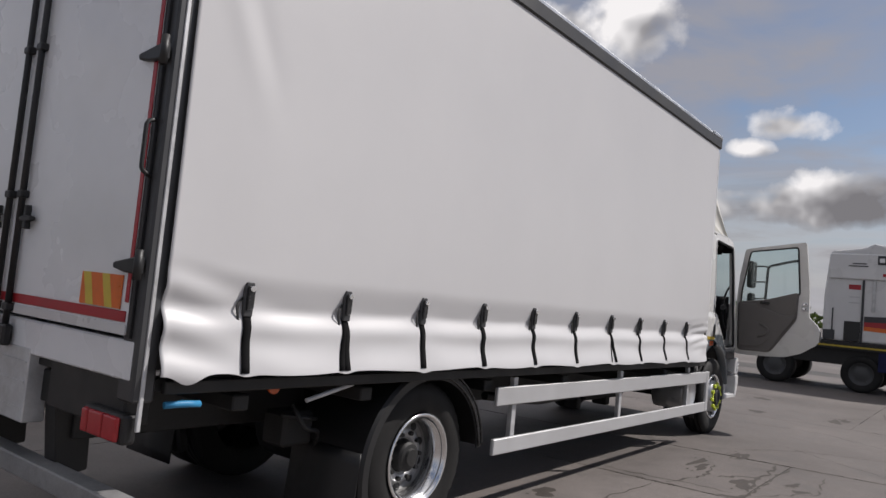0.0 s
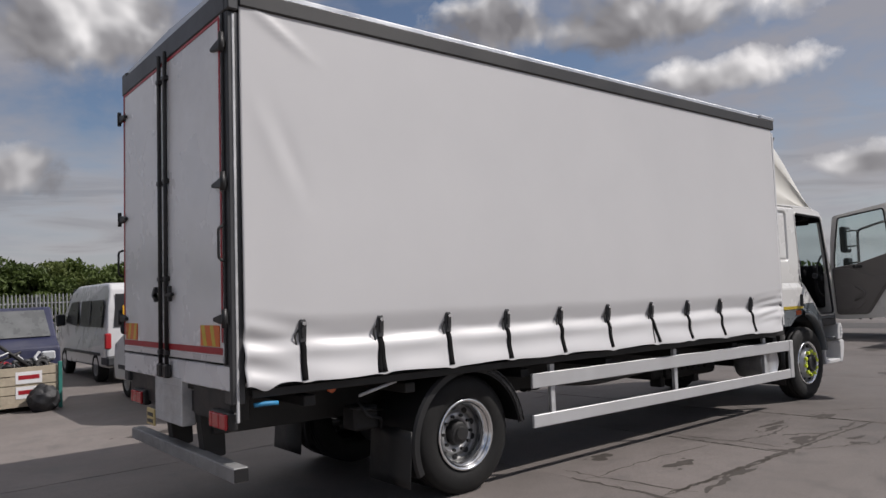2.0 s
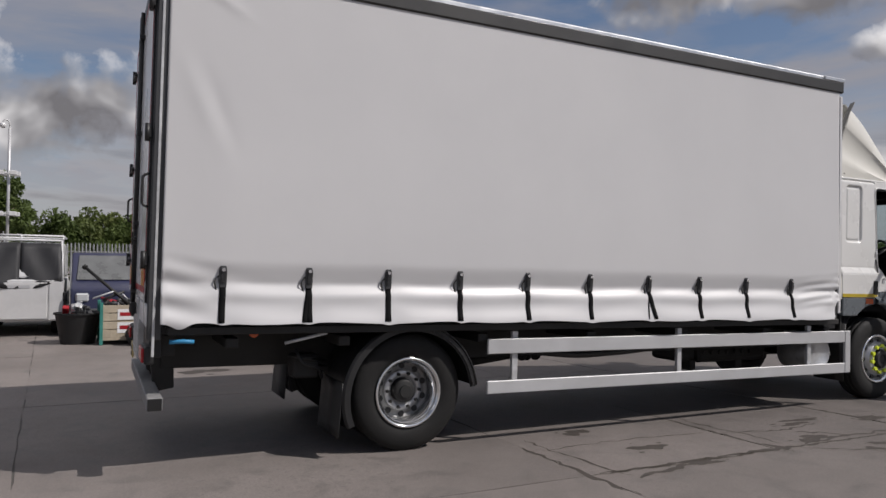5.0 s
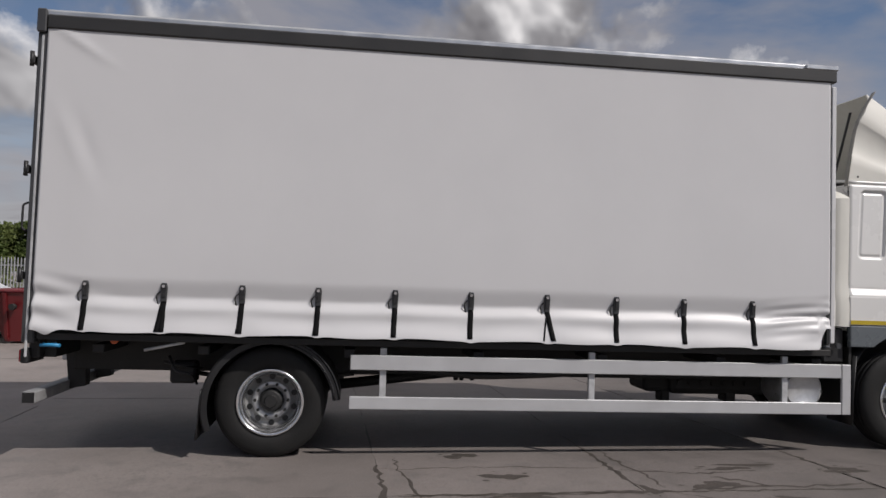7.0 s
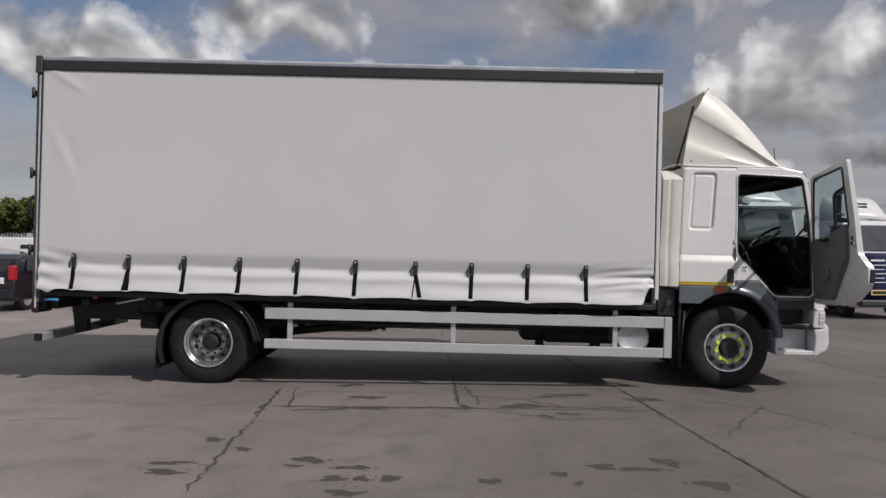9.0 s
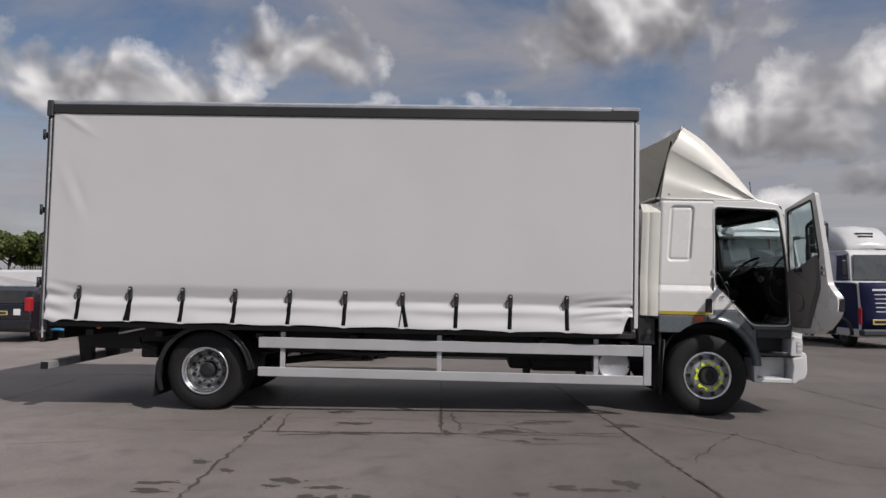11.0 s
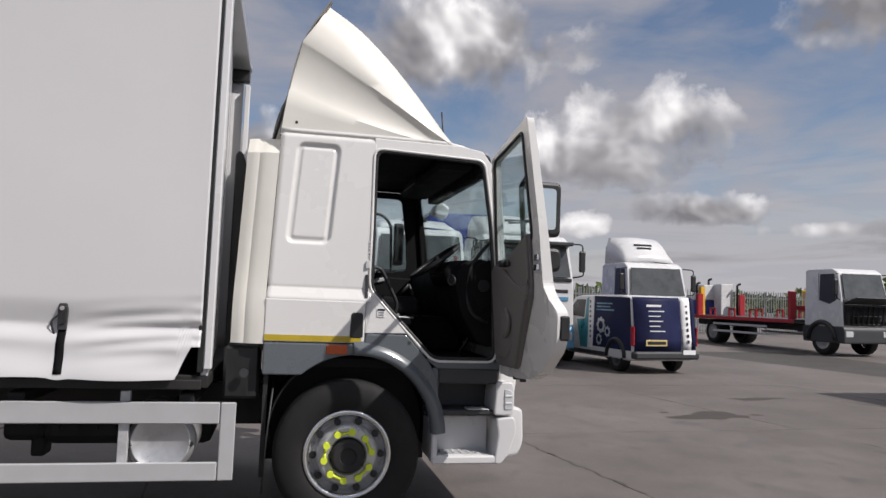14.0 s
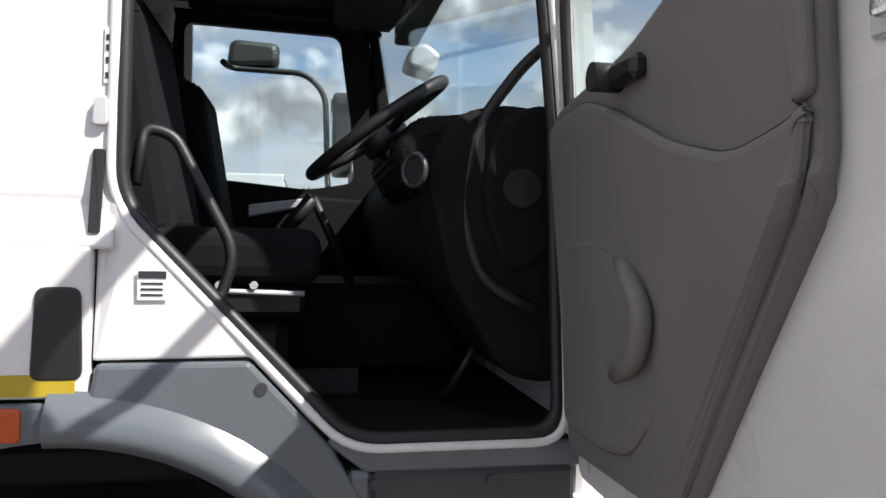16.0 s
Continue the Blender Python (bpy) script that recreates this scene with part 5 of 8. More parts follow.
    prism(bm, rounded([(7.44, 0.90), (7.57, 0.92), (7.60, 1.20), (7.56, 1.84), (7.47, 1.86)], 0.04), -2.30, -0.26, 0, 0.02, 2)
    front = part("front_panel", bm, WHITE, truck, "white cab front panel", tilt=True)
    for k in range(4):
        bm = bmesh.new()
        box(bm, -2.0, -0.55, 7.59, 7.61, 1.0 + 0.09 * k, 1.05 + 0.09 * k, 0.008)
        part("grille_slat", bm, BLACK, front, "", tilt=True)
    # windscreen with its black surround
    bm = bmesh.new()
    rows = []
    for j in range(9):
        t = j / 8
        z = 1.88 + (2.66 - 1.88) * t
        yb = 7.47 - 0.155 * t
        rows.append([(-0.30 - (WIDE - 0.60) * u, yb + FAR_SHIFT * u + 0.06 * (1 - (2 * u - 1) ** 2), z) for u in [k / 14 for k in range(15)]])
    loft(bm, rows)
    bmesh.ops.solidify(bm, geom=bm.faces[:], thickness=0.006)
    screen = part("windscreen", bm, GLASS, truck, "clear curved windscreen", tilt=True)
    screen.visible_shadow = False
    bm = bmesh.new()
    prism(bm, [(7.25, 2.60), (7.37, 2.60), (7.33, 2.73), (7.25, 2.76)], -2.26, -0.29, 0, 0.01, 1)
    part("windscreen_header", bm, DARKTRIM, truck, tilt=True)


steps_and_bumper()


def nearside_door():
    """The closed passenger door: panel, window frame and glass, inner trim and pull."""
    bm = bmesh.new()
    outer = [(6.385, 1.72), (6.97, 1.215), (7.40, 1.215), (7.39, 1.88), (7.36, 2.2), (7.285, 2.68), (6.385, 2.70)]
    hole = rounded([(6.44, 1.93), (7.02, 1.88), (7.24, 1.92), (7.22, 2.2), (7.155, 2.625), (6.44, 2.64)], 0.05)
    plate_with_hole(bm, outer, hole, 0.0, 0.05)
    for v in bm.verts:
        v.co.x = -WIDE - side_x(v.co.z) + v.co.x * 0.9 - 0.004
    back = Matrix.Translation((0, FAR_SHIFT, 0))
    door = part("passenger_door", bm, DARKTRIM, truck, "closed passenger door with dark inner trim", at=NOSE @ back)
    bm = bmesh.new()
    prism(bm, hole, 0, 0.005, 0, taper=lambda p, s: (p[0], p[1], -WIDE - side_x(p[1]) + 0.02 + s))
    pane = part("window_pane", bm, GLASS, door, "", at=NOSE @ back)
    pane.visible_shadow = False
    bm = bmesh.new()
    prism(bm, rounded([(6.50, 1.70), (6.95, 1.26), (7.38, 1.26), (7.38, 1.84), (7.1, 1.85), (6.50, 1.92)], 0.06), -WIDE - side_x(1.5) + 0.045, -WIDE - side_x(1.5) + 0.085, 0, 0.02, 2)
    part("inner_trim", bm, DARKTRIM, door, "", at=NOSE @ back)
    bm = bmesh.new()
    prism(bm, rounded([(6.74, 1.74), (7.02, 1.80), (7.02, 1.84), (6.74, 1.80)], 0.015), -2.29, -2.25, 0, 0.008, 1)
    part("door_pull", bm, GALV, door, "silver door pull", at=NOSE @ back)
    # mirror arm, main mirror and kerb mirror outside the far window
    bm = bmesh.new()
    tube(bm, arc_pts([(-2.40, 6.60, 2.50), (-2.52, 6.62, 2.50), (-2.54, 7.00, 2.50), (-2.56, 7.10, 2.40), (-2.55, 7.12, 1.90), (-2.40, 7.14, 1.88)], 0.07), 0.016, 8)
    part("mirror_arm", bm, BLACK, truck, "black tubular mirror arm", at=NOSE @ back)
    bm = bmesh.new()
    prism(bm, rounded([(-2.74, 1.98), (-2.55, 1.98), (-2.54, 2.42), (-2.73, 2.42)], 0.05), 7.14, 7.24, 1, 0.02, 2)
    m = part("wing_mirror", bm, BLACK, truck, "black-backed wing mirror", at=NOSE @ back)
    bm = bmesh.new()
    prism(bm, rounded([(-2.725, 2.0), (-2.56, 2.0), (-2.555, 2.40), (-2.72, 2.40)], 0.04), 7.130, 7.138, 1)
    part("mirror_glass", bm, MIRROR, m, "", at=NOSE @ back)
    bm = bmesh.new()
    prism(bm, rounded([(6.60, 2.50), (6.86, 2.52), (6.86, 2.64), (6.62, 2.65)], 0.05), -2.62, -2.50, 0, 0.03, 2)
    part("kerb_mirror", bm, PILLAR, truck, "grey-backed kerb mirror", at=NOSE @ back)
    bm = bmesh.new()
    tube(bm, arc_pts([(-2.30, 7.44, 2.74), (-2.32, 7.53, 2.70), (-2.34, 7.52, 2.64), (-2.36, 7.56, 2.58)], 0.03), 0.014, 8)
    part("front_mirror_arm", bm, BLACK, truck, at=NOSE @ back)
    bm = bmesh.new()
    prism(bm, rounded([(7.48, 2.51), (7.62, 2.47), (7.66, 2.57), (7.58, 2.63), (7.50, 2.60)], 0.03), -2.46, -2.26, 0, 0.02, 2)
    part("front_mirror", bm, GALV, truck, "grey front mirror on a bent arm", at=NOSE @ back)


nearside_door()


def drivers_door():
    """The driver's door, swung wide open: shell, window frame, glass, trim, latch, mirror. Built shut, then turned on its hinge."""
    swing = NOSE @ Matrix.Translation((HINGE[0], HINGE[1] + 0.06, -0.02)) @ Matrix.Rotation(radians(90.0), 4, "Z") @ Matrix.Translation((-HINGE[0], -HINGE[1], 0))
    def side_x(z):
        return flank_x(z) - 0.08 * max(0.0, (z - 1.65) / 1.15)

    outer = rounded([(6.48, 2.815), (6.425, 2.15), (6.42, 1.77), (6.32, 1.68), (6.28, 1.60), (6.285, 1.45), (6.33, 1.385), (6.52, 1.25), (6.72, 1.18), (7.16, 1.15), (7.40, 1.155), (7.40, 1.88), (7.36, 2.3), (7.29, 2.69)], 0.04)
    hole = rounded([(6.585, 2.735), (6.545, 2.08), (6.66, 2.01), (7.335, 1.90), (7.32, 2.1), (7.215, 2.655)], 0.04)

    def shaped(bm, out=0.0):
        for v in bm.verts:
            low = max(0.0, min(1.0, (2.5 - v.co.z) / 0.7))
            v.co.x = side_x(v.co.z) + (v.co.x * low if v.co.x > 0 else v.co.x) + out
        bmesh.ops.recalc_face_normals(bm, faces=bm.faces[:])
        return bm

    bm = bmesh.new()
    plate_with_hole(bm, outer, hole, 0.022, -0.045)
    door = part("drivers_door", shaped(bm), WHITE, truck, "off-white driver's door, wide open", at=swing)
    bm = bmesh.new()
    prism(bm, hole, -0.028, -0.033, 0, taper=lambda p, s: (p[0], p[1], s))
    pane = part("window_pane", shaped(bm), GLASS, door, "clear door window", at=swing)
    pane.visible_shadow = False
    bm = bmesh.new()
    tube(bm, [(side_x(z) - 0.047, y, z) for y, z in hole], 0.012, 6, True)
    part("window_seal", bm, BLACK, door, "", at=swing)
    trim_outline = rounded([(6.555, 2.11), (6.57, 1.72), (6.91, 1.225), (7.36, 1.215), (7.37, 1.92), (7.00, 1.97)], 0.05)
    bm = bmesh.new()
    prism(bm, trim_outline, -0.046, -0.074, 0, 0.012, 2, lambda p, s: (p[0], p[1], side_x(p[1]) + s))
    trim = part("trim_panel", bm, TRIM, door, "dark grey moulded door trim", at=swing)

    def moulding(name, outline, a, b, bevel, label=""):
        bm = bmesh.new()
        prism(bm, outline, a, b, 0, bevel, 3, lambda p, s: (p[0], p[1], side_x(p[1]) + s))
        return part(name, bm, TRIM, trim, label, at=swing)

    # raised lower face round the shallow upper recess, pocket with its rim and pull
    moulding("lower_face", rounded([(6.575, 1.80), (6.62, 1.785), (6.72, 1.765), (6.86, 1.80), (7.02, 1.87), (7.16, 1.915), (7.355, 1.895), (7.35, 1.225), (6.92, 1.235), (6.595, 1.71)], 0.04), -0.070, -0.092, 0.014, "raised lower trim face")
    moulding("edge_face", rounded([(6.562, 2.09), (6.572, 1.81), (6.60, 1.80), (6.605, 1.93), (6.60, 2.06)], 0.015), -0.070, -0.088, 0.008)
    moulding("door_pocket", rounded([(7.11, 1.665), (6.93, 1.625), (6.86, 1.565), (6.855, 1.50), (6.94, 1.39), (7.03, 1.30), (7.14, 1.28), (7.33, 1.285), (7.335, 1.655)], 0.04), -0.088, -0.110, 0.014)
    moulding("pocket_face", rounded([(7.09, 1.60), (6.985, 1.57), (6.945, 1.535), (6.97, 1.475), (7.10, 1.435), (7.31, 1.44), (7.31, 1.60)], 0.03), -0.108, -0.118, 0.006)
    bm = bmesh.new()
    tube(bm, arc_pts([(side_x(1.6) - 0.108, 7.06, 1.628), (side_x(1.6) - 0.135, 6.98, 1.60), (side_x(1.55) - 0.135, 6.925, 1.55), (side_x(1.5) - 0.13, 6.955, 1.475), (side_x(1.45) - 0.108, 7.07, 1.43)], 0.04), 0.017, 10)
    part("pull_handle", bm, TRIM, trim, "", at=swing)
    bm = bmesh.new()
    disc(bm, (side_x(1.93) - 0.074, 7.03, 1.925), 0.024, -0.05, "x", 14)
    box(bm, side_x(1.93) - 0.10, side_x(1.93) - 0.07, 6.93, 7.03, 1.905, 1.945, 0.010)
    part("lock_knob", bm, BLACK, door, "black knob", at=swing)
    bm = bmesh.new()
    box(bm, side_x(1.9) - 0.050, side_x(1.9) - 0.044, 6.428, 6.522, 1.85, 1.985, 0.004)
    plate = part("latch_plate", bm, RAIL, door, "zinc latch plate", at=swing)
    for z in (1.885, 1.945):
        bm = bmesh.new()
        box(bm, side_x(1.9) - 0.068, side_x(1.9) - 0.049, 6.440, 6.505, z - 0.020, z + 0.020, 0.006, 2)
        part("latch_block", bm, POLISHED, plate, "bright latch block", at=swing)
        bm = bmesh.new()
        disc(bm, (side_x(1.9) - 0.071, 6.46, z), 0.012, 0.01, "x", 12)
        part("latch_bolt", bm, BLACK, plate, "", at=swing)
    # pressed gusset over the bulge
    bm = bmesh.new()
    hull(bm, [(side_x(1.6) - 0.044, 6.45, 1.67), (side_x(1.6) - 0.044, 6.36, 1.60), (side_x(1.6) - 0.044, 6.42, 1.535), (side_x(1.6) - 0.058, 6.405, 1.592)], [(0, 1, 3), (1, 2, 3), (2, 0, 3), (0, 2, 1)])
    bmesh.ops.recalc_face_normals(bm, faces=bm.faces[:])
    part("pressed_gusset", bm, WHITE, door, "", at=swing)
    for y, z in ((6.40, 1.53), (6.40, 1.465)):
        bm = bmesh.new()
        disc(bm, (side_x(1.55) - 0.053, y, z), 0.020, 0.01, "x", 14)
        part("rubber_plug", bm, BLACK, door, "", at=swing)
    bm = bmesh.new()
    box(bm, side_x(1.5) - 0.03, side_x(1.5) + 0.032, 6.274, 6.33, 1.455, 1.60, 0.010)
    part("outer_handle", bm, BLACK, door, "black outer door handle", at=swing)
    for y in (6.90, 7.04):
        bm = bmesh.new()
        box(bm, side_x(1.2) - 0.05, side_x(1.2) - 0.008, y, y + 0.02, 1.145, 1.168, 0.003)
        part("drain_slot", bm, BLACK, door, "", at=swing)
    # tubular mirror bracket with its two mirrors on the outside of the door
    bm = bmesh.new()
    tube(bm, arc_pts([(side_x(2.5) - 0.01, 6.58, 2.55), (side_x(2.5) + 0.045, 6.66, 2.55), (side_x(2.45) + 0.06, 7.00, 2.46), (side_x(2.0) + 0.07, 7.03, 1.90), (side_x(1.9) + 0.01, 7.03, 1.86)], 0.06), 0.019, 8)
    for z in (2.45, 2.22):
        tube(bm, arc_pts([(side_x(z) + 0.06, 7.00, z), (side_x(z) + 0.17, 7.08, z + 0.02), (side_x(z) + 0.30, 7.27, z + 0.02)], 0.05), 0.012, 8)
    tube(bm, arc_pts([(side_x(2.0) + 0.07, 7.03, 2.0), (side_x(2.0) + 0.20, 7.14, 1.99), (side_x(2.0) + 0.32, 7.27, 1.99)], 0.05), 0.012, 8)
    part("mirror_arm", bm, BLACK, door, "black tubular mirror arm", at=swing)
    bm = bmesh.new()
    prism(bm, rounded([(side_x(2) + 0.19, 2.15), (side_x(2) + 0.41, 2.15), (side_x(2) + 0.41, 2.55), (side_x(2) + 0.19, 2.55)], 0.05), 7.25, 7.34, 1, 0.025, 2)
    part("wing_mirror", bm, BLACK, door, "black wing mirror", at=swing)
    bm = bmesh.new()
    prism(bm, rounded([(side_x(2) + 0.235, 2.20), (side_x(2) + 0.365, 2.20), (side_x(2) + 0.365, 2.50), (side_x(2) + 0.235, 2.50)], 0.03), 7.243, 7.249, 1)
    part("mirror_glass", bm, MIRROR, door, "", at=swing)
    bm = bmesh.new()
    prism(bm, rounded([(side_x(2) + 0.26, 1.90), (side_x(2) + 0.42, 1.90), (side_x(2) + 0.42, 2.07), (side_x(2) + 0.26, 2.07)], 0.05), 7.25, 7.34, 1, 0.025, 2)
    part("wide_angle_mirror", bm, BLACK, door, "black wide-angle mirror", at=swing)
    return door


drivers_door()


def along(pts, u):
    """The point at share u of a smooth curve through evenly spaced points."""
    n = len(pts) - 1
    k = min(n - 1, int(u * n))
    t = u * n - k
    p = [Vector(pts[max(0, min(n, k + d))]) for d in (-1, 0, 1, 2)]
    return 0.5 * ((2 * p[1]) + (p[2] - p[0]) * t + (2 * p[0] - 5 * p[1] + 4 * p[2] - p[3]) * t * t + (3 * p[1] - p[0] - 3 * p[2] + p[3]) * t ** 3)


def deflector():
    """The tall roof air deflector: creased side walls, a rounded shoulder and a bowed front, hollow at the back."""
    ridge = [(6.10, 3.775), (6.34, 3.62), (6.57, 3.41), (6.78, 3.18), (6.97, 2.95), (7.12, 2.765)]
    shoulder = [(5.915, 3.45), (6.13, 3.335), (6.36, 3.20), (6.60, 3.055), (6.84, 2.905), (7.07, 2.765)]
    crease = [(5.835, 3.09), (6.07, 3.00), (6.32, 2.925), (6.56, 2.86), (6.79, 2.81), (7.02, 2.765)]
    foot = [(5.79, 2.765), (6.04, 2.765), (6.28, 2.765), (6.52, 2.765), (6.76, 2.765), (7.00, 2.765)]
    steps = 28
    rows = []
    for i in range(steps + 1):
        u = i / steps
        a, b, c, d = (along(line, u) for line in (foot, crease, shoulder, ridge))
        slim = 1 - u
        half = [(-0.292, *a), (-0.286, *(a * 0.35 + b * 0.65)), (-0.282, *(a * 0.08 + b * 0.92))]
        half += [(-0.292 - 0.012 * slim, *(b * 0.94 + c * 0.06)), (-0.302 - 0.012 * slim, *(b * 0.6 + c * 0.4)), (-0.296 - 0.008 * slim, *(b * 0.2 + c * 0.8)), (-0.284, *(b * 0.05 + c * 0.95))]
        for t in (0.0, 0.2, 0.4, 0.6, 0.8, 1.0):
            q = c + (d - c) * t
            q = q + Vector((0.03, 0.035)) * math.sin(math.pi * t) * slim
            half.append((-0.278 - 0.10 * t * t - 0.04 * t, *q))
        for t in (0.25, 0.5, 0.75, 1.0):
            half.append((-0.418 - t * (WIDE / 2 - 0.418), d.x + 0.11 * (1 - (1 - t) ** 2), d.y + 0.03 * (1 - (1 - t) ** 2)))
        rows.append(half + [(-WIDE - x, y, z) for x, y, z in reversed(half[:-1])])
    bm = bmesh.new()
    loft(bm, rows)
    for q in bm.verts:
        q.co.y += 0.9 * FAR_SHIFT * max(0.0, min(1.0, (-0.3 - q.co.x) / 1.95))
    bmesh.ops.recalc_face_normals(bm, faces=bm.faces[:])
    bmesh.ops.solidify(bm, geom=bm.faces[:], thickness=0.014)
    bmesh.ops.recalc_face_normals(bm, faces=bm.faces[:])
    shell = part("air_deflector", bm, CREAM, truck, "off-white roof air deflector, hollow at the back", smooth=True, tilt=True)
    for far in (False, True):
        x = -0.55 if not far else -WIDE + 0.55
        slip = 0.9 * FAR_SHIFT if far else 0.0
        bm = bmesh.new()
        tube(bm, [(x, 5.80 + slip, 2.82), (x, 6.00 + slip, 3.60)], 0.014, 8)
        part("deflector_stay", bm, BLACK, shell, "", tilt=True)
        # turned-in rear flange of the moulding
        bm = bmesh.new()
        edge = [along(line, 0.0) for line in (foot, crease, shoulder, ridge)]
        pts = [tuple(along([tuple(e) for e in edge], k / 12)) for k in range(13)]
        strip = [[(-0.296, y + 0.004, z), (-0.36, y + 0.012, z - 0.004)] for y, z in pts]
        loft(bm, strip)
        bmesh.ops.solidify(bm, geom=bm.faces[:], thickness=0.008)
        if far:
            bm.transform(Matrix.Translation((-WIDE, slip, 0)) @ Matrix.Diagonal((-1, 1, 1, 1)))
        bmesh.ops.recalc_face_normals(bm, faces=bm.faces[:])
        part("rear_flange", bm, GREYGRP, shell, "grey raw edge of the moulding", smooth=True, tilt=True)
        for y, z in ((6.02, 3.42), (5.90, 2.86), (6.62, 2.80)):
            bm = bmesh.new()
            disc(bm, (0, 0, 0), 0.011, 0.006, "x", 10)
            if far:
                bm.transform(Matrix.Rotation(math.pi, 4, "Z"))
            part("bolt", bm, CHASSIS, shell, "", at=NOSE @ Matrix.Translation((-0.293 if not far else -WIDE + 0.293, y + slip, z)))
    bm = bmesh.new()
    tube(bm, [(-0.40, 7.00, 2.77), (-0.40, 6.97, 3.06)], 0.006, 6)
    tube(bm, [(-0.40, 7.00, 2.76), (-0.40, 6.995, 2.82)], 0.012, 8)
    part("aerial", bm, BLACK, truck, "thin black roof aerial", tilt=True)


deflector()


def cab_interior():
    p = lambda n, d, m, l="", b=0.02, par=None: boxpart(n, d, m, par or truck, l, b, tilt=True)  # noqa: E731
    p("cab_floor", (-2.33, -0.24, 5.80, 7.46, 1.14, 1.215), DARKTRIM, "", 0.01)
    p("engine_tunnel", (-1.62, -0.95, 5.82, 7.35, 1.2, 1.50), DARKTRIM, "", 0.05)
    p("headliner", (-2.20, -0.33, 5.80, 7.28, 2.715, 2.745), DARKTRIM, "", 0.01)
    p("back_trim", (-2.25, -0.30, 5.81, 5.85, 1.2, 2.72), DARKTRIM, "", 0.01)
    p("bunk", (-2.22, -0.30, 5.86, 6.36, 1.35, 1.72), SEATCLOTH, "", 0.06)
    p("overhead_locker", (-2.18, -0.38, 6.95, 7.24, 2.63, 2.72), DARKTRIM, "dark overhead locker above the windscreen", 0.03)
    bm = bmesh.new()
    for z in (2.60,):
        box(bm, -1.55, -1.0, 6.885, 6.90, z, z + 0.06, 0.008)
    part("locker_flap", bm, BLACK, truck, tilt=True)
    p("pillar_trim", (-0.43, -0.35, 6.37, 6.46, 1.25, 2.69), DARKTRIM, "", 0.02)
    for x0, lab in ((-1.02, "dark cloth driver's seat"), (-2.10, "dark cloth passenger seat")):
        bm = bmesh.new()
        box(bm, x0, x0 + 0.50, 6.40, 6.88, 1.52, 1.66, 0.045, 3)
        seat = part("seat", bm, SEATCLOTH, truck, lab, tilt=True)
        bm = bmesh.new()
        prism(bm, rounded([(6.40, 1.60), (6.54, 1.62), (6.44, 2.22), (6.33, 2.26), (6.26, 2.20)], 0.06), x0 + 0.02, x0 + 0.48, 0, 0.04, 2)
        part("seat_back", bm, SEATCLOTH, seat, "", tilt=True)
        bm = bmesh.new()
        box(bm, x0 + 0.04, x0 + 0.46, 6.44, 6.84, 1.44, 1.515, 0.012)
        box(bm, x0 + 0.06, x0 + 0.44, 6.48, 6.80, 1.20, 1.43, 0.03)
        part("seat_base", bm, BLACK, seat, "", tilt=True)
        bm = bmesh.new()
        for k in range(3):
            disc(bm, (x0 + 0.505, 6.56 + 0.08 * k, 1.52), 0.010, 0.012, "x", 8)
        tube(bm, [(x0 + 0.505, 6.50, 1.508), (x0 + 0.505, 6.84, 1.500)], 0.007, 6)
        part("seat_control_panel", bm, GALV, seat, "", tilt=True)
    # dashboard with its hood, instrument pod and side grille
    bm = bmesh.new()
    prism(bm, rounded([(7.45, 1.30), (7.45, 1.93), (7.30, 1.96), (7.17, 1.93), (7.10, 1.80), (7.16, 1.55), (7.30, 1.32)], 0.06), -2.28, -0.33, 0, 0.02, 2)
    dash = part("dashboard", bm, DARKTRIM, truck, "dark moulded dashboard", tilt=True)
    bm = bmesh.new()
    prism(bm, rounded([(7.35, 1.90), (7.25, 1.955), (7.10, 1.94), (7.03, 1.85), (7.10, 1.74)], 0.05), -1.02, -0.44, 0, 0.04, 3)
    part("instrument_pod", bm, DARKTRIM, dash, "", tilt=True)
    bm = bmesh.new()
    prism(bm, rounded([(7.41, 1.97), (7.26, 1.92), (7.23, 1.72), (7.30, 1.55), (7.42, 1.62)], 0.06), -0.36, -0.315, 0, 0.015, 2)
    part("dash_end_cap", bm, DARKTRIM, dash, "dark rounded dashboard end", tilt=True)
    bm = bmesh.new()
    disc(bm, (-0.316, 7.325, 1.76), 0.045, 0.008, "x", 20)
    part("end_vent", bm, BLACK, dash, "", tilt=True)
    bm = bmesh.new()
    lathe(bm, [(0.036, -0.002), (0.040, 0.010), (0.048, 0.012), (0.053, 0.0)], 24, closed=True)
    part("vent_ring", bm, PILLAR, dash, "silver ring round an air vent", at=NOSE @ Matrix.Translation((-0.30, 7.075, 1.79)) @ Matrix.Rotation(radians(-55), 4, "Z") @ Matrix.Scale(0.78, 4))
    bm = bmesh.new()
    disc(bm, (0, 0, 0), 0.036, 0.004, "x", 16)
    part("vent_face", bm, BLACK, dash, "", at=NOSE @ Matrix.Translation((-0.30, 7.075, 1.79)) @ Matrix.Rotation(radians(-55), 4, "Z") @ Matrix.Scale(0.78, 4))
    for k in range(6):
        bm = bmesh.new()
        disc(bm, (-0.62 - 0.07 * k, 7.085, 1.87 + 0.012 * (k % 2)), 0.010, -0.012, "y", 8)
        part("switch", bm, GALV, dash, "", tilt=True)
    # steering wheel
    c, axis = Vector((-0.72, 7.03, 1.945)), Vector((0, -0.60, 0.80))
    u, w = Vector((1, 0, 0)), axis.cross(Vector((1, 0, 0))).normalized()
    bm = bmesh.new()
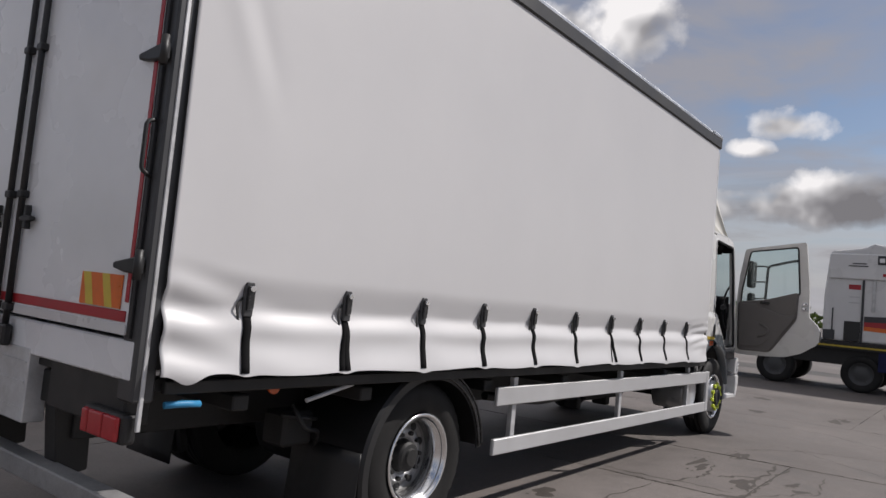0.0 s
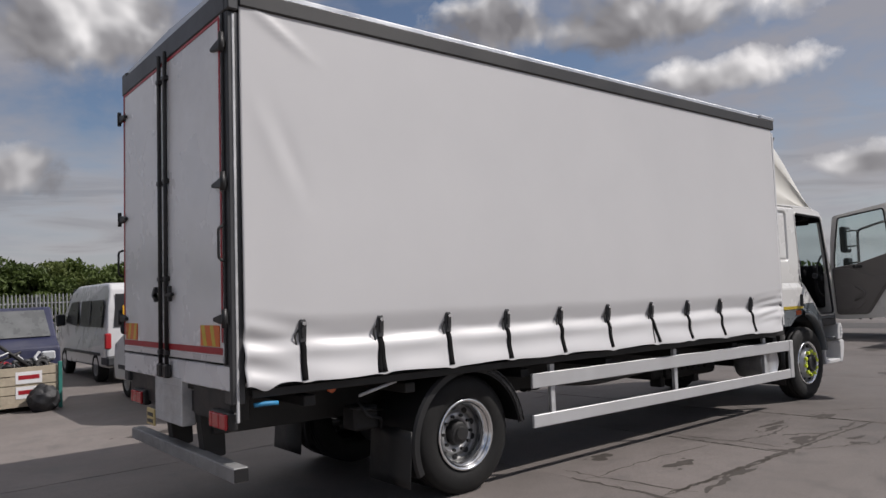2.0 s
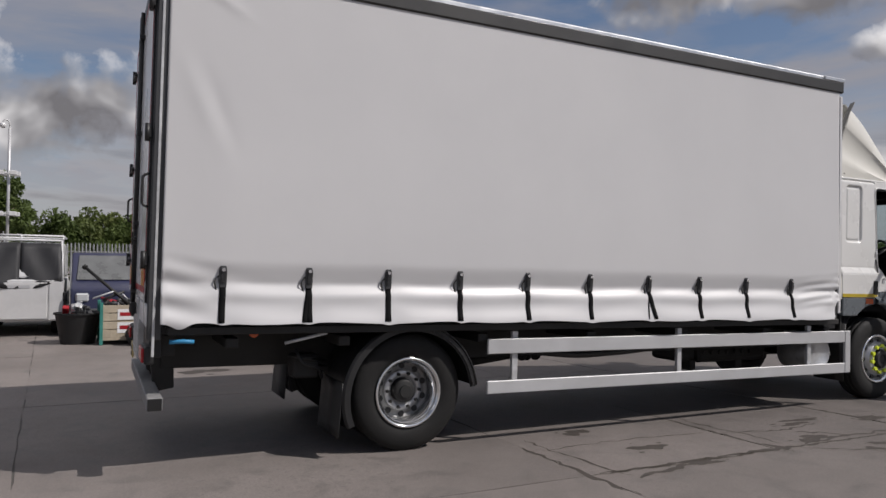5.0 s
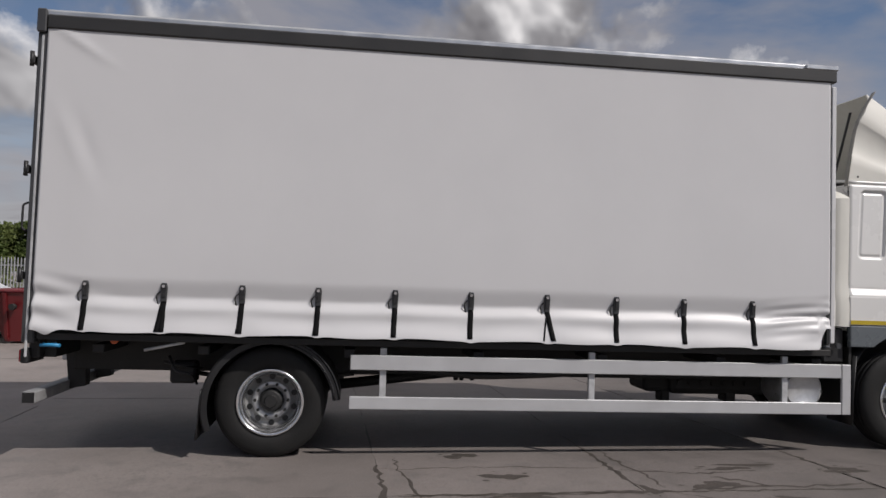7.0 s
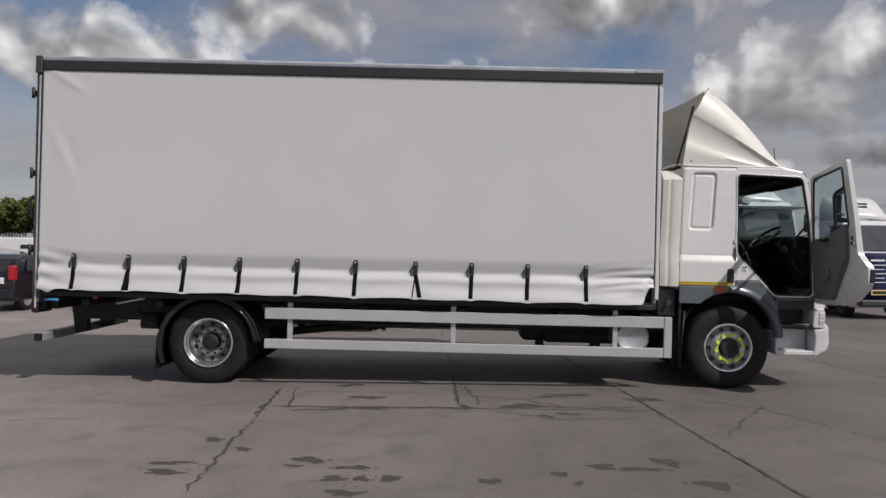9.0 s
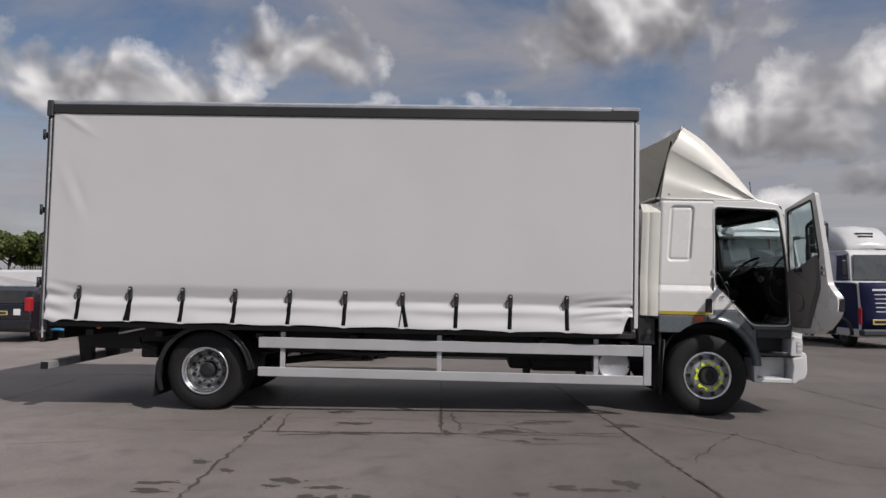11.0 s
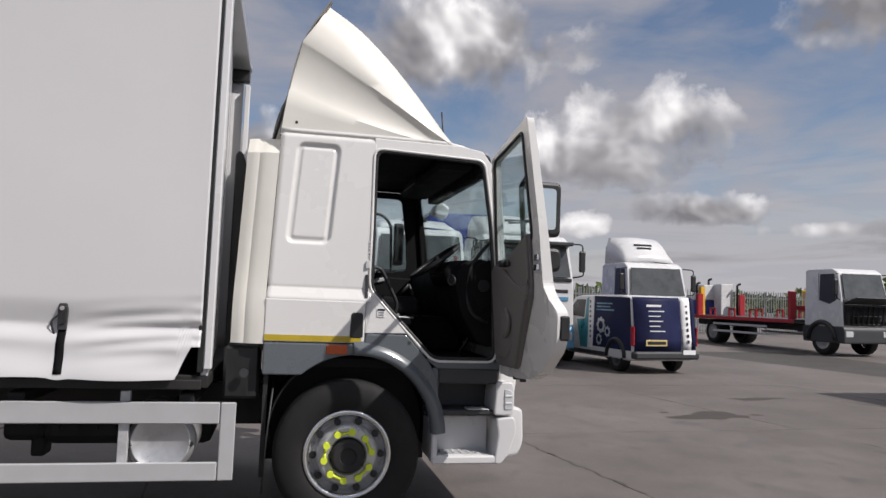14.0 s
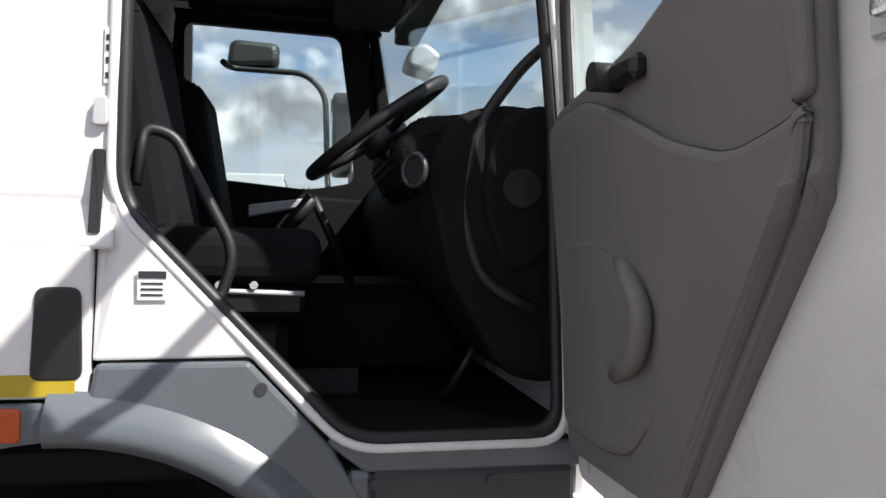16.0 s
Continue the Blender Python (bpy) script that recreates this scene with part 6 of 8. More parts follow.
    tube(bm, [c + 0.222 * (math.cos(t) * u + math.sin(t) * w) for t in [2 * math.pi * k / 40 for k in range(40)]], 0.017, 10, True)
    wheel = part("steering_wheel", bm, BLACK, truck, "black steering wheel", tilt=True)
    for a in (20, 160, 270):
        bm = bmesh.new()
        d = math.cos(radians(a)) * u + math.sin(radians(a)) * w
        tube(bm, [c - axis * 0.03, c + d * 0.12 - axis * 0.02, c + d * 0.215], 0.014, 8)
        part("spoke", bm, BLACK, wheel, "", tilt=True)
    bm = bmesh.new()
    tube(bm, [c - axis * 0.01, c - axis * 0.06], 0.07, 16)
    tube(bm, [c - axis * 0.05, c - axis * 0.45], 0.045, 10)
    part("column", bm, BLACK, wheel, "", tilt=True)
    bm = bmesh.new()
    tube(bm, [c - axis * 0.08, c - axis * 0.08 + Vector((0.17, -0.03, -0.03)), c - axis * 0.08 + Vector((0.21, -0.035, -0.03))], 0.010, 6)
    part("column_stalk", bm, BLACK, wheel, "", tilt=True)
    # grab rails, gear lever, pedal
    bm = bmesh.new()
    tube(bm, arc_pts([(-0.31, 6.49, 1.74), (-0.34, 6.50, 1.865), (-0.35, 6.56, 1.85), (-0.35, 6.69, 1.60), (-0.35, 6.66, 1.50), (-0.31, 6.63, 1.47)], 0.05), 0.013, 8)
    part("grab_rail", bm, BLACK, truck, "black bent grab rail in the door opening", tilt=True)
    bm = bmesh.new()
    tube(bm, arc_pts([(-0.31, 7.41, 2.12), (-0.33, 7.33, 2.05), (-0.34, 7.22, 1.90), (-0.345, 7.19, 1.70), (-0.33, 7.24, 1.54), (-0.31, 7.36, 1.48)], 0.10), 0.014, 8)
    part("grab_rail", bm, BLACK, truck, "black bent grab rail by the windscreen pillar", tilt=True)
    bm = bmesh.new()
    tube(bm, [(-0.98, 6.98, 1.50), (-0.95, 6.90, 1.68), (-0.93, 6.86, 1.76)], 0.014, 8)
    tube(bm, [(-0.955, 6.78, 1.66), (-0.93, 6.86, 1.76)], 0.022, 8)
    part("gear_lever", bm, BLACK, truck, tilt=True)
    bm = bmesh.new()
    tube(bm, [(-0.55, 7.20, 1.23), (-0.55, 7.30, 1.40)], 0.012, 6)
    part("pedal", bm, BLACK, truck, tilt=True)
    p("sun_visor", (-1.15, -0.42, 7.24, 7.26, 2.57, 2.66), DARKTRIM, "", 0.008)


cab_interior()


# ---- yard surface: slabs, joints, stains ----
def ragged(a, b, rng, step=0.35, amp=0.012):
    """Points from a to b along a worn slab edge."""
    a, b = Vector(a), Vector(b)
    n = max(2, int((b - a).length / step))
    side = Vector((-(b - a).y, (b - a).x)).normalized()
    return [a + (b - a) * (i / n) + side * (rng.uniform(-amp, amp) if i else 0.0) for i in range(n)]


def slabs():
    """Concrete bays with worn edges; the seams run a little askew to the truck."""
    rng = random.Random(4)
    seams = [(-15.1, 0.05), (-11.0, 0.05), (-7.0, 0.05), (-2.95, 0.05), (0.96, 0.047), (3.02, 0.035), (5.00, 0.095), (9.0, 0.155), (13.0, 0.155), (17.0, 0.155), (21.0, 0.155)]
    xs = [-17.0, -12.5, -8.0, -3.4, 1.12, 5.6, 10.0, 14.5]
    g = 0.0045

    def bay(x0, x1, low, high):
        def at(x, seam, s):
            return (x, seam[0] + seam[1] * x + s * g)
        ring = []
        x0, x1 = x0 + g, x1 - g
        for a, b in ((at(x0, low, 1), at(x1, low, 1)), (at(x1, low, 1), at(x1, high, -1)), (at(x1, high, -1), at(x0, high, -1)), (at(x0, high, -1), at(x0, low, 1))):
            ring += ragged(a, b, rng)
        bm = bmesh.new()
        dz = rng.uniform(-0.003, 0.0)
        top = [bm.verts.new((p.x, p.y, dz)) for p in ring]
        foot = [bm.verts.new((p.x, p.y, -0.022)) for p in ring]
        bm.faces.new(top)
        for k in range(len(top)):
            bm.faces.new((top[k], foot[k], foot[(k + 1) % len(top)], top[(k + 1) % len(top)]))
        bmesh.ops.recalc_face_normals(bm, faces=bm.faces[:])
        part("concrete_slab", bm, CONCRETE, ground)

    for j in range(len(seams) - 1):
        cols = [-17.0, -12.5, -8.0, -3.4, 5.6, 10.0, 14.5] if j == 6 else xs
        for i in range(len(cols) - 1):
            if j == 5 and cols[i] >= 1.0:
                continue
            bay(cols[i], cols[i + 1], seams[j], seams[6 if j == 4 and cols[i] >= 1.0 else j + 1])


def joint_bed():
    bm = bmesh.new()
    hull(bm, [(-17.0, -15.1, -0.010), (14.5, -15.1, -0.010), (14.5, 23.0, -0.010), (-17.0, 23.0, -0.010)], [(0, 1, 2, 3)])
    tagged(part("joint_bed", bm, JOINT), "dark dirt-filled slab joints", "ground", kind="structure")


joint_bed()


def stain(x, y, sx, sy, seed):
    rng = random.Random(seed)
    bm = bmesh.new()
    n = 26
    ph = [rng.uniform(0, 6.28) for _ in range(4)]
    pts = []
    for k in range(n):
        t = 2 * math.pi * k / n
        r = 1 + 0.28 * math.sin(2 * t + ph[0]) + 0.20 * math.sin(3 * t + ph[1]) + 0.14 * math.sin(5 * t + ph[2]) + rng.uniform(-0.14, 0.14)
        pts.append((x + sx * r * math.cos(t), y + sy * r * math.sin(t), 0.0015))
    vs = [bm.verts.new(p) for p in pts]
    bm.faces.new(vs)
    for _ in range(rng.randint(2, 5)):
        a, d, r = rng.uniform(0, 6.28), rng.uniform(1.3, 2.0), rng.uniform(0.08, 0.2)
        c = (x + sx * d * math.cos(a), y + sy * d * math.sin(a))
        bm.faces.new([bm.verts.new((c[0] + sx * r * math.cos(2 * math.pi * k / 9) * rng.uniform(0.7, 1.3), c[1] + sy * r * math.sin(2 * math.pi * k / 9) * rng.uniform(0.7, 1.3), 0.0015)) for k in range(9)])
    bmesh.ops.recalc_face_normals(bm, faces=bm.faces[:])
    ob = part("stain", bm, STAIN, None)
    tagged(ob, "dark irregular oil stain on the concrete", "stain", "oil stains", "structure")
    ob.visible_shadow = False


NEAR_STAINS = [(2.49, 0.91, 0.06, 0.09), (3.18, 0.79, 0.05, 0.15), (3.41, 0.83, 0.06, 0.16), (2.77, 1.24, 0.06, 0.06), (3.05, 1.83, 0.08, 0.12), (3.22, 1.75, 0.04, 0.06), (3.24, 2.21, 0.06, 0.11), (3.51, 2.1, 0.05, 0.11),
               (3.51, 2.3, 0.05, 0.07), (3.49, 2.51, 0.06, 0.09), (3.82, 2.22, 0.07, 0.1), (0.63, 2.03, 0.09, 0.16), (0.96, 3.73, 0.09, 0.2), (1.45, 3.91, 0.06, 0.08), (3.14, 4.12, 0.06, 0.12), (3.0, 4.66, 0.11, 0.09)]
MORE_STAINS = [(3.19, 4.39, 0.05, 0.13), (3.34, 3.76, 0.04, 0.08), (3.53, 3.23, 0.07, 0.07), (3.55, 4.83, 0.11, 0.1), (3.54, 3.87, 0.04, 0.03), (1.08, 3.12, 0.10, 0.06), (0.46, 4.11, 0.05, 0.19), (0.55, 5.2, 0.08, 0.16), (1.34, 4.15, 0.05, 0.11),
               (0.35, 4.34, 0.05, 0.22), (-0.1, 1.75, 0.1, 0.14), (1.2, 2.1, 0.05, 0.16), (0.62, 5.05, 0.05, 0.10), (-4.5, 11.9, 0.35, 0.5), (-6.1, 13.8, 0.16, 0.45), (-0.35, 9.6, 0.12, 0.2), (-0.8, 11.8, 0.14, 0.2), (0.8, 9.85, 0.10, 0.24), (0.9, 10.2, 0.07, 0.2), (-5.4, -1.0, 0.2, 0.3), (-2.2, 14.0, 0.3, 0.6)]
for k, (x, y, sx, sy) in enumerate(NEAR_STAINS + MORE_STAINS):
    stain(x, y, sx, sy, 100 + k)


def crack(pts, wide, seed):
    """A thin ragged crack or line of seeped dirt in the concrete."""
    rng = random.Random(seed)
    line = []
    for a, b in zip(pts, pts[1:]):
        line += ragged(a, b, rng, 0.07, 0.03)
    bm = bmesh.new()
    rows = []
    for k, p in enumerate(line):
        w = wide * rng.uniform(0.3, 1.3) * min(1.0, 0.3 + k * 0.2, 0.3 + (len(line) - 1 - k) * 0.2)
        q = line[min(k + 1, len(line) - 1)] - line[max(k - 1, 0)]
        s = Vector((-q.y, q.x)).normalized() * w
        rows.append([(p.x - s.x, p.y - s.y, 0.0012), (p.x + s.x, p.y + s.y, 0.0012)])
    loft(bm, rows)
    ob = part("crack", bm, STAIN, None)
    tagged(ob, "thin ragged crack in the concrete", "crack", "concrete cracks", "structure")
    ob.visible_shadow = False


for k, (pts, wide) in enumerate([(((1.12, 1.05), (1.14, 2.0), (1.13, 3.05)), 0.010), (((1.14, 3.1), (1.12, 4.2), (1.13, 5.1)), 0.008), (((0.45, 3.1), (0.62, 3.7), (0.5, 4.4)), 0.012), (((1.15, 3.3), (1.6, 4.0), (1.5, 4.9)), 0.007),
                                 (((0.3, 5.4), (1.0, 6.3), (2.2, 6.8), (3.0, 8.2)), 0.009), (((0.8, 6.4), (1.6, 5.8), (2.3, 5.4)), 0.007), (((-0.3, 8.0), (0.9, 8.2), (1.9, 7.6)), 0.008), (((2.2, 9.6), (2.6, 10.6), (3.6, 11.2)), 0.010),
                                 (((0.6, 10.2), (1.4, 11.3), (1.2, 12.4)), 0.010), (((0.35, 0.9), (0.3, 2.2), (0.42, 3.0)), 0.006), (((2.3, -2.9), (2.0, -1.6), (1.7, -0.4)), 0.005), (((0.2, 0.97), (1.0, 1.0), (1.72, 1.04)), 0.020), (((1.12, 1.1), (1.12, 1.9), (1.11, 2.4)), 0.018), (((-0.4, 4.97), (1.2, 5.11), (2.6, 5.25), (4.2, 5.40)), 0.013), (((-0.5, 3.0), (1.1, 3.06)), 0.015), (((1.7, 1.04), (3.9, 1.14)), 0.010), (((-3.0, 8.54), (0.0, 9.0), (2.6, 9.4)), 0.010),
                                 (((1.33, 1.32), (1.15, 2.07), (1.12, 2.61), (1.13, 3.02), (1.10, 3.45)), 0.022), (((1.10, 3.45), (1.02, 4.03), (1.04, 4.37), (0.98, 5.1)), 0.018), (((-0.2, 3.16), (0.32, 3.17), (0.64, 3.27), (0.92, 3.24), (1.06, 3.35)), 0.013),
                                 (((0.72, 3.8), (0.87, 4.05), (1.05, 4.22)), 0.022), (((-0.05, 1.14), (0.38, 1.13), (0.85, 1.22), (1.33, 1.32)), 0.010), (((-5.8, 15.2), (-4.9, 15.5), (-3.6, 15.7)), 0.03), (((-2.1, 12.4), (-1.4, 12.45), (-0.4, 12.3)), 0.025)]):
    crack(pts, wide * 1.5, 500 + k)


# ---- other vehicles ----
def stand(x, y, deg):
    """The pose of a vehicle whose tail stands at x, y; 0 degrees looks along +y."""
    return pose(x, y, 0, 0, 0, deg)


def road_wheel(parent, x, y, r, wide, rim_mat=DISCSTEEL):
    """A wheel under a vehicle: rim as the part, tyre and cap under it."""
    s = 1 if x > 0 else -1
    at = Matrix.Translation((x, y, r)) @ Matrix.Rotation(0 if s > 0 else math.pi, 4, "Z")
    bm = bmesh.new()
    rr = r * 0.6
    lathe(bm, [(rr, 0.0), (rr - 0.02, 0.0), (rr * 0.88, -0.03), (rr * 0.55, -0.012), (rr * 0.30, 0.0), (0.001, 0.004)], 28)
    for k in range(6):
        t = 2 * math.pi * k / 6
        disc(bm, (-0.02, rr * 0.72 * math.cos(t), rr * 0.72 * math.sin(t)), rr * 0.10, 0.006, "x", 8)
    w = part("wheel", bm, rim_mat, parent, at=at)
    bm = bmesh.new()
    lathe(bm, [(rr, -wide * 0.05), (rr + 0.02, 0.004), (r * 0.86, 0.010), (r * 0.965, -0.012), (r, -0.04), (r, -wide + 0.03), (r * 0.96, -wide), (rr, -wide)], 36, closed=True)
    part("tyre", bm, RUBBER, w, at=at)
    return w


def lamp_part(parent, name, dims, mat, bevel=0.015):
    return boxpart(name, dims, mat, parent, "", bevel)


def body_from_profile(profile, half, lean=0.12, waist=1.0, top=2.0, bevel=0.05, nose=0.0, front_y=0.0):
    """A car or van body: a side outline (y, z) drawn across, leaning in above the waist."""
    bm = bmesh.new()

    def lay(p, s):
        k = max(0.0, (p[1] - waist) / (top - waist))
        w = half * (1 - lean * k * k)
        return (p[0], p[1], w if s > 0 else -w)

    prism(bm, profile, -1, 1, 0, bevel, 3, lay)
    return bm


def side_pane(parent, outline, half, lean, waist, top, mat, name="side_window", both=True):
    for s in ((1, -1) if both else (1,)):
        bm = bmesh.new()

        def lay(p, d, s=s):
            k = max(0.0, (p[1] - waist) / (top - waist))
            w = half * (1 - lean * k * k)
            return (p[0], p[1], s * (w + 0.004 + d))

        prism(bm, outline, -0.008, 0.0, 0, 0, 1, lay)
        part(name, bm, mat, parent)


def cross_pane(parent, pts, mat, name, thick=0.012):
    """A pane across the vehicle from four corners."""
    bm = bmesh.new()
    hull(bm, pts, [(0, 1, 2, 3)])
    bmesh.ops.solidify(bm, geom=bm.faces[:], thickness=thick)
    bmesh.ops.recalc_face_normals(bm, faces=bm.faces[:])
    return part(name, bm, mat, parent)


def panel_van():
    """Small panel van with a dark blue and teal printed wrap, tail to the yard."""
    v = thing("panel_van", "small panel van with a dark blue and teal printed wrap", "van", stand(-9.91, 14.25, 95))
    H, hw, lean = 1.74, 0.81, 0.0
    prof = [(0.03, 0.40), (0.0, 0.75), (0.05, 1.15), (0.10, 1.62), (0.17, H - 0.04), (0.5, H), (2.4, H - 0.01), (2.75, H - 0.06), (3.35, 1.26), (3.55, 1.14), (4.22, 0.94), (4.33, 0.70), (4.32, 0.35), (4.2, 0.26), (0.12, 0.28)]
    part("body", body_from_profile(prof, hw, lean, 0.95, H), CLEANWHITE, v, "white van body")
    side_pane(v, [(0.10, 0.50), (0.09, 1.0), (0.16, 1.68), (1.72, 1.71), (1.80, 0.50)], hw, lean, 0.95, H, NAVY, "wrap_panel")
    side_pane(v, [(1.84, 0.45), (1.76, 1.71), (1.96, 1.71), (2.06, 0.45)], hw, lean, 0.95, H, INKWHITE, "white_stripe")
    side_pane(v, [(2.09, 0.45), (1.99, 1.68), (2.10, 1.66), (2.20, 1.15), (2.62, 1.12), (2.42, 0.45)], hw, lean, 0.95, H, TEAL, "wrap_band")
    for k in range(8):
        side_pane(v, [(1.90, 1.54 - 0.12 * k), (1.89, 1.60 - 0.12 * k), (1.95, 1.60 - 0.12 * k), (1.96, 1.54 - 0.12 * k)], hw + 0.003, lean, 0.95, H, PILLAR, "lettering_bar")
    for k, w in enumerate((0.72, 0.62, 0.80)):
        side_pane(v, [(1.62, 1.52 - 0.075 * k), (1.62, 1.55 - 0.075 * k), (1.62 - w, 1.55 - 0.075 * k), (1.62 - w, 1.52 - 0.075 * k)], hw + 0.003, lean, 0.95, H, SKYBLUE, "lettering_bar")
    # printed cog wheels on the side
    for cy, cz, cr in ((1.42, 1.02, 0.20), (1.12, 0.88, 0.13), (1.50, 0.68, 0.14)):
        teeth = []
        for k in range(32):
            rr = cr * (1.0 if k % 4 < 2 else 0.84)
            teeth.append((cy + rr * math.cos(2 * math.pi * k / 32), cz + rr * math.sin(2 * math.pi * k / 32)))
        side_pane(v, teeth, hw + 0.003, lean, 0.95, H, RIMSTEEL, "printed_cog")
        side_pane(v, [(cy + 0.5 * cr * math.cos(2 * math.pi * k / 16), cz + 0.5 * cr * math.sin(2 * math.pi * k / 16)) for k in range(16)], hw + 0.006, lean, 0.95, H, NAVY, "cog_centre")
    side_pane(v, [(2.24, 1.18), (2.15, 1.62), (2.62, 1.62), (3.16, 1.22)], hw, lean, 0.95, H, TINTED)
    # the tail: blue doors, white stripe with writing bars, lamps, plate, bumper
    for name, x0, x1, mt in (("tail_door_wrap", -0.79, 0.41, NAVY), ("white_stripe", 0.43, 0.67, INKWHITE), ("tail_edge_wrap", 0.68, 0.79, NAVY)):
        bm = bmesh.new()
        loft(bm, [[(x * (1 - lean * max(0.0, (z - 0.95) / 0.85) ** 2), y - 0.014, z) for x in (x0, (x0 + x1) / 2, x1)] for z, y in ((0.50, 0.015), (0.75, -0.003), (0.95, 0.020), (1.15, 0.045), (1.4, 0.072), (1.62, 0.096), (1.70, 0.135))])
        bmesh.ops.solidify(bm, geom=bm.faces[:], thickness=0.006)
        bmesh.ops.recalc_face_normals(bm, faces=bm.faces[:])
        part(name, bm, mt, v)
    for k, (w0, w1) in enumerate([(-0.45, -0.02), (-0.40, 0.05), (-0.40, -0.05), (-0.40, 0.0), (-0.40, -0.08), (-0.40, 0.04)]):
        z = 1.50 - 0.11 * k
        y = -0.030 + max(0.0, z - 0.75) * 0.138
        bm = bmesh.new()
        box(bm, w0, w1 - 0.05, y - 0.006, y, z - (0.035 if k == 0 else 0.010), z + (0.035 if k == 0 else 0.010))
        part("lettering_bar", bm, INKWHITE, v)
    for k in range(7):
        z = 1.50 - 0.13 * k
        y = -0.030 + max(0.0, z - 0.75) * 0.138
        bm = bmesh.new()
        box(bm, 0.555, 0.605, y - 0.006, y, z - 0.035, z + 0.035)
        part("lettering_bar", bm, INK, v)
    plate = boxpart("number_plate", (-0.52, 0.02, -0.045, -0.028, 0.62, 0.76), PLATE, v, "yellow number plate", 0.004)
    boxpart("plate_mark", (-0.48, -0.02, -0.050, -0.0455, 0.655, 0.725), PLATEBAR, plate, "", 0)
    boxpart("bumper", (-0.83, 0.83, -0.12, 0.10, 0.33, 0.50), DARKGREY, v, "dark grey rear bumper", 0.04)
    for s in (-1, 1):
        lamp_part(v, "tail_lamp", (min(s * 0.80, s * 0.815), max(s * 0.80, s * 0.815), -0.02, 0.12, 0.62, 1.05), REDLENS, 0.02)
        for y in (0.75, 3.42):
            road_wheel(v, s * 0.80, y, 0.315, 0.20, DARKGREY)
            bm = bmesh.new()
            tube(bm, [(s * 0.80, y + 0.39 * math.cos(t), 0.33 + 0.39 * math.sin(t)) for t in [math.pi * k / 14 for k in range(15)]], 0.065, 8)
            part("arch_trim", bm, BLACK, v)
        bm = bmesh.new()
        box(bm, min(s * 0.79, s * 1.02), max(s * 0.79, s * 1.02), 3.0, 3.12, 1.08, 1.28, 0.04, 2)
        part("door_mirror", bm, BLACK, v)
        boxpart("sill_strip", (min(s * 0.79, s * 0.82), max(s * 0.79, s * 0.82), 1.15, 3.0, 0.30, 0.40), DARKGREY, v, "", 0.01)
    cross_pane(v, [(-0.72, 2.80, 1.72), (0.72, 2.80, 1.72), (0.80, 3.36, 1.27), (-0.80, 3.36, 1.27)], WINDSCREEN, "windscreen")

    boxpart("bumper_sticker", (0.38, 0.70, -0.126, -0.121, 0.44, 0.54), INKWHITE, v, "white sticker", 0)
    boxpart("tail_door_gap", (0.435, 0.445, -0.02, -0.012, 0.52, 1.0), INK, v, "", 0)

panel_van()


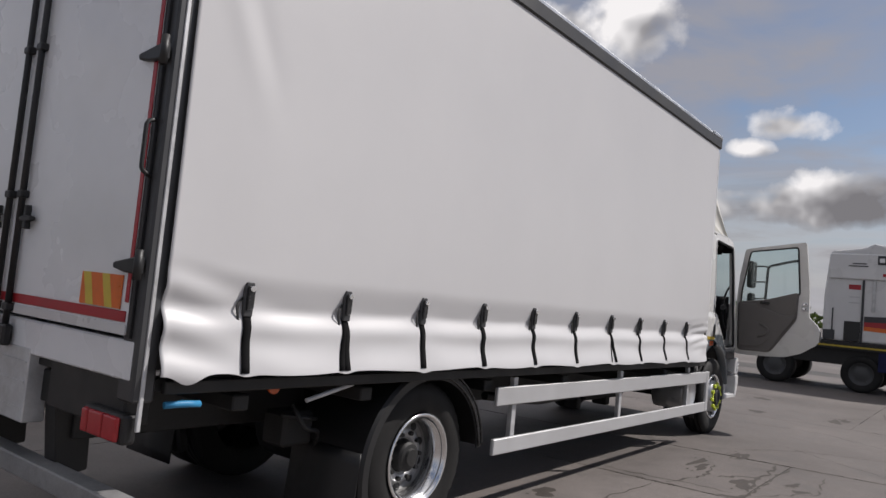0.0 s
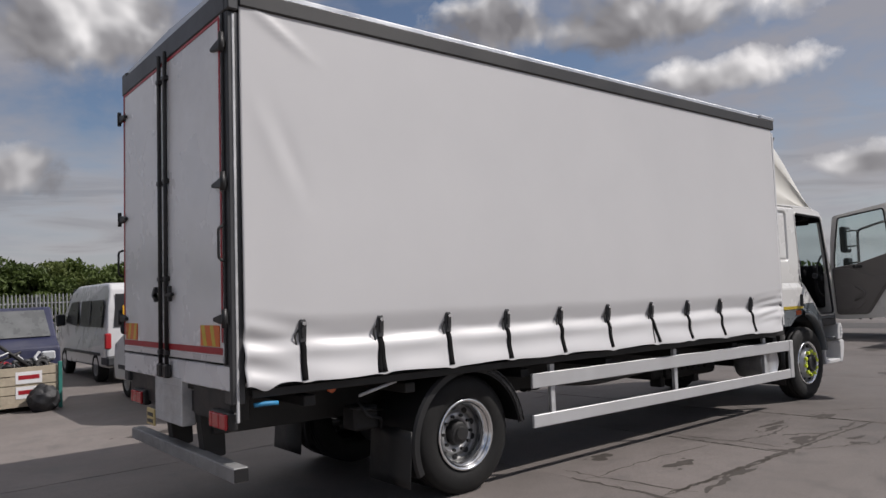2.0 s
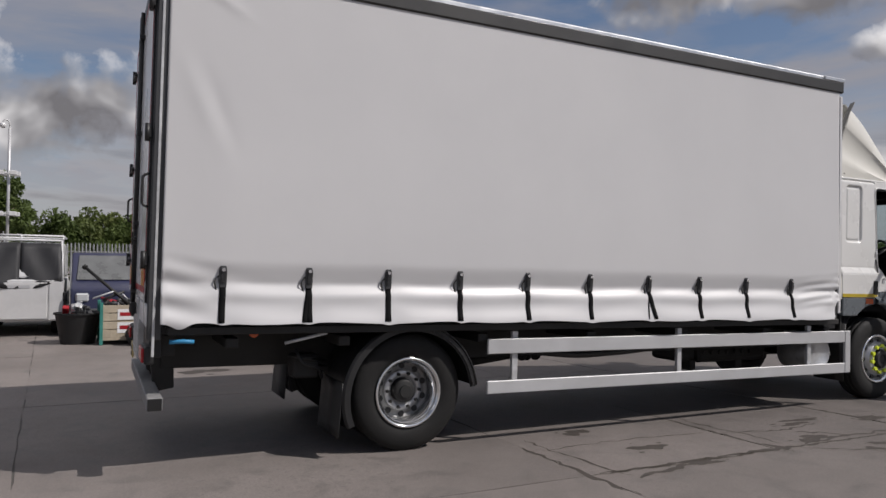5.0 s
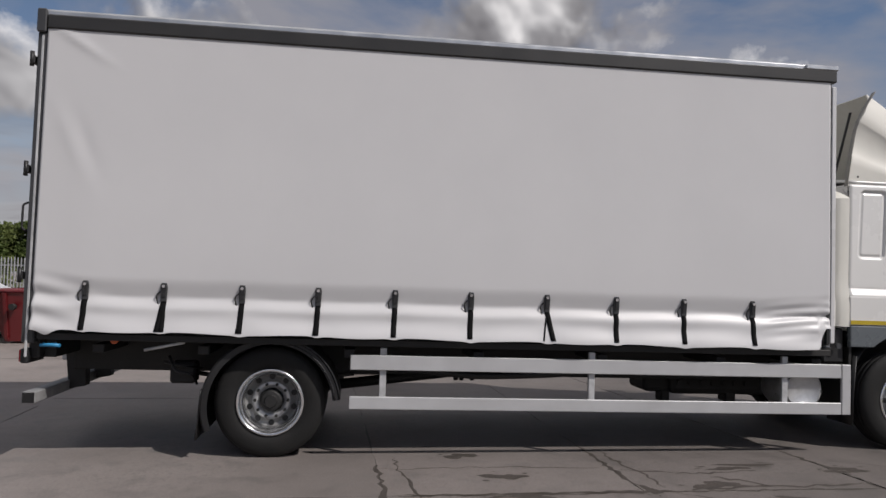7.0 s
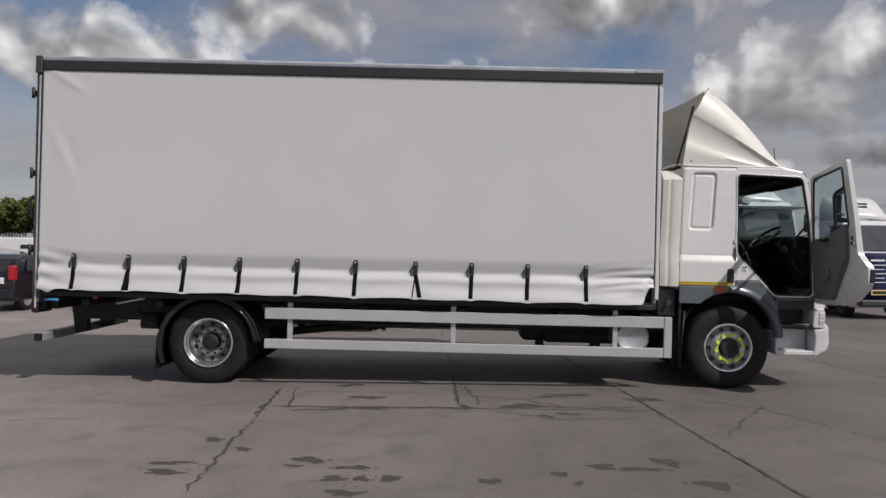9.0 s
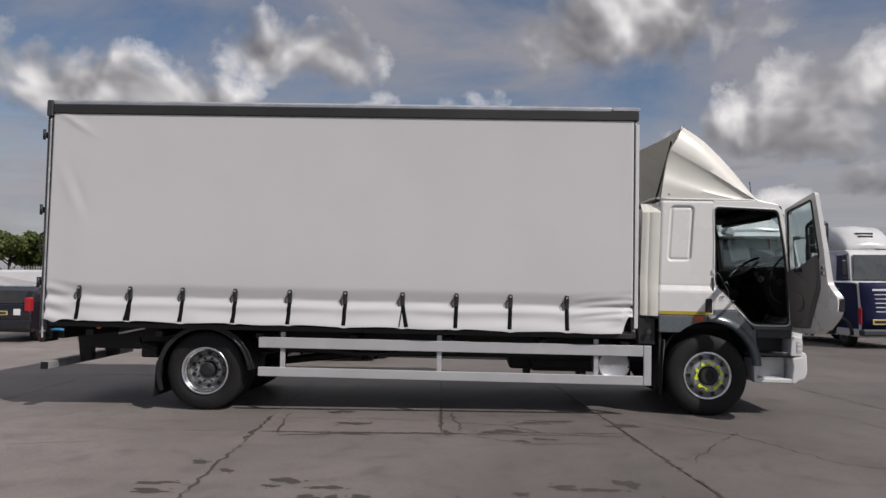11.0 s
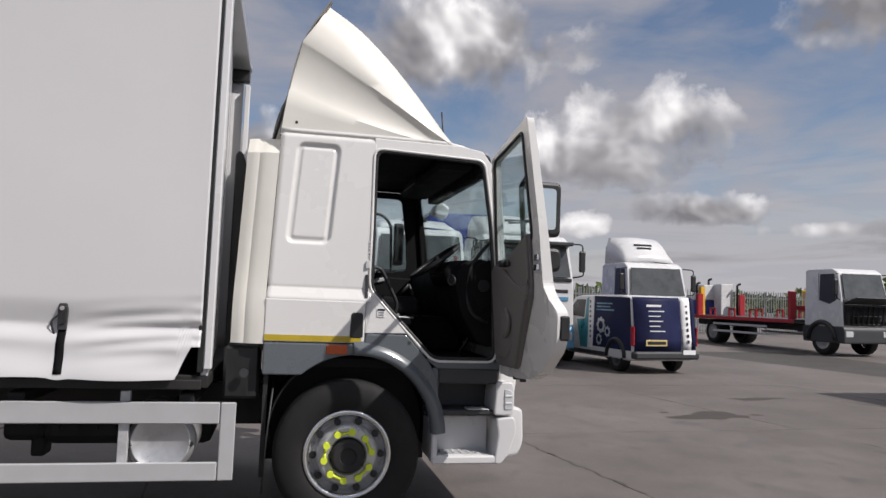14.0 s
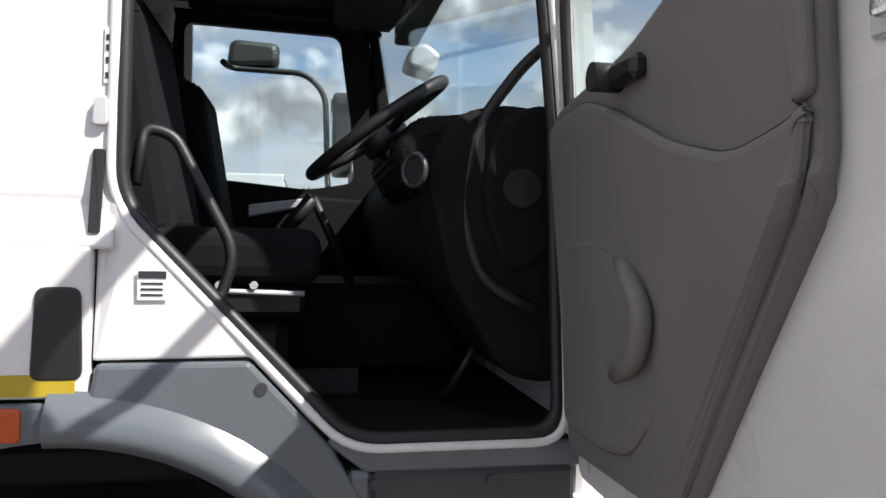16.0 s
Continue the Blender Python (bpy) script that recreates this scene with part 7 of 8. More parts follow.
def tractor(name, label, m, roof, width, length, deflect, lower, visor=False, rear=-2.6):
    """A forward-control lorry cab standing nose to the yard. Origin at the back of the cab, nose along +y."""
    v = thing(name, label, "truck", m)
    hw = width / 2
    prof = rounded([(0.0, 0.95), (0.0, roof - 0.05), (0.15, roof), (length - 0.45, roof), (length - 0.22, roof - 0.12), (length, roof - 1.12), (length + 0.03, 0.95)], 0.06, 3)
    part("cab", body_from_profile(prof, hw, 0.07, 1.6, roof, 0.04), CLEANWHITE, v, "white cab body")
    low = rounded([(length - 1.7, 0.42), (length - 1.7, 0.96), (length + 0.04, 0.96), (length + 0.10, 0.85), (length + 0.10, 0.42)], 0.05, 3)
    bm = bmesh.new()
    prism(bm, low, -hw, hw, 0, 0.03, 2)
    part("lower_cab", bm, lower, v, "lower cab with bumper")
    z0, z1 = roof - 1.02, roof - 0.18
    yb, yt = length + 0.0, length - 0.19
    cross_pane(v, [(-hw + 0.10, yb + 0.02, z0), (hw - 0.10, yb + 0.02, z0), (hw - 0.17, yt + 0.02, z1), (-hw + 0.17, yt + 0.02, z1)], WINDSCREEN, "windscreen", 0.02)
    boxpart("wiper_panel", (-hw + 0.06, hw - 0.06, length - 0.02, length + 0.035, z0 - 0.10, z0 - 0.02), BLACK, v, "", 0.01)
    side_pane(v, rounded([(length - 0.95, z0 - 0.03), (length - 0.95, z1), (length - 0.34, z1), (length - 0.16, z0 + 0.02), (length - 0.5, z0 - 0.16)], 0.05), hw, 0.07, 1.6, roof, TINTED, "door_window")
    side_pane(v, [(length - 1.02, 1.0), (length - 1.02, z1 + 0.05), (length - 1.005, z1 + 0.05), (length - 1.005, 1.0)], hw, 0.07, 1.6, roof, DARKGREY, "door_gap")
    boxpart("grille", (-hw * 0.66, hw * 0.66, length + 0.0, length + 0.032, 0.98, 1.56), BLACK, v, "black front grille", 0.01)
    for k in range(4):
        boxpart("grille_bar", (-hw * 0.62, hw * 0.62, length + 0.02, length + 0.05, 1.03 + 0.13 * k, 1.07 + 0.13 * k), DARKGREY if k % 2 else CLEANWHITE, v, "", 0.01)
    for s in (-1, 1):
        lamp_part(v, "headlamp", (min(s * hw * 0.62, s * hw * 0.95), max(s * hw * 0.62, s * hw * 0.95), length + 0.06, length + 0.115, 0.62, 0.82), CLEARLENS, 0.02)
        road_wheel(v, s * (hw - 0.02), length - 0.85, 0.48, 0.28)
        bm = bmesh.new()
        tube(bm, [(s * (hw + 0.0), length - 0.85 + 0.58 * math.cos(t), 0.50 + 0.58 * math.sin(t)) for t in [math.pi * k / 14 for k in range(15)]], 0.09, 8)
        part("arch_trim", bm, BLACK, v)
        bm = bmesh.new()
        tube(bm, arc_pts([(s * (hw - 0.05), length - 0.2, z1), (s * (hw + 0.24), length - 0.05, z1 - 0.02), (s * (hw + 0.26), length - 0.02, z0 + 0.05), (s * (hw - 0.02), length - 0.1, z0)], 0.08), 0.018, 6)
        arm = part("mirror_arm", bm, BLACK, v)
        bm = bmesh.new()
        box(bm, min(s * (hw + 0.13), s * (hw + 0.30)), max(s * (hw + 0.13), s * (hw + 0.30)), length - 0.05, length + 0.03, z0 + 0.14, z1 - 0.18, 0.04, 2)
        part("wing_mirror", bm, BLACK, arm)
    if deflect:
        rows = []
        for t in [k / 8 for k in range(9)]:
            y = 0.12 + (length - 0.62) * t
            z = roof + 0.02 + deflect * math.cos(t * math.pi / 2) ** 0.8
            w = hw * (0.90 - 0.06 * t)
            rows.append([(-w, y, roof - 0.02), (-w + 0.02, y, roof + 0.6 * (z - roof)), (-w + 0.14, y, z), (0, y, z + 0.05), (w - 0.14, y, z), (w - 0.02, y, roof + 0.6 * (z - roof)), (w, y, roof - 0.02)])
        bm = bmesh.new()
        loft(bm, rows)
        bmesh.ops.recalc_face_normals(bm, faces=bm.faces[:])
        bmesh.ops.solidify(bm, geom=bm.faces[:], thickness=0.02)
        part("roof_deflector", bm, CLEANWHITE, v, "white roof air deflector")
        for k, (a, b) in enumerate(((-0.30, 0.30), (-0.22, 0.26))):
            bm = bmesh.new()
            t = 0.62 + 0.10 * k
            y = 0.12 + (length - 0.62) * t
            z = roof + 0.06 + deflect * math.cos(t * math.pi / 2) ** 0.8
            box(bm, a, b, y - 0.01, y + 0.05, z - 0.035, z + 0.03)
            part("lettering_bar", bm, INK, v)
    if visor:
        boxpart("sun_visor", (-hw + 0.05, hw - 0.05, length - 0.20, length + 0.12, roof - 0.25, roof - 0.16), DARKGREY, v, "dark sun visor", 0.02)
    bm = bmesh.new()
    for x in (-0.42, 0.42):
        box(bm, x - 0.05, x + 0.05, rear - 1.6, length - 0.6, 0.72, 0.95, 0.01)
    part("chassis", bm, CHASSIS, v)
    for s in (-1, 1):
        road_wheel(v, s * (hw - 0.05), rear, 0.48, 0.5)
    return v


tractor("tractor_unit", "white tractor unit with a tall roof deflector", stand(-17.6, 17.2, -90), 2.82, 2.0, 2.0, 0.85, DARKGREY)
livery = tractor("tractor_unit", "white and light blue liveried tractor unit", stand(-13.9, 11.65, -90), 3.15, 2.3, 2.2, 0.58, SKYBLUE, visor=True)
for k, (z, mt) in enumerate(((1.62, SKYBLUE), (1.80, INK), (1.98, SKYBLUE))):
    boxpart("livery_band", (-1.0, 1.0, 2.215 - 0.02 * k, 2.235 - 0.02 * k, z - 0.05, z + 0.04), mt, livery, "", 0.004)
for z0, z1 in ((0.46, 0.58), (0.72, 0.92)):
    boxpart("bumper_intake", (-0.62, 0.62, 2.285, 2.315, z0, z1), BLACK, livery, "black bumper intake", 0.01)
tractor("tractor_unit", "plain white tractor unit with a rounded roof", stand(-13.8, 9.0, -90), 3.2, 2.2, 2.1, 0.30, GREYBODY)


def box_lorry(name, label, m, length, width, z0, z1, mat, cab=True):
    v = thing(name, label, "truck", m)
    hw = width / 2
    bm = bmesh.new()
    box(bm, -hw, hw, 0, length, z0, z1, 0.03, 2)
    part("load_box", bm, mat, v)
    for s in (-1, 1):
        boxpart("top_rail", (min(s * hw, s * (hw + 0.02)), max(s * hw, s * (hw + 0.02)), 0, length, z1 - 0.12, z1 - 0.01), RAIL, v, "", 0.004)
        boxpart("bottom_rail", (min(s * hw, s * (hw + 0.02)), max(s * hw, s * (hw + 0.02)), 0, length, z0, z0 + 0.12), RAIL, v, "", 0.004)
        for y in (1.2, length - 1.5):
            road_wheel(v, s * (hw - 0.05), y, 0.46, 0.3)
        boxpart("corner_post", (min(s * hw, s * (hw - 0.08)), max(s * hw, s * (hw - 0.08)), -0.015, 0.06, z0, z1), RAIL, v, "", 0.004)
    boxpart("under_frame", (-0.5, 0.5, 0.1, length, 0.6, z0), CHASSIS, v, "", 0.01)
    return v


box_lorry("box_trailer", "blue curtain-sided trailer parked behind the tractor units", stand(-30.2, 11.9, -90), 11.0, 2.5, 1.1, 4.45, TRAILBLUE)
box_lorry("box_lorry", "white box-bodied lorry parked in the yard", stand(-21.5, 5.2, -90), 6.5, 2.4, 1.0, 3.05, CLEANWHITE)


def red_flatbed():
    """White-cabbed beavertail lorry with red stanchions, its front flap up and the engine bare."""
    m = stand(-24.7, 23.95, -87)
    v = tractor("flatbed_lorry", "white flatbed lorry with red stanchions and raised front flap", m @ Matrix.Translation((0, 7.8, 0)), 2.86, 1.9, 1.62, 0, DARKGREY, rear=-5.1)
    d = Matrix.Translation((0, -7.8, 0))
    boxpart("load_bed", (-1.2, 1.2, -0.2, 7.6, 1.0, 1.12), PILLAR, v, "grey load bed", 0.01, at=d)
    for s in (-1, 1):
        boxpart("bed_edge", (min(s * 1.2, s * 1.225), max(s * 1.2, s * 1.225), -0.2, 7.6, 0.99, 1.12), RED, v, "red bed edge", 0.004, at=d)
        boxpart("guard_rail", (min(s * 1.15, s * 1.18), max(s * 1.15, s * 1.18), 3.1, 6.2, 0.78, 0.86), RAIL, v, "", 0.004, at=d)
        boxpart("guard_rail", (min(s * 1.15, s * 1.18), max(s * 1.15, s * 1.18), 3.1, 6.2, 0.50, 0.58), RAIL, v, "", 0.004, at=d)
        for y in (3.0, 4.2, 5.4):
            bm = bmesh.new()
            for dy in (-0.16, 0.16):
                box(bm, s * 1.12 - 0.03, s * 1.12 + 0.03, y + dy - 0.03, y + dy + 0.03, 1.1, 1.42, 0.006)
            box(bm, s * 1.12 - 0.03, s * 1.12 + 0.03, y - 0.19, y + 0.19, 1.38, 1.44, 0.006)
            part("wheel_chock_frame", bm, RED, v, "red tubular frame", at=d)
        for y, h, mt in ((0.0, 2.25, RED), (2.0, 2.0, RED)):
            boxpart("end_frame", (min(s * 0.9, s * 1.15), max(s * 0.9, s * 1.15), y - 0.08, y + 0.06, 1.1, h), mt, v, "red upright end frame", 0.01, at=d)
            bm = bmesh.new()
            tube(bm, arc_pts([(s * 1.0, y - 0.25, 1.1), (s * 1.0, y - 0.25, h + 0.42), (s * 1.0, y - 0.05, h + 0.46)], 0.1), 0.05, 6)
            part("crane_arm", bm, CHASSIS, v, "", at=d)
    boxpart("yellow_post", (0.7, 0.9, 1.72, 1.9, 1.12, 2.3), CANARY, v, "yellow upright", 0.01, at=d)
    boxpart("blue_drum_crate", (-0.4, 0.5, 0.4, 1.0, 1.12, 1.75), TRAILBLUE, v, "blue crate", 0.02, at=d)
    boxpart("white_cabinet", (-0.6, 0.2, 0.35, 1.1, 1.76, 2.4), CLEANWHITE, v, "white cabinet", 0.02, at=d)
    boxpart("white_cabinet", (-0.9, -0.3, 1.1, 1.6, 1.12, 2.45), CLEANWHITE, v, "white cabinet", 0.02, at=d)
    for s in (-1, 1):
        boxpart("headboard_post", (s * 1.0 - 0.12, s * 1.0 + 0.12, 7.2, 7.35, 1.1, 2.1), RED, v, "red headboard post", 0.01, at=d)
    boxpart("headboard_rail", (-1.1, 1.1, 7.22, 7.32, 1.45, 1.6), RED, v, "red headboard rail", 0.01, at=d)
    # raised front flap over a dark engine bay
    L = 1.62
    cross_pane(v, [(-0.95, L + 0.02, 1.72), (0.95, L + 0.02, 1.72), (0.95, L + 0.62, 1.92), (-0.95, L + 0.62, 1.92)], PILLAR, "front_flap", 0.03)
    bm = bmesh.new()
    box(bm, -0.9, 0.9, L + 0.0, L + 0.05, 1.0, 1.68, 0.01)
    for k in range(9):
        tube(bm, arc_pts([(-0.8 + 0.2 * k, L + 0.06, 1.05), (-0.75 + 0.2 * k, L + 0.16, 1.3), (-0.85 + 0.2 * k, L + 0.10, 1.6)], 0.1), 0.035, 6)
    part("engine_bay", bm, CHASSIS, v, "dark open engine bay")
    return v


red_flatbed()


def dark_flatbed():
    """Black low flatbed lorry with yellow edge tape, carrying a white cab shell."""
    v = thing("flatbed_trailer", "black flatbed trailer with yellow edge tape", "trailer", stand(-6.1, 17.65, -90))
    boxpart("deck", (-1.25, 1.25, 0.0, 13.0, 1.0, 1.18), CHASSIS, v, "black steel deck", 0.01)
    boxpart("deck_board", (-1.22, 1.22, 0.02, 13.0, 1.182, 1.20), TARP, v, "", 0.004)
    for s in (-1, 1):
        boxpart("edge_tape", (min(s * 1.252, s * 1.256), max(s * 1.252, s * 1.256), 0.1, 12.9, 1.06, 1.10), YELLOW, v, "yellow reflective tape", 0)
        boxpart("side_skirt", (s * 1.1 - 0.02, s * 1.1 + 0.02, 0.4, 12.4, 0.62, 1.0), CHASSIS, v, "", 0.01)
        for y in (4.45, 6.4):
            road_wheel(v, s * 1.22, y, 0.45, 0.4, PILLAR)
        bm = bmesh.new()
        prism(bm, [(0.1, 1.0), (0.55, 1.0), (0.45, 0.45), (0.35, 0.22), (0.02, 0.20), (0.05, 0.35)], s * 0.9 - 0.05, s * 0.9 + 0.05, 0, 0.01, 1)
        part("rear_leg", bm, CHASSIS, v)
        lamp_part(v, "tail_lamp", (min(s * 0.95, s * 1.15), max(s * 0.95, s * 1.15), -0.01, 0.05, 0.62, 0.76), REDLENS)
    boxpart("under_frame", (-0.55, 0.55, 0.3, 12.5, 0.6, 1.0), CHASSIS, v, "", 0.02)
    boxpart("rear_bar", (-1.1, 1.1, 0.0, 0.08, 0.30, 0.40), CHASSIS, v, "", 0.01)
    # the load: a white cab shell standing on the deck
    c = thing("cab_shell", "white lorry cab shell with printed side on a trailer", "truck cab", Matrix.Translation((0.9, 17.65, 1.203)))
    prof = rounded([(-1.50, 0.0), (-1.50, 1.1), (-1.42, 2.10), (-1.36, 2.22), (-0.62, 2.32), (-0.48, 2.42), (0.1, 2.30), (1.6, 2.26), (2.2, 1.6), (2.3, 0.0)], 0.06, 3)
    bm = bmesh.new()
    prism(bm, prof, -1.2, 1.15, 1, 0.05, 2)
    part("shell", bm, CLEANWHITE, c)
    boxpart("roof_pod", (-1.40, 0.6, -1.26, -1.19, 1.52, 2.16), CLEANWHITE, c, "white overhanging pod", 0.03)
    boxpart("window", (0.9, 1.9, -1.215, -1.202, 1.25, 1.95), TINTED, c, "", 0.01)
    boxpart("locker_box", (-1.02, -0.68, -1.24, -1.195, 0.02, 0.50), BLACK, c, "black box in the side recess", 0.01)
    boxpart("recess_edge", (-0.67, -0.62, -1.235, -1.2, 0.0, 1.52), DARKGREY, c, "", 0.004)
    boxpart("grab_pillar", (-0.45, -0.38, -1.235, -1.2, 0.76, 1.52), GALV, c, "", 0.01)
    boxpart("side_battery", (-1.48, -1.22, -1.235, -1.2, 0.02, 0.26), DARKGREY, c, "", 0.01)
    boxpart("vent_post", (-1.30, -1.27, -1.225, -1.2, 0.26, 0.80), DARKGREY, c, "", 0)
    for x0, x1, z0, z1, mt in ((-0.37, 0.45, 1.90, 2.12, INK), (-0.98, -0.56, 1.84, 1.87, INK), (-0.90, -0.60, 1.90, 1.93, INK), (-0.25, 0.45, 1.62, 1.69, RED)):
        boxpart("printed_mark", (x0, x1, -1.266, -1.2605, z0, z1), mt, c, "", 0)
    for k in range(5):
        boxpart("lettering_bar", (-0.33 + 0.15 * k, -0.22 + 0.15 * k, -1.270, -1.2665, 1.96, 2.06), INKWHITE, c, "", 0)
    for x0, x1, z0, z1, mt in ((-0.96, -0.70, 1.28, 1.40, RED), (-0.94, -0.72, 1.08, 1.11, GALV), (-0.94, -0.72, 0.94, 0.97, GALV), (-0.12, 0.3, 1.16, 1.22, INK), (-0.10, 0.25, 1.04, 1.09, INK)):
        boxpart("printed_mark", (x0, x1, -1.209, -1.2005, z0, z1), mt, c, "", 0)
    for name, mt, low, high, back in (("swoosh_band", INK, 0.50, 0.66, -1.204), ("swoosh_band", ORANGE, 0.30, 0.50, -1.2045), ("swoosh_band", RED, 0.40, 0.52, -1.2075)):
        bm = bmesh.new()
        prism(bm, [(-0.60, low), (-0.1, low - 0.02), (0.6, low - 0.10), (1.4, low - 0.16), (1.4, high - 0.16), (0.6, high - 0.10), (-0.1, high), (-0.60, high - 0.02)], back - 0.004, back, 1)
        part(name, bm, mt, c)
    # painted panel and marker on the trailer's side
    bm = bmesh.new()
    box(bm, 1.255, 1.275, 6.75, 8.4, 0.55, 1.0, 0.006)
    locker = part("side_locker", bm, NAVY, v, "dark blue side locker with orange panel")
    for y0, y1, z0, z1, mt in ((7.0, 8.2, 0.84, 0.97, ORANGE), (6.95, 7.12, 0.64, 0.80, YELLOWREF), (7.2, 7.4, 0.62, 0.78, TEAL)):
        boxpart("printed_mark", (1.276, 1.280, y0, y1, z0, z1), mt, locker, "", 0)


dark_flatbed()


def minibus():
    v = thing("minibus", "white high-roof minibus seen from behind, dark windows", "minibus", stand(-12.3, 1.05, 90))
    H, hw = 2.24, 0.97
    prof = [(0.02, 0.45), (0.0, 0.9), (0.05, 1.7), (0.14, 2.12), (0.30, H - 0.02), (0.6, H), (3.2, H), (3.7, H - 0.14), (4.35, 1.48), (4.6, 1.30), (5.15, 1.05), (5.22, 0.6), (5.15, 0.33), (0.1, 0.36)]
    part("body", body_from_profile(prof, hw, 0.16, 1.2, H, 0.06), CLEANWHITE, v, "white minibus body")
    for y0, y1 in ((0.35, 1.35), (1.48, 2.45)):
        side_pane(v, rounded([(y0, 1.25), (y0, 1.86), (y1, 1.86), (y1, 1.25)], 0.06), hw, 0.16, 1.2, H, TINTED)
    side_pane(v, rounded([(2.75, 1.25), (2.75, 1.86), (3.55, 1.84), (4.05, 1.34)], 0.06), hw, 0.16, 1.2, H, TINTED)
    cross_pane(v, [(-0.80, 0.005, 1.25), (0.80, 0.005, 1.25), (0.74, 0.075, 1.98), (-0.74, 0.075, 1.98)], TINTED, "rear_window")
    boxpart("school_sign", (-0.62, -0.22, -0.022, -0.012, 1.36, 1.72), CANARY, v, "yellow square sign in the window", 0.004)
    boxpart("sign_mark", (-0.50, -0.44, -0.026, -0.0225, 1.45, 1.62), INK, v, "", 0)
    boxpart("sign_mark", (-0.40, -0.34, -0.026, -0.0225, 1.45, 1.58), INK, v, "", 0)
    for s in (-1, 1):
        lamp_part(v, "tail_lamp", (min(s * 0.86, s * 0.99), max(s * 0.86, s * 0.99), -0.02, 0.10, 0.78, 1.12), REDLENS, 0.02)
        for y in (0.95, 4.25):
            road_wheel(v, s * 0.97, y, 0.34, 0.21)
        boxpart("side_trim", (min(s * 0.98, s * 1.01), max(s * 0.98, s * 1.01), 0.5, 4.0, 0.62, 0.68), DARKGREY, v, "", 0.006)
        bm = bmesh.new()
        box(bm, min(s * 0.98, s * 1.2), max(s * 0.98, s * 1.2), 3.95, 4.08, 1.25, 1.55, 0.04, 2)
        part("door_mirror", bm, BLACK, v)
    boxpart("bumper", (-0.98, 0.98, -0.10, 0.45, 0.40, 0.62), DARKGREY, v, "dark rear bumper step", 0.04)
    cross_pane(v, [(-0.82, 3.75, 2.18), (0.82, 3.75, 2.18), (0.92, 4.36, 1.50), (-0.92, 4.36, 1.50)], WINDSCREEN, "windscreen")


minibus()


def white_van(m, label, H=1.95, marks=False):
    v = thing("delivery_van", label, "van", m)
    hw = 0.95
    prof = [(0.02, 0.40), (0.0, 0.9), (0.05, 1.6), (0.2, H - 0.02), (0.5, H), (2.9, H), (3.25, H - 0.12), (3.85, 1.32), (4.05, 1.2), (4.7, 1.0), (4.8, 0.6), (4.72, 0.30), (0.1, 0.32)]
    part("body", body_from_profile(prof, hw, 0.12, 1.1, H, 0.06), CLEANWHITE, v, "white van body")
    side_pane(v, rounded([(2.55, 1.18), (2.55, 1.70), (3.1, 1.70), (3.62, 1.24)], 0.05), hw, 0.12, 1.1, H, TINTED)
    cross_pane(v, [(-0.80, 3.30, H - 0.16), (0.80, 3.30, H - 0.16), (0.88, 3.86, 1.34), (-0.88, 3.86, 1.34)], WINDSCREEN, "windscreen")
    for s in (-1, 1):
        for y in (0.85, 3.95):
            road_wheel(v, s * 0.93, y, 0.33, 0.2)
        bm = bmesh.new()
        box(bm, min(s * 0.93, s * 1.14), max(s * 0.93, s * 1.14), 3.42, 3.56, 1.20, 1.48, 0.05, 2)
        part("door_mirror", bm, BLACK, v)
        lamp_part(v, "tail_lamp", (min(s * 0.84, s * 0.95), max(s * 0.84, s * 0.95), -0.015, 0.08, 0.75, 1.2), REDLENS, 0.02)
        lamp_part(v, "headlamp", (min(s * 0.6, s * 0.93), max(s * 0.6, s * 0.93), 4.5, 4.76, 0.72, 0.92), CLEARLENS, 0.03)
        boxpart("side_trim", (min(s * 0.945, s * 0.965), max(s * 0.945, s * 0.965), 0.4, 4.4, 0.52, 0.60), DARKGREY, v, "", 0.006)
        if marks:
            for y0, y1, z in ((0.9, 1.5, 1.34), (0.9, 1.4, 1.22), (2.6, 3.2, 1.0)):
                boxpart("lettering_bar", (min(s * 0.942, s * 0.951), max(s * 0.942, s * 0.951), y0, y1, z - 0.04, z + 0.04), INK, v, "", 0)
    boxpart("bumper", (-0.94, 0.94, -0.06, 0.25, 0.33, 0.55), DARKGREY, v, "", 0.03)
    boxpart("front_bumper", (-0.94, 0.94, 4.62, 4.86, 0.30, 0.58), DARKGREY, v, "", 0.04)
    return v


white_van(stand(-5.7, 0.72, 90), "white delivery van beside the minibus", 1.95, True)
white_van(stand(-17.5, -14.6, 0), "white van with dark lettering bars parked by the fence", 1.95, True)
white_van(stand(-18.4, -9.4, 0), "plain white van parked by the fence", 1.95, True)


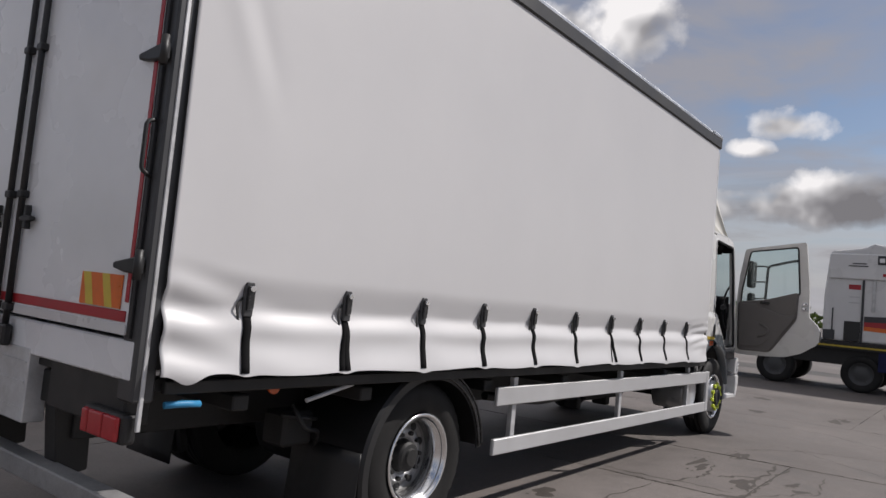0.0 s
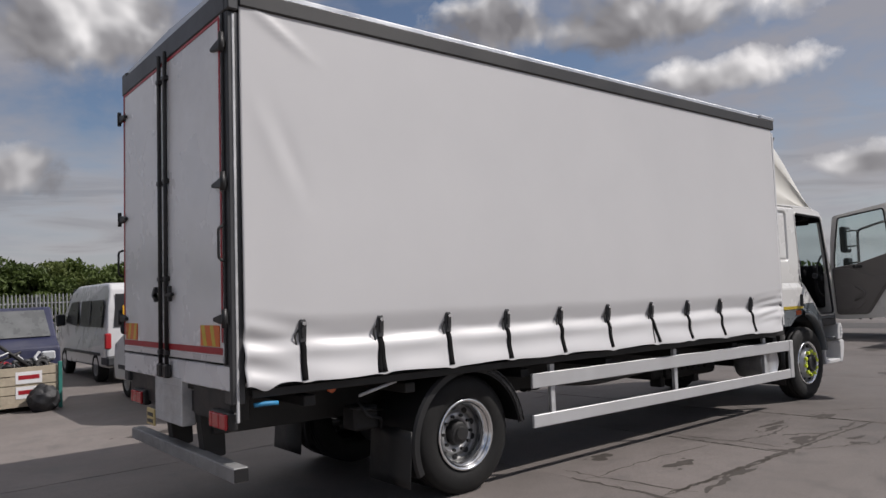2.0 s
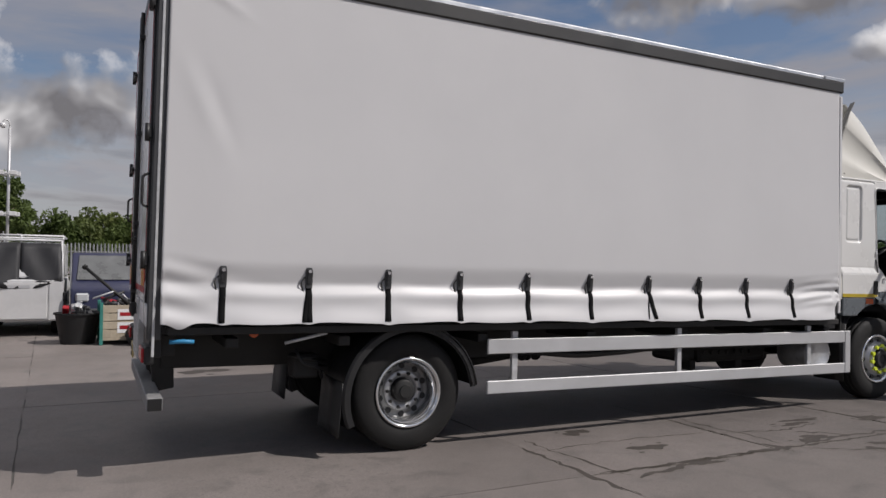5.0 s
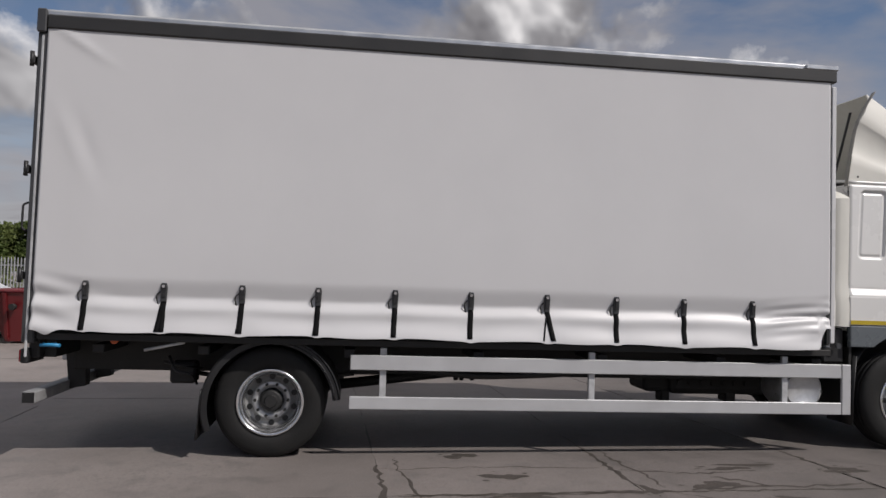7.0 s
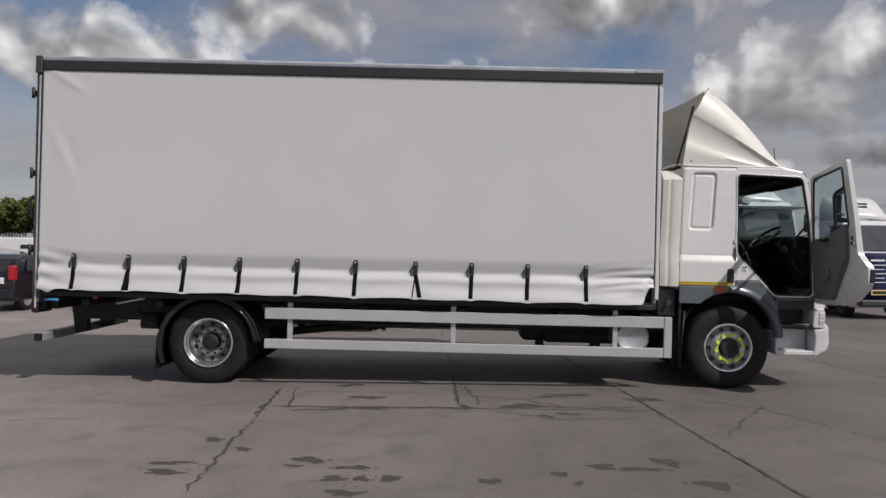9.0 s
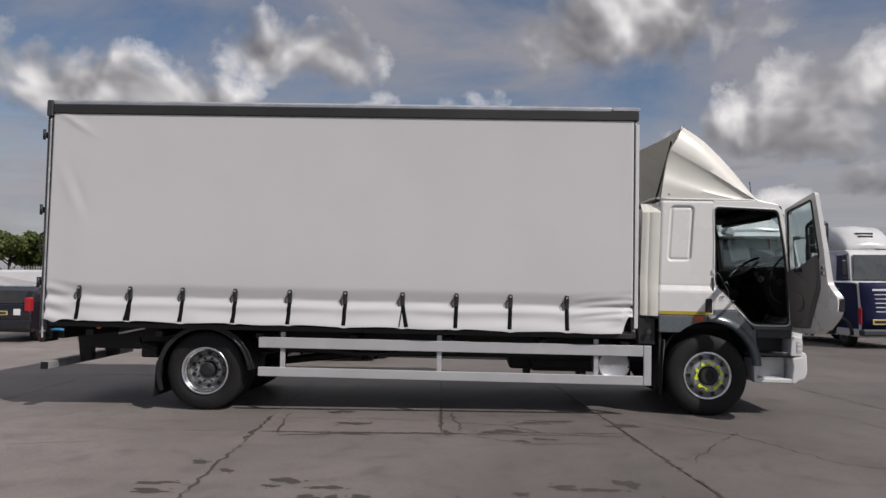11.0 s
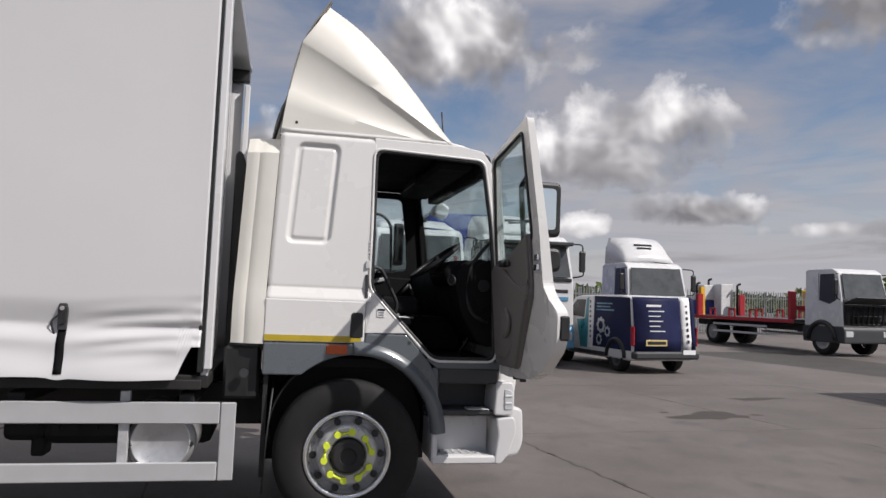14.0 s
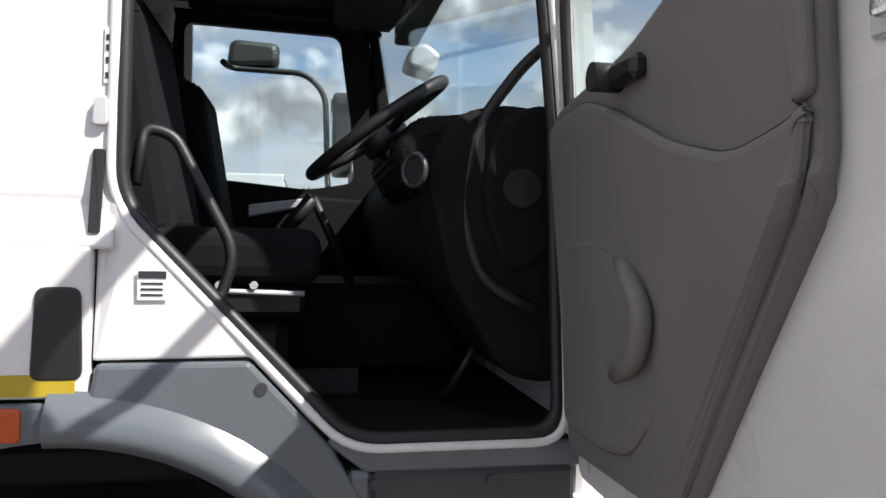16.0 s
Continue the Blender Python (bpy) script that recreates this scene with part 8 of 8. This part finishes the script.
def hatchback():
    v = thing("hatchback", "black hatchback car with red tail lamps", "car", stand(-9.3, -8.75, 90))
    H, hw = 1.45, 0.86
    prof = [(0.06, 0.38), (0.0, 0.72), (0.10, 0.98), (0.42, H - 0.10), (0.7, H - 0.01), (1.6, H), (2.2, H - 0.08), (2.95, 0.98), (3.75, 0.82), (3.95, 0.6), (3.9, 0.26), (0.15, 0.25)]
    part("body", body_from_profile(prof, hw, 0.2, 0.85, H, 0.06), BLACKPAINT, v, "black car body")
    cross_pane(v, [(-0.60, 0.10, 1.00), (0.60, 0.10, 1.00), (0.56, 0.375, 1.32), (-0.56, 0.375, 1.32)], TINTED, "rear_window")
    side_pane(v, rounded([(0.55, 1.0), (0.72, 1.32), (1.9, 1.33), (2.6, 1.02)], 0.05), hw, 0.2, 0.85, H, TINTED)
    for s in (-1, 1):
        lamp_part(v, "tail_lamp", (min(s * 0.68, s * 0.84), max(s * 0.68, s * 0.84), 0.0, 0.20, 0.78, 1.16), REDLENS, 0.03)
        for y in (0.62, 3.1):
            road_wheel(v, s * 0.85, y, 0.30, 0.19)
    plate = boxpart("number_plate", (-0.27, 0.27, -0.012, 0.0, 0.70, 0.81), PLATE, v, "yellow number plate", 0.003)
    boxpart("plate_mark", (-0.23, 0.23, -0.016, -0.0125, 0.725, 0.785), PLATEBAR, plate, "", 0)
    boxpart("sticker", (0.42, 0.60, -0.010, 0.006, 0.70, 0.86), INKWHITE, v, "white square sticker", 0.003)
    boxpart("bumper", (-0.86, 0.86, -0.05, 0.2, 0.32, 0.58), BLACKPAINT, v, "", 0.05)


hatchback()


def off_roader(m, label, lower, upper, canvas):
    """A boxy off-road pickup: tub on wheels, upright tail, cab or canvas hood with a roof rack."""
    v = thing("off_road_pickup", label, "car", m)
    hw = 0.82
    prof = rounded([(0.0, 0.32), (0.0, 1.18), (3.0, 1.18), (3.1, 1.12), (4.2, 1.05), (4.25, 0.5), (4.1, 0.35)], 0.05, 3)
    bm = bmesh.new()
    prism(bm, prof, -hw, hw, 0, 0.03, 2)
    part("tub", bm, lower, v, "slab-sided lower body")
    hood = rounded([(0.04, 1.2), (0.34, 1.95), (2.9, 1.97), (3.2, 1.2)], 0.06, 3) if canvas else rounded([(0.02, 1.2), (0.08, 1.98), (1.80, 2.0), (2.25, 1.2)], 0.08, 3)
    bm = bmesh.new()
    prism(bm, hood, -hw + 0.05, hw - 0.05, 0, 0.04, 2)
    part("hood", bm, upper, v)
    if canvas:
        for s in (-1, 1):
            rows = []
            for j in range(8):
                t = j / 7
                rows.append([((0.775 * u) * s, 0.30 * t + 0.02 * math.sin(9 * u + 5 * t) - 0.025, 1.10 + 0.84 * t - (0.10 * (1 - u) + 0.04 * math.sin(5 * u)) * (1 - t)) for u in [k / 10 for k in range(11)]])
            bm = bmesh.new()
            loft(bm, rows)
            bmesh.ops.solidify(bm, geom=bm.faces[:], thickness=0.02)
            bmesh.ops.recalc_face_normals(bm, faces=bm.faces[:])
            part("canvas_flap", bm, TARP, v, "black creased canvas flap")
        bm = bmesh.new()
        for s in (-1, 1):
            tube(bm, [(s * 0.80, -0.01, 1.16), (s * 0.76, 0.33, 2.0)], 0.022, 6)
        tube(bm, [(-0.76, 0.33, 2.0), (0.76, 0.33, 2.0)], 0.022, 6)
        for z, y in ((2.10, 0.4),):
            tube(bm, [(-0.78, y, z), (0.78, y, z), (0.78, 2.6, z), (-0.78, 2.6, z)], 0.02, 6, True)
            for x in (-0.78, 0.0, 0.78):
                tube(bm, [(x, y, z), (x, y, 1.95)], 0.016, 6)
        part("roof_rack", bm, CLEANWHITE, v, "white tubular roof rack")
        boxpart("tail_panel", (-0.52, 0.52, -0.02, 0.0, 0.36, 1.12), lower, v, "", 0.012)
        for s in (-1, 1):
            boxpart("tail_corner", (min(s * 0.55, s * 0.82), max(s * 0.55, s * 0.82), -0.015, 0.0, 0.34, 1.14), lower, v, "", 0.012)
            boxpart("light_pod", (min(s * 0.80, s * 0.88), max(s * 0.80, s * 0.88), -0.03, 0.06, 0.72, 0.92), BLACK, v, "", 0.02)
        boxpart("lettering_bar", (-0.2, 0.2, -0.026, -0.021, 1.0, 1.06), RAIL, v, "", 0)
    else:
        side_pane(v, rounded([(1.15, 1.3), (1.15, 1.8), (1.72, 1.8), (1.98, 1.34)], 0.05), hw - 0.05, 0.0, 1.0, 2.0, TINTED)
        side_pane(v, rounded([(0.35, 1.3), (0.35, 1.8), (1.02, 1.8), (1.02, 1.3)], 0.05), hw - 0.05, 0.0, 1.0, 2.0, TINTED)
        boxpart("rear_window", (-0.55, 0.55, 0.02, 0.045, 1.32, 1.80), TINTED, v, "", 0.01)
        for s in (-1, 1):
            lamp_part(v, "tail_lamp", (min(s * 0.66, s * 0.78), max(s * 0.66, s * 0.78), -0.02, 0.02, 0.75, 0.95), REDLENS)
    for s in (-1, 1):
        for y in (0.8, 3.3):
            road_wheel(v, s * 0.80, y, 0.38, 0.22)


off_roader(stand(-11.5, -3.85, 90), "silver off-road pickup with black canvas hood and white rack", SILVER, CLEANWHITE, True)
off_roader(stand(-13.95, -4.78, 180), "white crew-cab pickup standing behind a skip", CLEANWHITE, CLEANWHITE, False)


def skip():
    """A maroon open waste skip with sloping ends, a rolled rim and lifting lugs."""
    v = thing("waste_skip", "maroon steel waste skip with a rolled rim", "skip", pose(-11.75, -6.1, 0))
    low = [(-0.78, -1.05, 0.05), (0.72, -1.05, 0.05), (0.72, 1.02, 0.05), (-0.78, 1.02, 0.05)]
    top = [(-0.95, -1.55, 1.2), (0.95, -1.55, 1.2), (0.95, 1.40, 1.2), (-0.95, 1.40, 1.2)]
    bm = bmesh.new()
    hull(bm, low + top, [(0, 3, 2, 1), (0, 1, 5, 4), (1, 2, 6, 5), (2, 3, 7, 6), (3, 0, 4, 7)])
    bmesh.ops.recalc_face_normals(bm, faces=bm.faces[:])
    bmesh.ops.solidify(bm, geom=bm.faces[:], thickness=0.03)
    part("body", bm, MAROON, v, "maroon plate body")
    bm = bmesh.new()
    tube(bm, top, 0.045, 8, True)
    part("rim", bm, MAROON, v)
    for y in (-1.0, -0.35, 0.3, 0.9):
        bm = bmesh.new()
        prism(bm, [(y - 0.04, 0.1), (y + 0.04, 0.1), (y + 0.04, 1.16), (y - 0.04, 1.16)], 0.0, 0.05, 0, 0.006, 1, lambda p, s: (p[0], p[1], 0.735 + 0.2 * (p[1] - 0.05) + s))
        part("rib", bm, MAROON, v)
    for y in (-0.8, 0.7):
        bm = bmesh.new()
        disc(bm, (0.93, y, 0.85), 0.07, 0.14, "x", 12)
        part("lifting_lug", bm, CHASSIS, v)


skip()


def blue_pickup():
    """Old dark blue forward-control pickup, nose to the yard."""
    v = thing("old_pickup", "old dark blue pickup with a dusty windscreen", "pickup", stand(-15.4, -1.95, -90))
    hw = 0.95
    prof = rounded([(0.0, 0.45), (0.0, 1.05), (2.2, 1.05), (2.25, 1.74), (3.2, 1.76), (3.75, 1.14), (4.1, 0.98), (4.15, 0.45)], 0.06, 3)
    bm = bmesh.new()
    prism(bm, prof, -hw, hw, 0, 0.04, 2)
    part("body", bm, DENIM, v)
    cross_pane(v, [(-0.84, 3.75, 1.17), (0.84, 3.75, 1.17), (0.80, 3.28, 1.69), (-0.80, 3.28, 1.69)], DUSTY, "windscreen")
    for s in (-1, 1):
        side_pane(v, rounded([(2.4, 1.12), (2.4, 1.5), (3.1, 1.5), (3.5, 1.14)], 0.04), hw, 0, 0.8, 2, TINTED, both=False)
        lamp_part(v, "headlamp", (min(s * 0.6, s * 0.85), max(s * 0.6, s * 0.85), 4.1, 4.17, 0.72, 0.9), CLEARLENS, 0.03)
        for y in (0.8, 3.3):
            road_wheel(v, s * 0.92, y, 0.34, 0.2)
        bm = bmesh.new()
        tube(bm, [(-0.2 * s, 3.745, 1.14), (0.35 * s, 3.50, 1.40)], 0.01, 6)
        part("wiper", bm, BLACK, v)
    boxpart("bumper", (-0.95, 0.95, 4.1, 4.25, 0.42, 0.58), DARKGREY, v, "", 0.03)


blue_pickup()


def scrap_crate():
    v = thing("scrap_crate", "wooden board crate with green posts full of scrap parts", "crate", pose(-9.92, -1.86, 0, 0, 0, 2))
    for k in range(4):
        for x in (-0.46, 0.46):
            boxpart("board", (x - 0.012, x + 0.012, -0.46, 0.46, 0.14 + 0.155 * k, 0.28 + 0.155 * k), CRATEWOOD, v, "", 0.004)
        for y in (-0.46, 0.46):
            boxpart("board", (-0.47, 0.47, y - 0.012, y + 0.012, 0.14 + 0.155 * k, 0.28 + 0.155 * k), CRATEWOOD, v, "", 0.004)
    for x in (-0.48, 0.48):
        for y in (-0.48, 0.48):
            boxpart("corner_post", (x - 0.03, x + 0.03, y - 0.03, y + 0.03, 0.0, 0.80), CRATEGREEN, v, "green painted corner post", 0.006)
    boxpart("base", (-0.47, 0.47, -0.46, 0.46, 0.08, 0.14), CRATEWOOD, v, "", 0.004)
    for k in range(2):
        boxpart("paper_sign", (0.474, 0.478, -0.20, 0.20, 0.22 + 0.25 * k, 0.42 + 0.25 * k), INKWHITE, v, "white sign with a red printed bar", 0)
        boxpart("printed_mark", (0.4785, 0.481, -0.16, 0.16, 0.29 + 0.25 * k, 0.36 + 0.25 * k), RED, v, "", 0)
    rng = random.Random(9)
    for k in range(46):
        bm = bmesh.new()
        c = Vector((rng.uniform(-0.36, 0.36), rng.uniform(-0.40, 0.40), 0.62 + rng.uniform(0, 0.16)))
        kind = k % 4
        if kind == 0:
            tube(bm, arc_pts([c, c + Vector((rng.uniform(-0.2, 0.2), rng.uniform(-0.2, 0.2), rng.uniform(0.0, 0.25))), c + Vector((rng.uniform(-0.3, 0.3), rng.uniform(-0.3, 0.3), rng.uniform(0, 0.3)))], 0.08), rng.uniform(0.012, 0.03), 6)
        elif kind == 1:
            lathe(bm, [(0.05, 0), (0.11, 0.0), (0.11, 0.05), (0.05, 0.05)], 16, closed=True)
            bm.transform(Matrix.Translation(c) @ Euler((rng.uniform(0, 3), rng.uniform(0, 3), 0)).to_matrix().to_4x4())
        else:
            s = rng.uniform(0.05, 0.12)
            box(bm, -s, s, -s * 0.7, s * 0.7, -s * 0.5, s * 0.5, 0.012)
            bm.transform(Matrix.Translation(c) @ Euler((rng.uniform(0, 3), rng.uniform(0, 3), 0)).to_matrix().to_4x4())
        part("scrap_piece", bm, rng.choice([CHASSIS, GALV, CHASSIS, RED, BLACK, PILLAR]), v)
    bm = bmesh.new()
    tube(bm, [(0.40, 0.05, 0.72), (0.0, -0.75, 1.45)], 0.03, 8)
    tube(bm, [(0.0, -0.75, 1.45), (-0.02, -0.78, 1.48)], 0.05, 8)
    part("long_bar", bm, CHASSIS, v, "long dark steel bar")
    # a black tub of scrap next to it
    t = thing("scrap_tub", "black plastic tub heaped with scrap metal", "tub", pose(-9.95, -2.72, 0))
    bm = bmesh.new()
    lathe(bm, [(0.30, 0.0), (0.40, 0.55), (0.43, 0.56), (0.43, 0.59), (0.39, 0.59), (0.28, 0.03), (0.0, 0.03)], 28)
    bm.transform(Matrix.Rotation(radians(-90), 4, "Y"))
    part("tub", bm, BLACK, t, smooth=True)
    for k in range(16):
        bm = bmesh.new()
        q = rng.uniform(0.04, 0.10)
        box(bm, -q, q, -q * 0.6, q * 0.6, -q * 0.5, q * 0.5, 0.01)
        bm.transform(Matrix.Translation((rng.uniform(-0.22, 0.22), rng.uniform(-0.22, 0.22), 0.56 + rng.uniform(0, 0.14))) @ Euler((rng.uniform(0, 3), rng.uniform(0, 3), 0)).to_matrix().to_4x4())
        part("scrap_piece", bm, rng.choice([CHASSIS, GALV, RED, PILLAR]), t)
    # a dark sack slumped against the crate
    s = thing("rubbish_sack", "slumped black sack against a crate", "sack", pose(-9.22, -1.66, 0))
    bm = bmesh.new()
    bmesh.ops.create_icosphere(bm, subdivisions=4, radius=1.0)
    for q in bm.verts:
        n = 1 + 0.18 * noise.noise(q.co * 2.3) + 0.08 * noise.noise(q.co * 6)
        q.co = Vector((q.co.x * 0.20 * n, q.co.y * 0.24 * n, max(0.0, 0.20 + q.co.z * 0.24 * n)))
    part("sack", bm, TARP, s, smooth=True)


scrap_crate()


def yellow_digger(m):
    v = thing("yellow_excavator", "yellow excavator parked beyond the lorries", "excavator", m)
    bm = bmesh.new()
    prism(bm, rounded([(-1.6, 0.0), (1.6, 0.0), (1.75, 0.4), (1.5, 0.75), (-1.5, 0.75), (-1.75, 0.4)], 0.15), -1.1, 1.1, 1, 0.05, 2)
    part("track_base", bm, CHASSIS, v)
    boxpart("house", (-1.5, 1.2, -1.05, 1.05, 0.85, 1.75), CANARY, v, "yellow machine house", 0.1)
    boxpart("cab", (0.2, 1.4, -1.0, 0.0, 0.9, 2.5), CANARY, v, "yellow cab", 0.08)
    boxpart("cab_window", (0.35, 1.25, -1.012, -1.0, 1.5, 2.3), TINTED, v, "", 0.01)
    bm = bmesh.new()
    tube(bm, arc_pts([(1.0, 0.5, 1.4), (3.0, 0.5, 2.6), (4.4, 0.5, 1.4), (4.0, 0.5, 0.5)], 0.3), 0.14, 8)
    part("boom", bm, CANARY, v)


yellow_digger(pose(-24.5, 35.5, 0, 0, 0, 20))
yellow_digger(pose(-30.7, 36.2, 0, 0, 0, -60))


# ---- fence, pole, trees ----
def palisade():
    bm = bmesh.new()
    rng = random.Random(2)
    X = -30.5
    y = -34.0
    while y < 62.0:
        h = 2.36 + rng.uniform(-0.02, 0.02)
        x = X + rng.uniform(-0.01, 0.01)
        vs = [(x, y - 0.036, 0.05), (x + 0.025, y, 0.05), (x, y + 0.036, 0.05), (x, y - 0.036, h - 0.12), (x + 0.025, y, h - 0.10), (x, y + 0.036, h - 0.12), (x, y - 0.02, h - 0.05), (x + 0.012, y, h), (x, y + 0.02, h - 0.05)]
        hull(bm, vs, [(0, 1, 4, 3), (1, 2, 5, 4), (3, 4, 7, 6), (4, 5, 8, 7)])
        y += 0.150
    for z in (0.45, 1.95):
        box(bm, X - 0.05, X - 0.01, -34, 62, z - 0.03, z + 0.03)
    y = -34.0
    while y < 62:
        box(bm, X - 0.14, X - 0.05, y - 0.05, y + 0.05, 0.0, 2.3)
        y += 2.75
    ob = part("palisade_fence", bm, FENCESTEEL)
    tagged(ob, "galvanised steel palisade fence along the yard", "fence", kind="stuff")


palisade()


def camera_pole():
    v = thing("surveillance_pole", "pale steel pole with several security cameras", "pole", pose(-29.4, -5.75, 0))
    bm = bmesh.new()
    tube(bm, [(0, 0, 0), (0, 0, 4.2), (0, 0, 7.1)], 0.06, 10)
    part("pole", bm, RAIL, v)
    for z, n in ((5.15, 4), (3.45, 4)):
        for k in range(n):
            t = 0.6 + k * math.pi / 2
            bm = bmesh.new()
            tube(bm, [(0, 0, z), (0.32 * math.cos(t), 0.32 * math.sin(t), z + 0.02)], 0.02, 6)
            box(bm, 0.34 * math.cos(t) - 0.09, 0.34 * math.cos(t) + 0.09, 0.34 * math.sin(t) - 0.14, 0.34 * math.sin(t) + 0.14, z - 0.08, z + 0.10, 0.02)
            part("bullet_unit", bm, CLEANWHITE, v, "white camera housing")
    bm = bmesh.new()
    tube(bm, arc_pts([(0, 0, 7.1), (0, -0.02, 7.35), (0, -0.22, 7.40), (0, -0.25, 7.25)], 0.1), 0.03, 6)
    bmesh.ops.create_icosphere(bm, subdivisions=2, radius=0.13, matrix=Matrix.Translation((0, -0.25, 7.15)))
    part("dome_unit", bm, CLEANWHITE, v, "white dome camera")


camera_pole()


def leaf_cloud(bm, rng, centre, size, count, leaf):
    for _ in range(count):
        while True:
            d = Vector((rng.uniform(-1, 1), rng.uniform(-1, 1), rng.uniform(-1, 1)))
            if 0.25 < d.length < 1:
                break
        p = Vector((centre[0] + d.x * size[0], centre[1] + d.y * size[1], centre[2] + d.z * size[2]))
        n = Vector((rng.uniform(-1, 1), rng.uniform(-1, 1), rng.uniform(-0.3, 1))).normalized()
        u = n.orthogonal().normalized()
        w = n.cross(u)
        s = leaf * rng.uniform(0.6, 1.4)
        a = rng.uniform(0, 6.28)
        u, w = u * math.cos(a) + w * math.sin(a), w * math.cos(a) - u * math.sin(a)
        q = [p - u * s, p + w * s * 0.55 + n * s * 0.12, p + u * s, p - w * s * 0.55 + n * s * 0.12]
        bm.faces.new([bm.verts.new(c) for c in q])


def tree(x, y, h, spread, seed, mat):
    rng = random.Random(seed)
    v = thing("tree", "leafy green tree behind the fence", "tree", pose(x, y, 0), "trees behind the fence")
    bm = bmesh.new()
    tips = []
    base = [Vector((0, 0, 0)), Vector((rng.uniform(-0.1, 0.1), rng.uniform(-0.1, 0.1), h * 0.35)), Vector((rng.uniform(-0.3, 0.3), rng.uniform(-0.3, 0.3), h * 0.75))]
    for k in range(3):
        tube(bm, [base[0], base[1]], 0.16 - 0.03 * k, 8) if k == 0 else None
    tube(bm, [base[1], base[2]], 0.10, 7)
    for k in range(9):
        a = rng.uniform(0, 6.28)
        s = base[1] + (base[2] - base[1]) * rng.uniform(0, 0.9)
        e = s + Vector((math.cos(a) * spread * rng.uniform(0.4, 0.8), math.sin(a) * spread * rng.uniform(0.4, 0.8), h * rng.uniform(0.05, 0.25)))
        tube(bm, [s, (s + e) / 2 + Vector((0, 0, 0.15)), e], 0.045, 5)
        tips.append(e)
    part("trunk", bm, BARK, v)
    bm = bmesh.new()
    for e in tips + [base[2], base[2] + Vector((0, 0, h * 0.12))]:
        for _ in range(3):
            c = e + Vector((rng.uniform(-0.6, 0.6), rng.uniform(-0.6, 0.6), rng.uniform(-0.4, 0.5))) * spread * 0.4
            r = rng.uniform(0.45, 0.95) * spread * 0.42
            leaf_cloud(bm, rng, c, (r, r, r * 0.8), 230, 0.12)
    part("crown", bm, mat, v)


rng_t = random.Random(21)
for k in range(22):
    ty = -25 + k * 1.9 + rng_t.uniform(-0.6, 0.6)
    tall = 6.0 if -13 < ty < -5 else (4.9 if ty < -13 else 3.9 - 0.02 * ty)
    tree(-36.5 + rng_t.uniform(-2.0, 2.0), ty, tall * rng_t.uniform(0.85, 1.05), 2.1, 300 + k, LEAVES if k % 3 else HEDGE)


def scrub():
    rng = random.Random(77)
    bm = bmesh.new()
    for k in range(120):
        y = -34 + k * 0.55 if k < 86 else 14 + (k - 86) * 1.5
        x = -33.0 + rng.uniform(-0.8, 0.6)
        h = rng.uniform(1.2, 2.1) if k < 86 else rng.uniform(0.8, 1.8)
        leaf_cloud(bm, rng, (x, y, h * 0.5 + 0.3), (0.8, 0.75, h * 0.6), 130, 0.10)
    ob = part("scrub_hedge", bm, HEDGE)
    tagged(ob, "overgrown green scrub behind the fence", "hedge", kind="stuff")


scrub()


def far_woods():
    rng = random.Random(5)
    bm = bmesh.new()
    for k in range(150):
        a = radians(rng.uniform(-35, 150))
        d = rng.uniform(150, 210)
        c = (-math.cos(a) * d * 0.9 - 20, math.sin(a) * d + 10, rng.uniform(0.5, 2.2))
        leaf_cloud(bm, rng, c, (rng.uniform(5, 10), rng.uniform(5, 10), rng.uniform(2, 4.2)), 70, 1.1)
    for k in range(14):
        c = (-58 + k * 1.9, 58 + k * 1.2, 1.2 + 1.2 * math.sin(k * 0.24))
        leaf_cloud(bm, rng, c, (4.0, 4.0, 2.3), 260, 0.45)
    ob = part("far_woods", bm, LEAVES)
    tagged(ob, "distant dark green tree line", "woods", kind="stuff")


far_woods()
slabs()
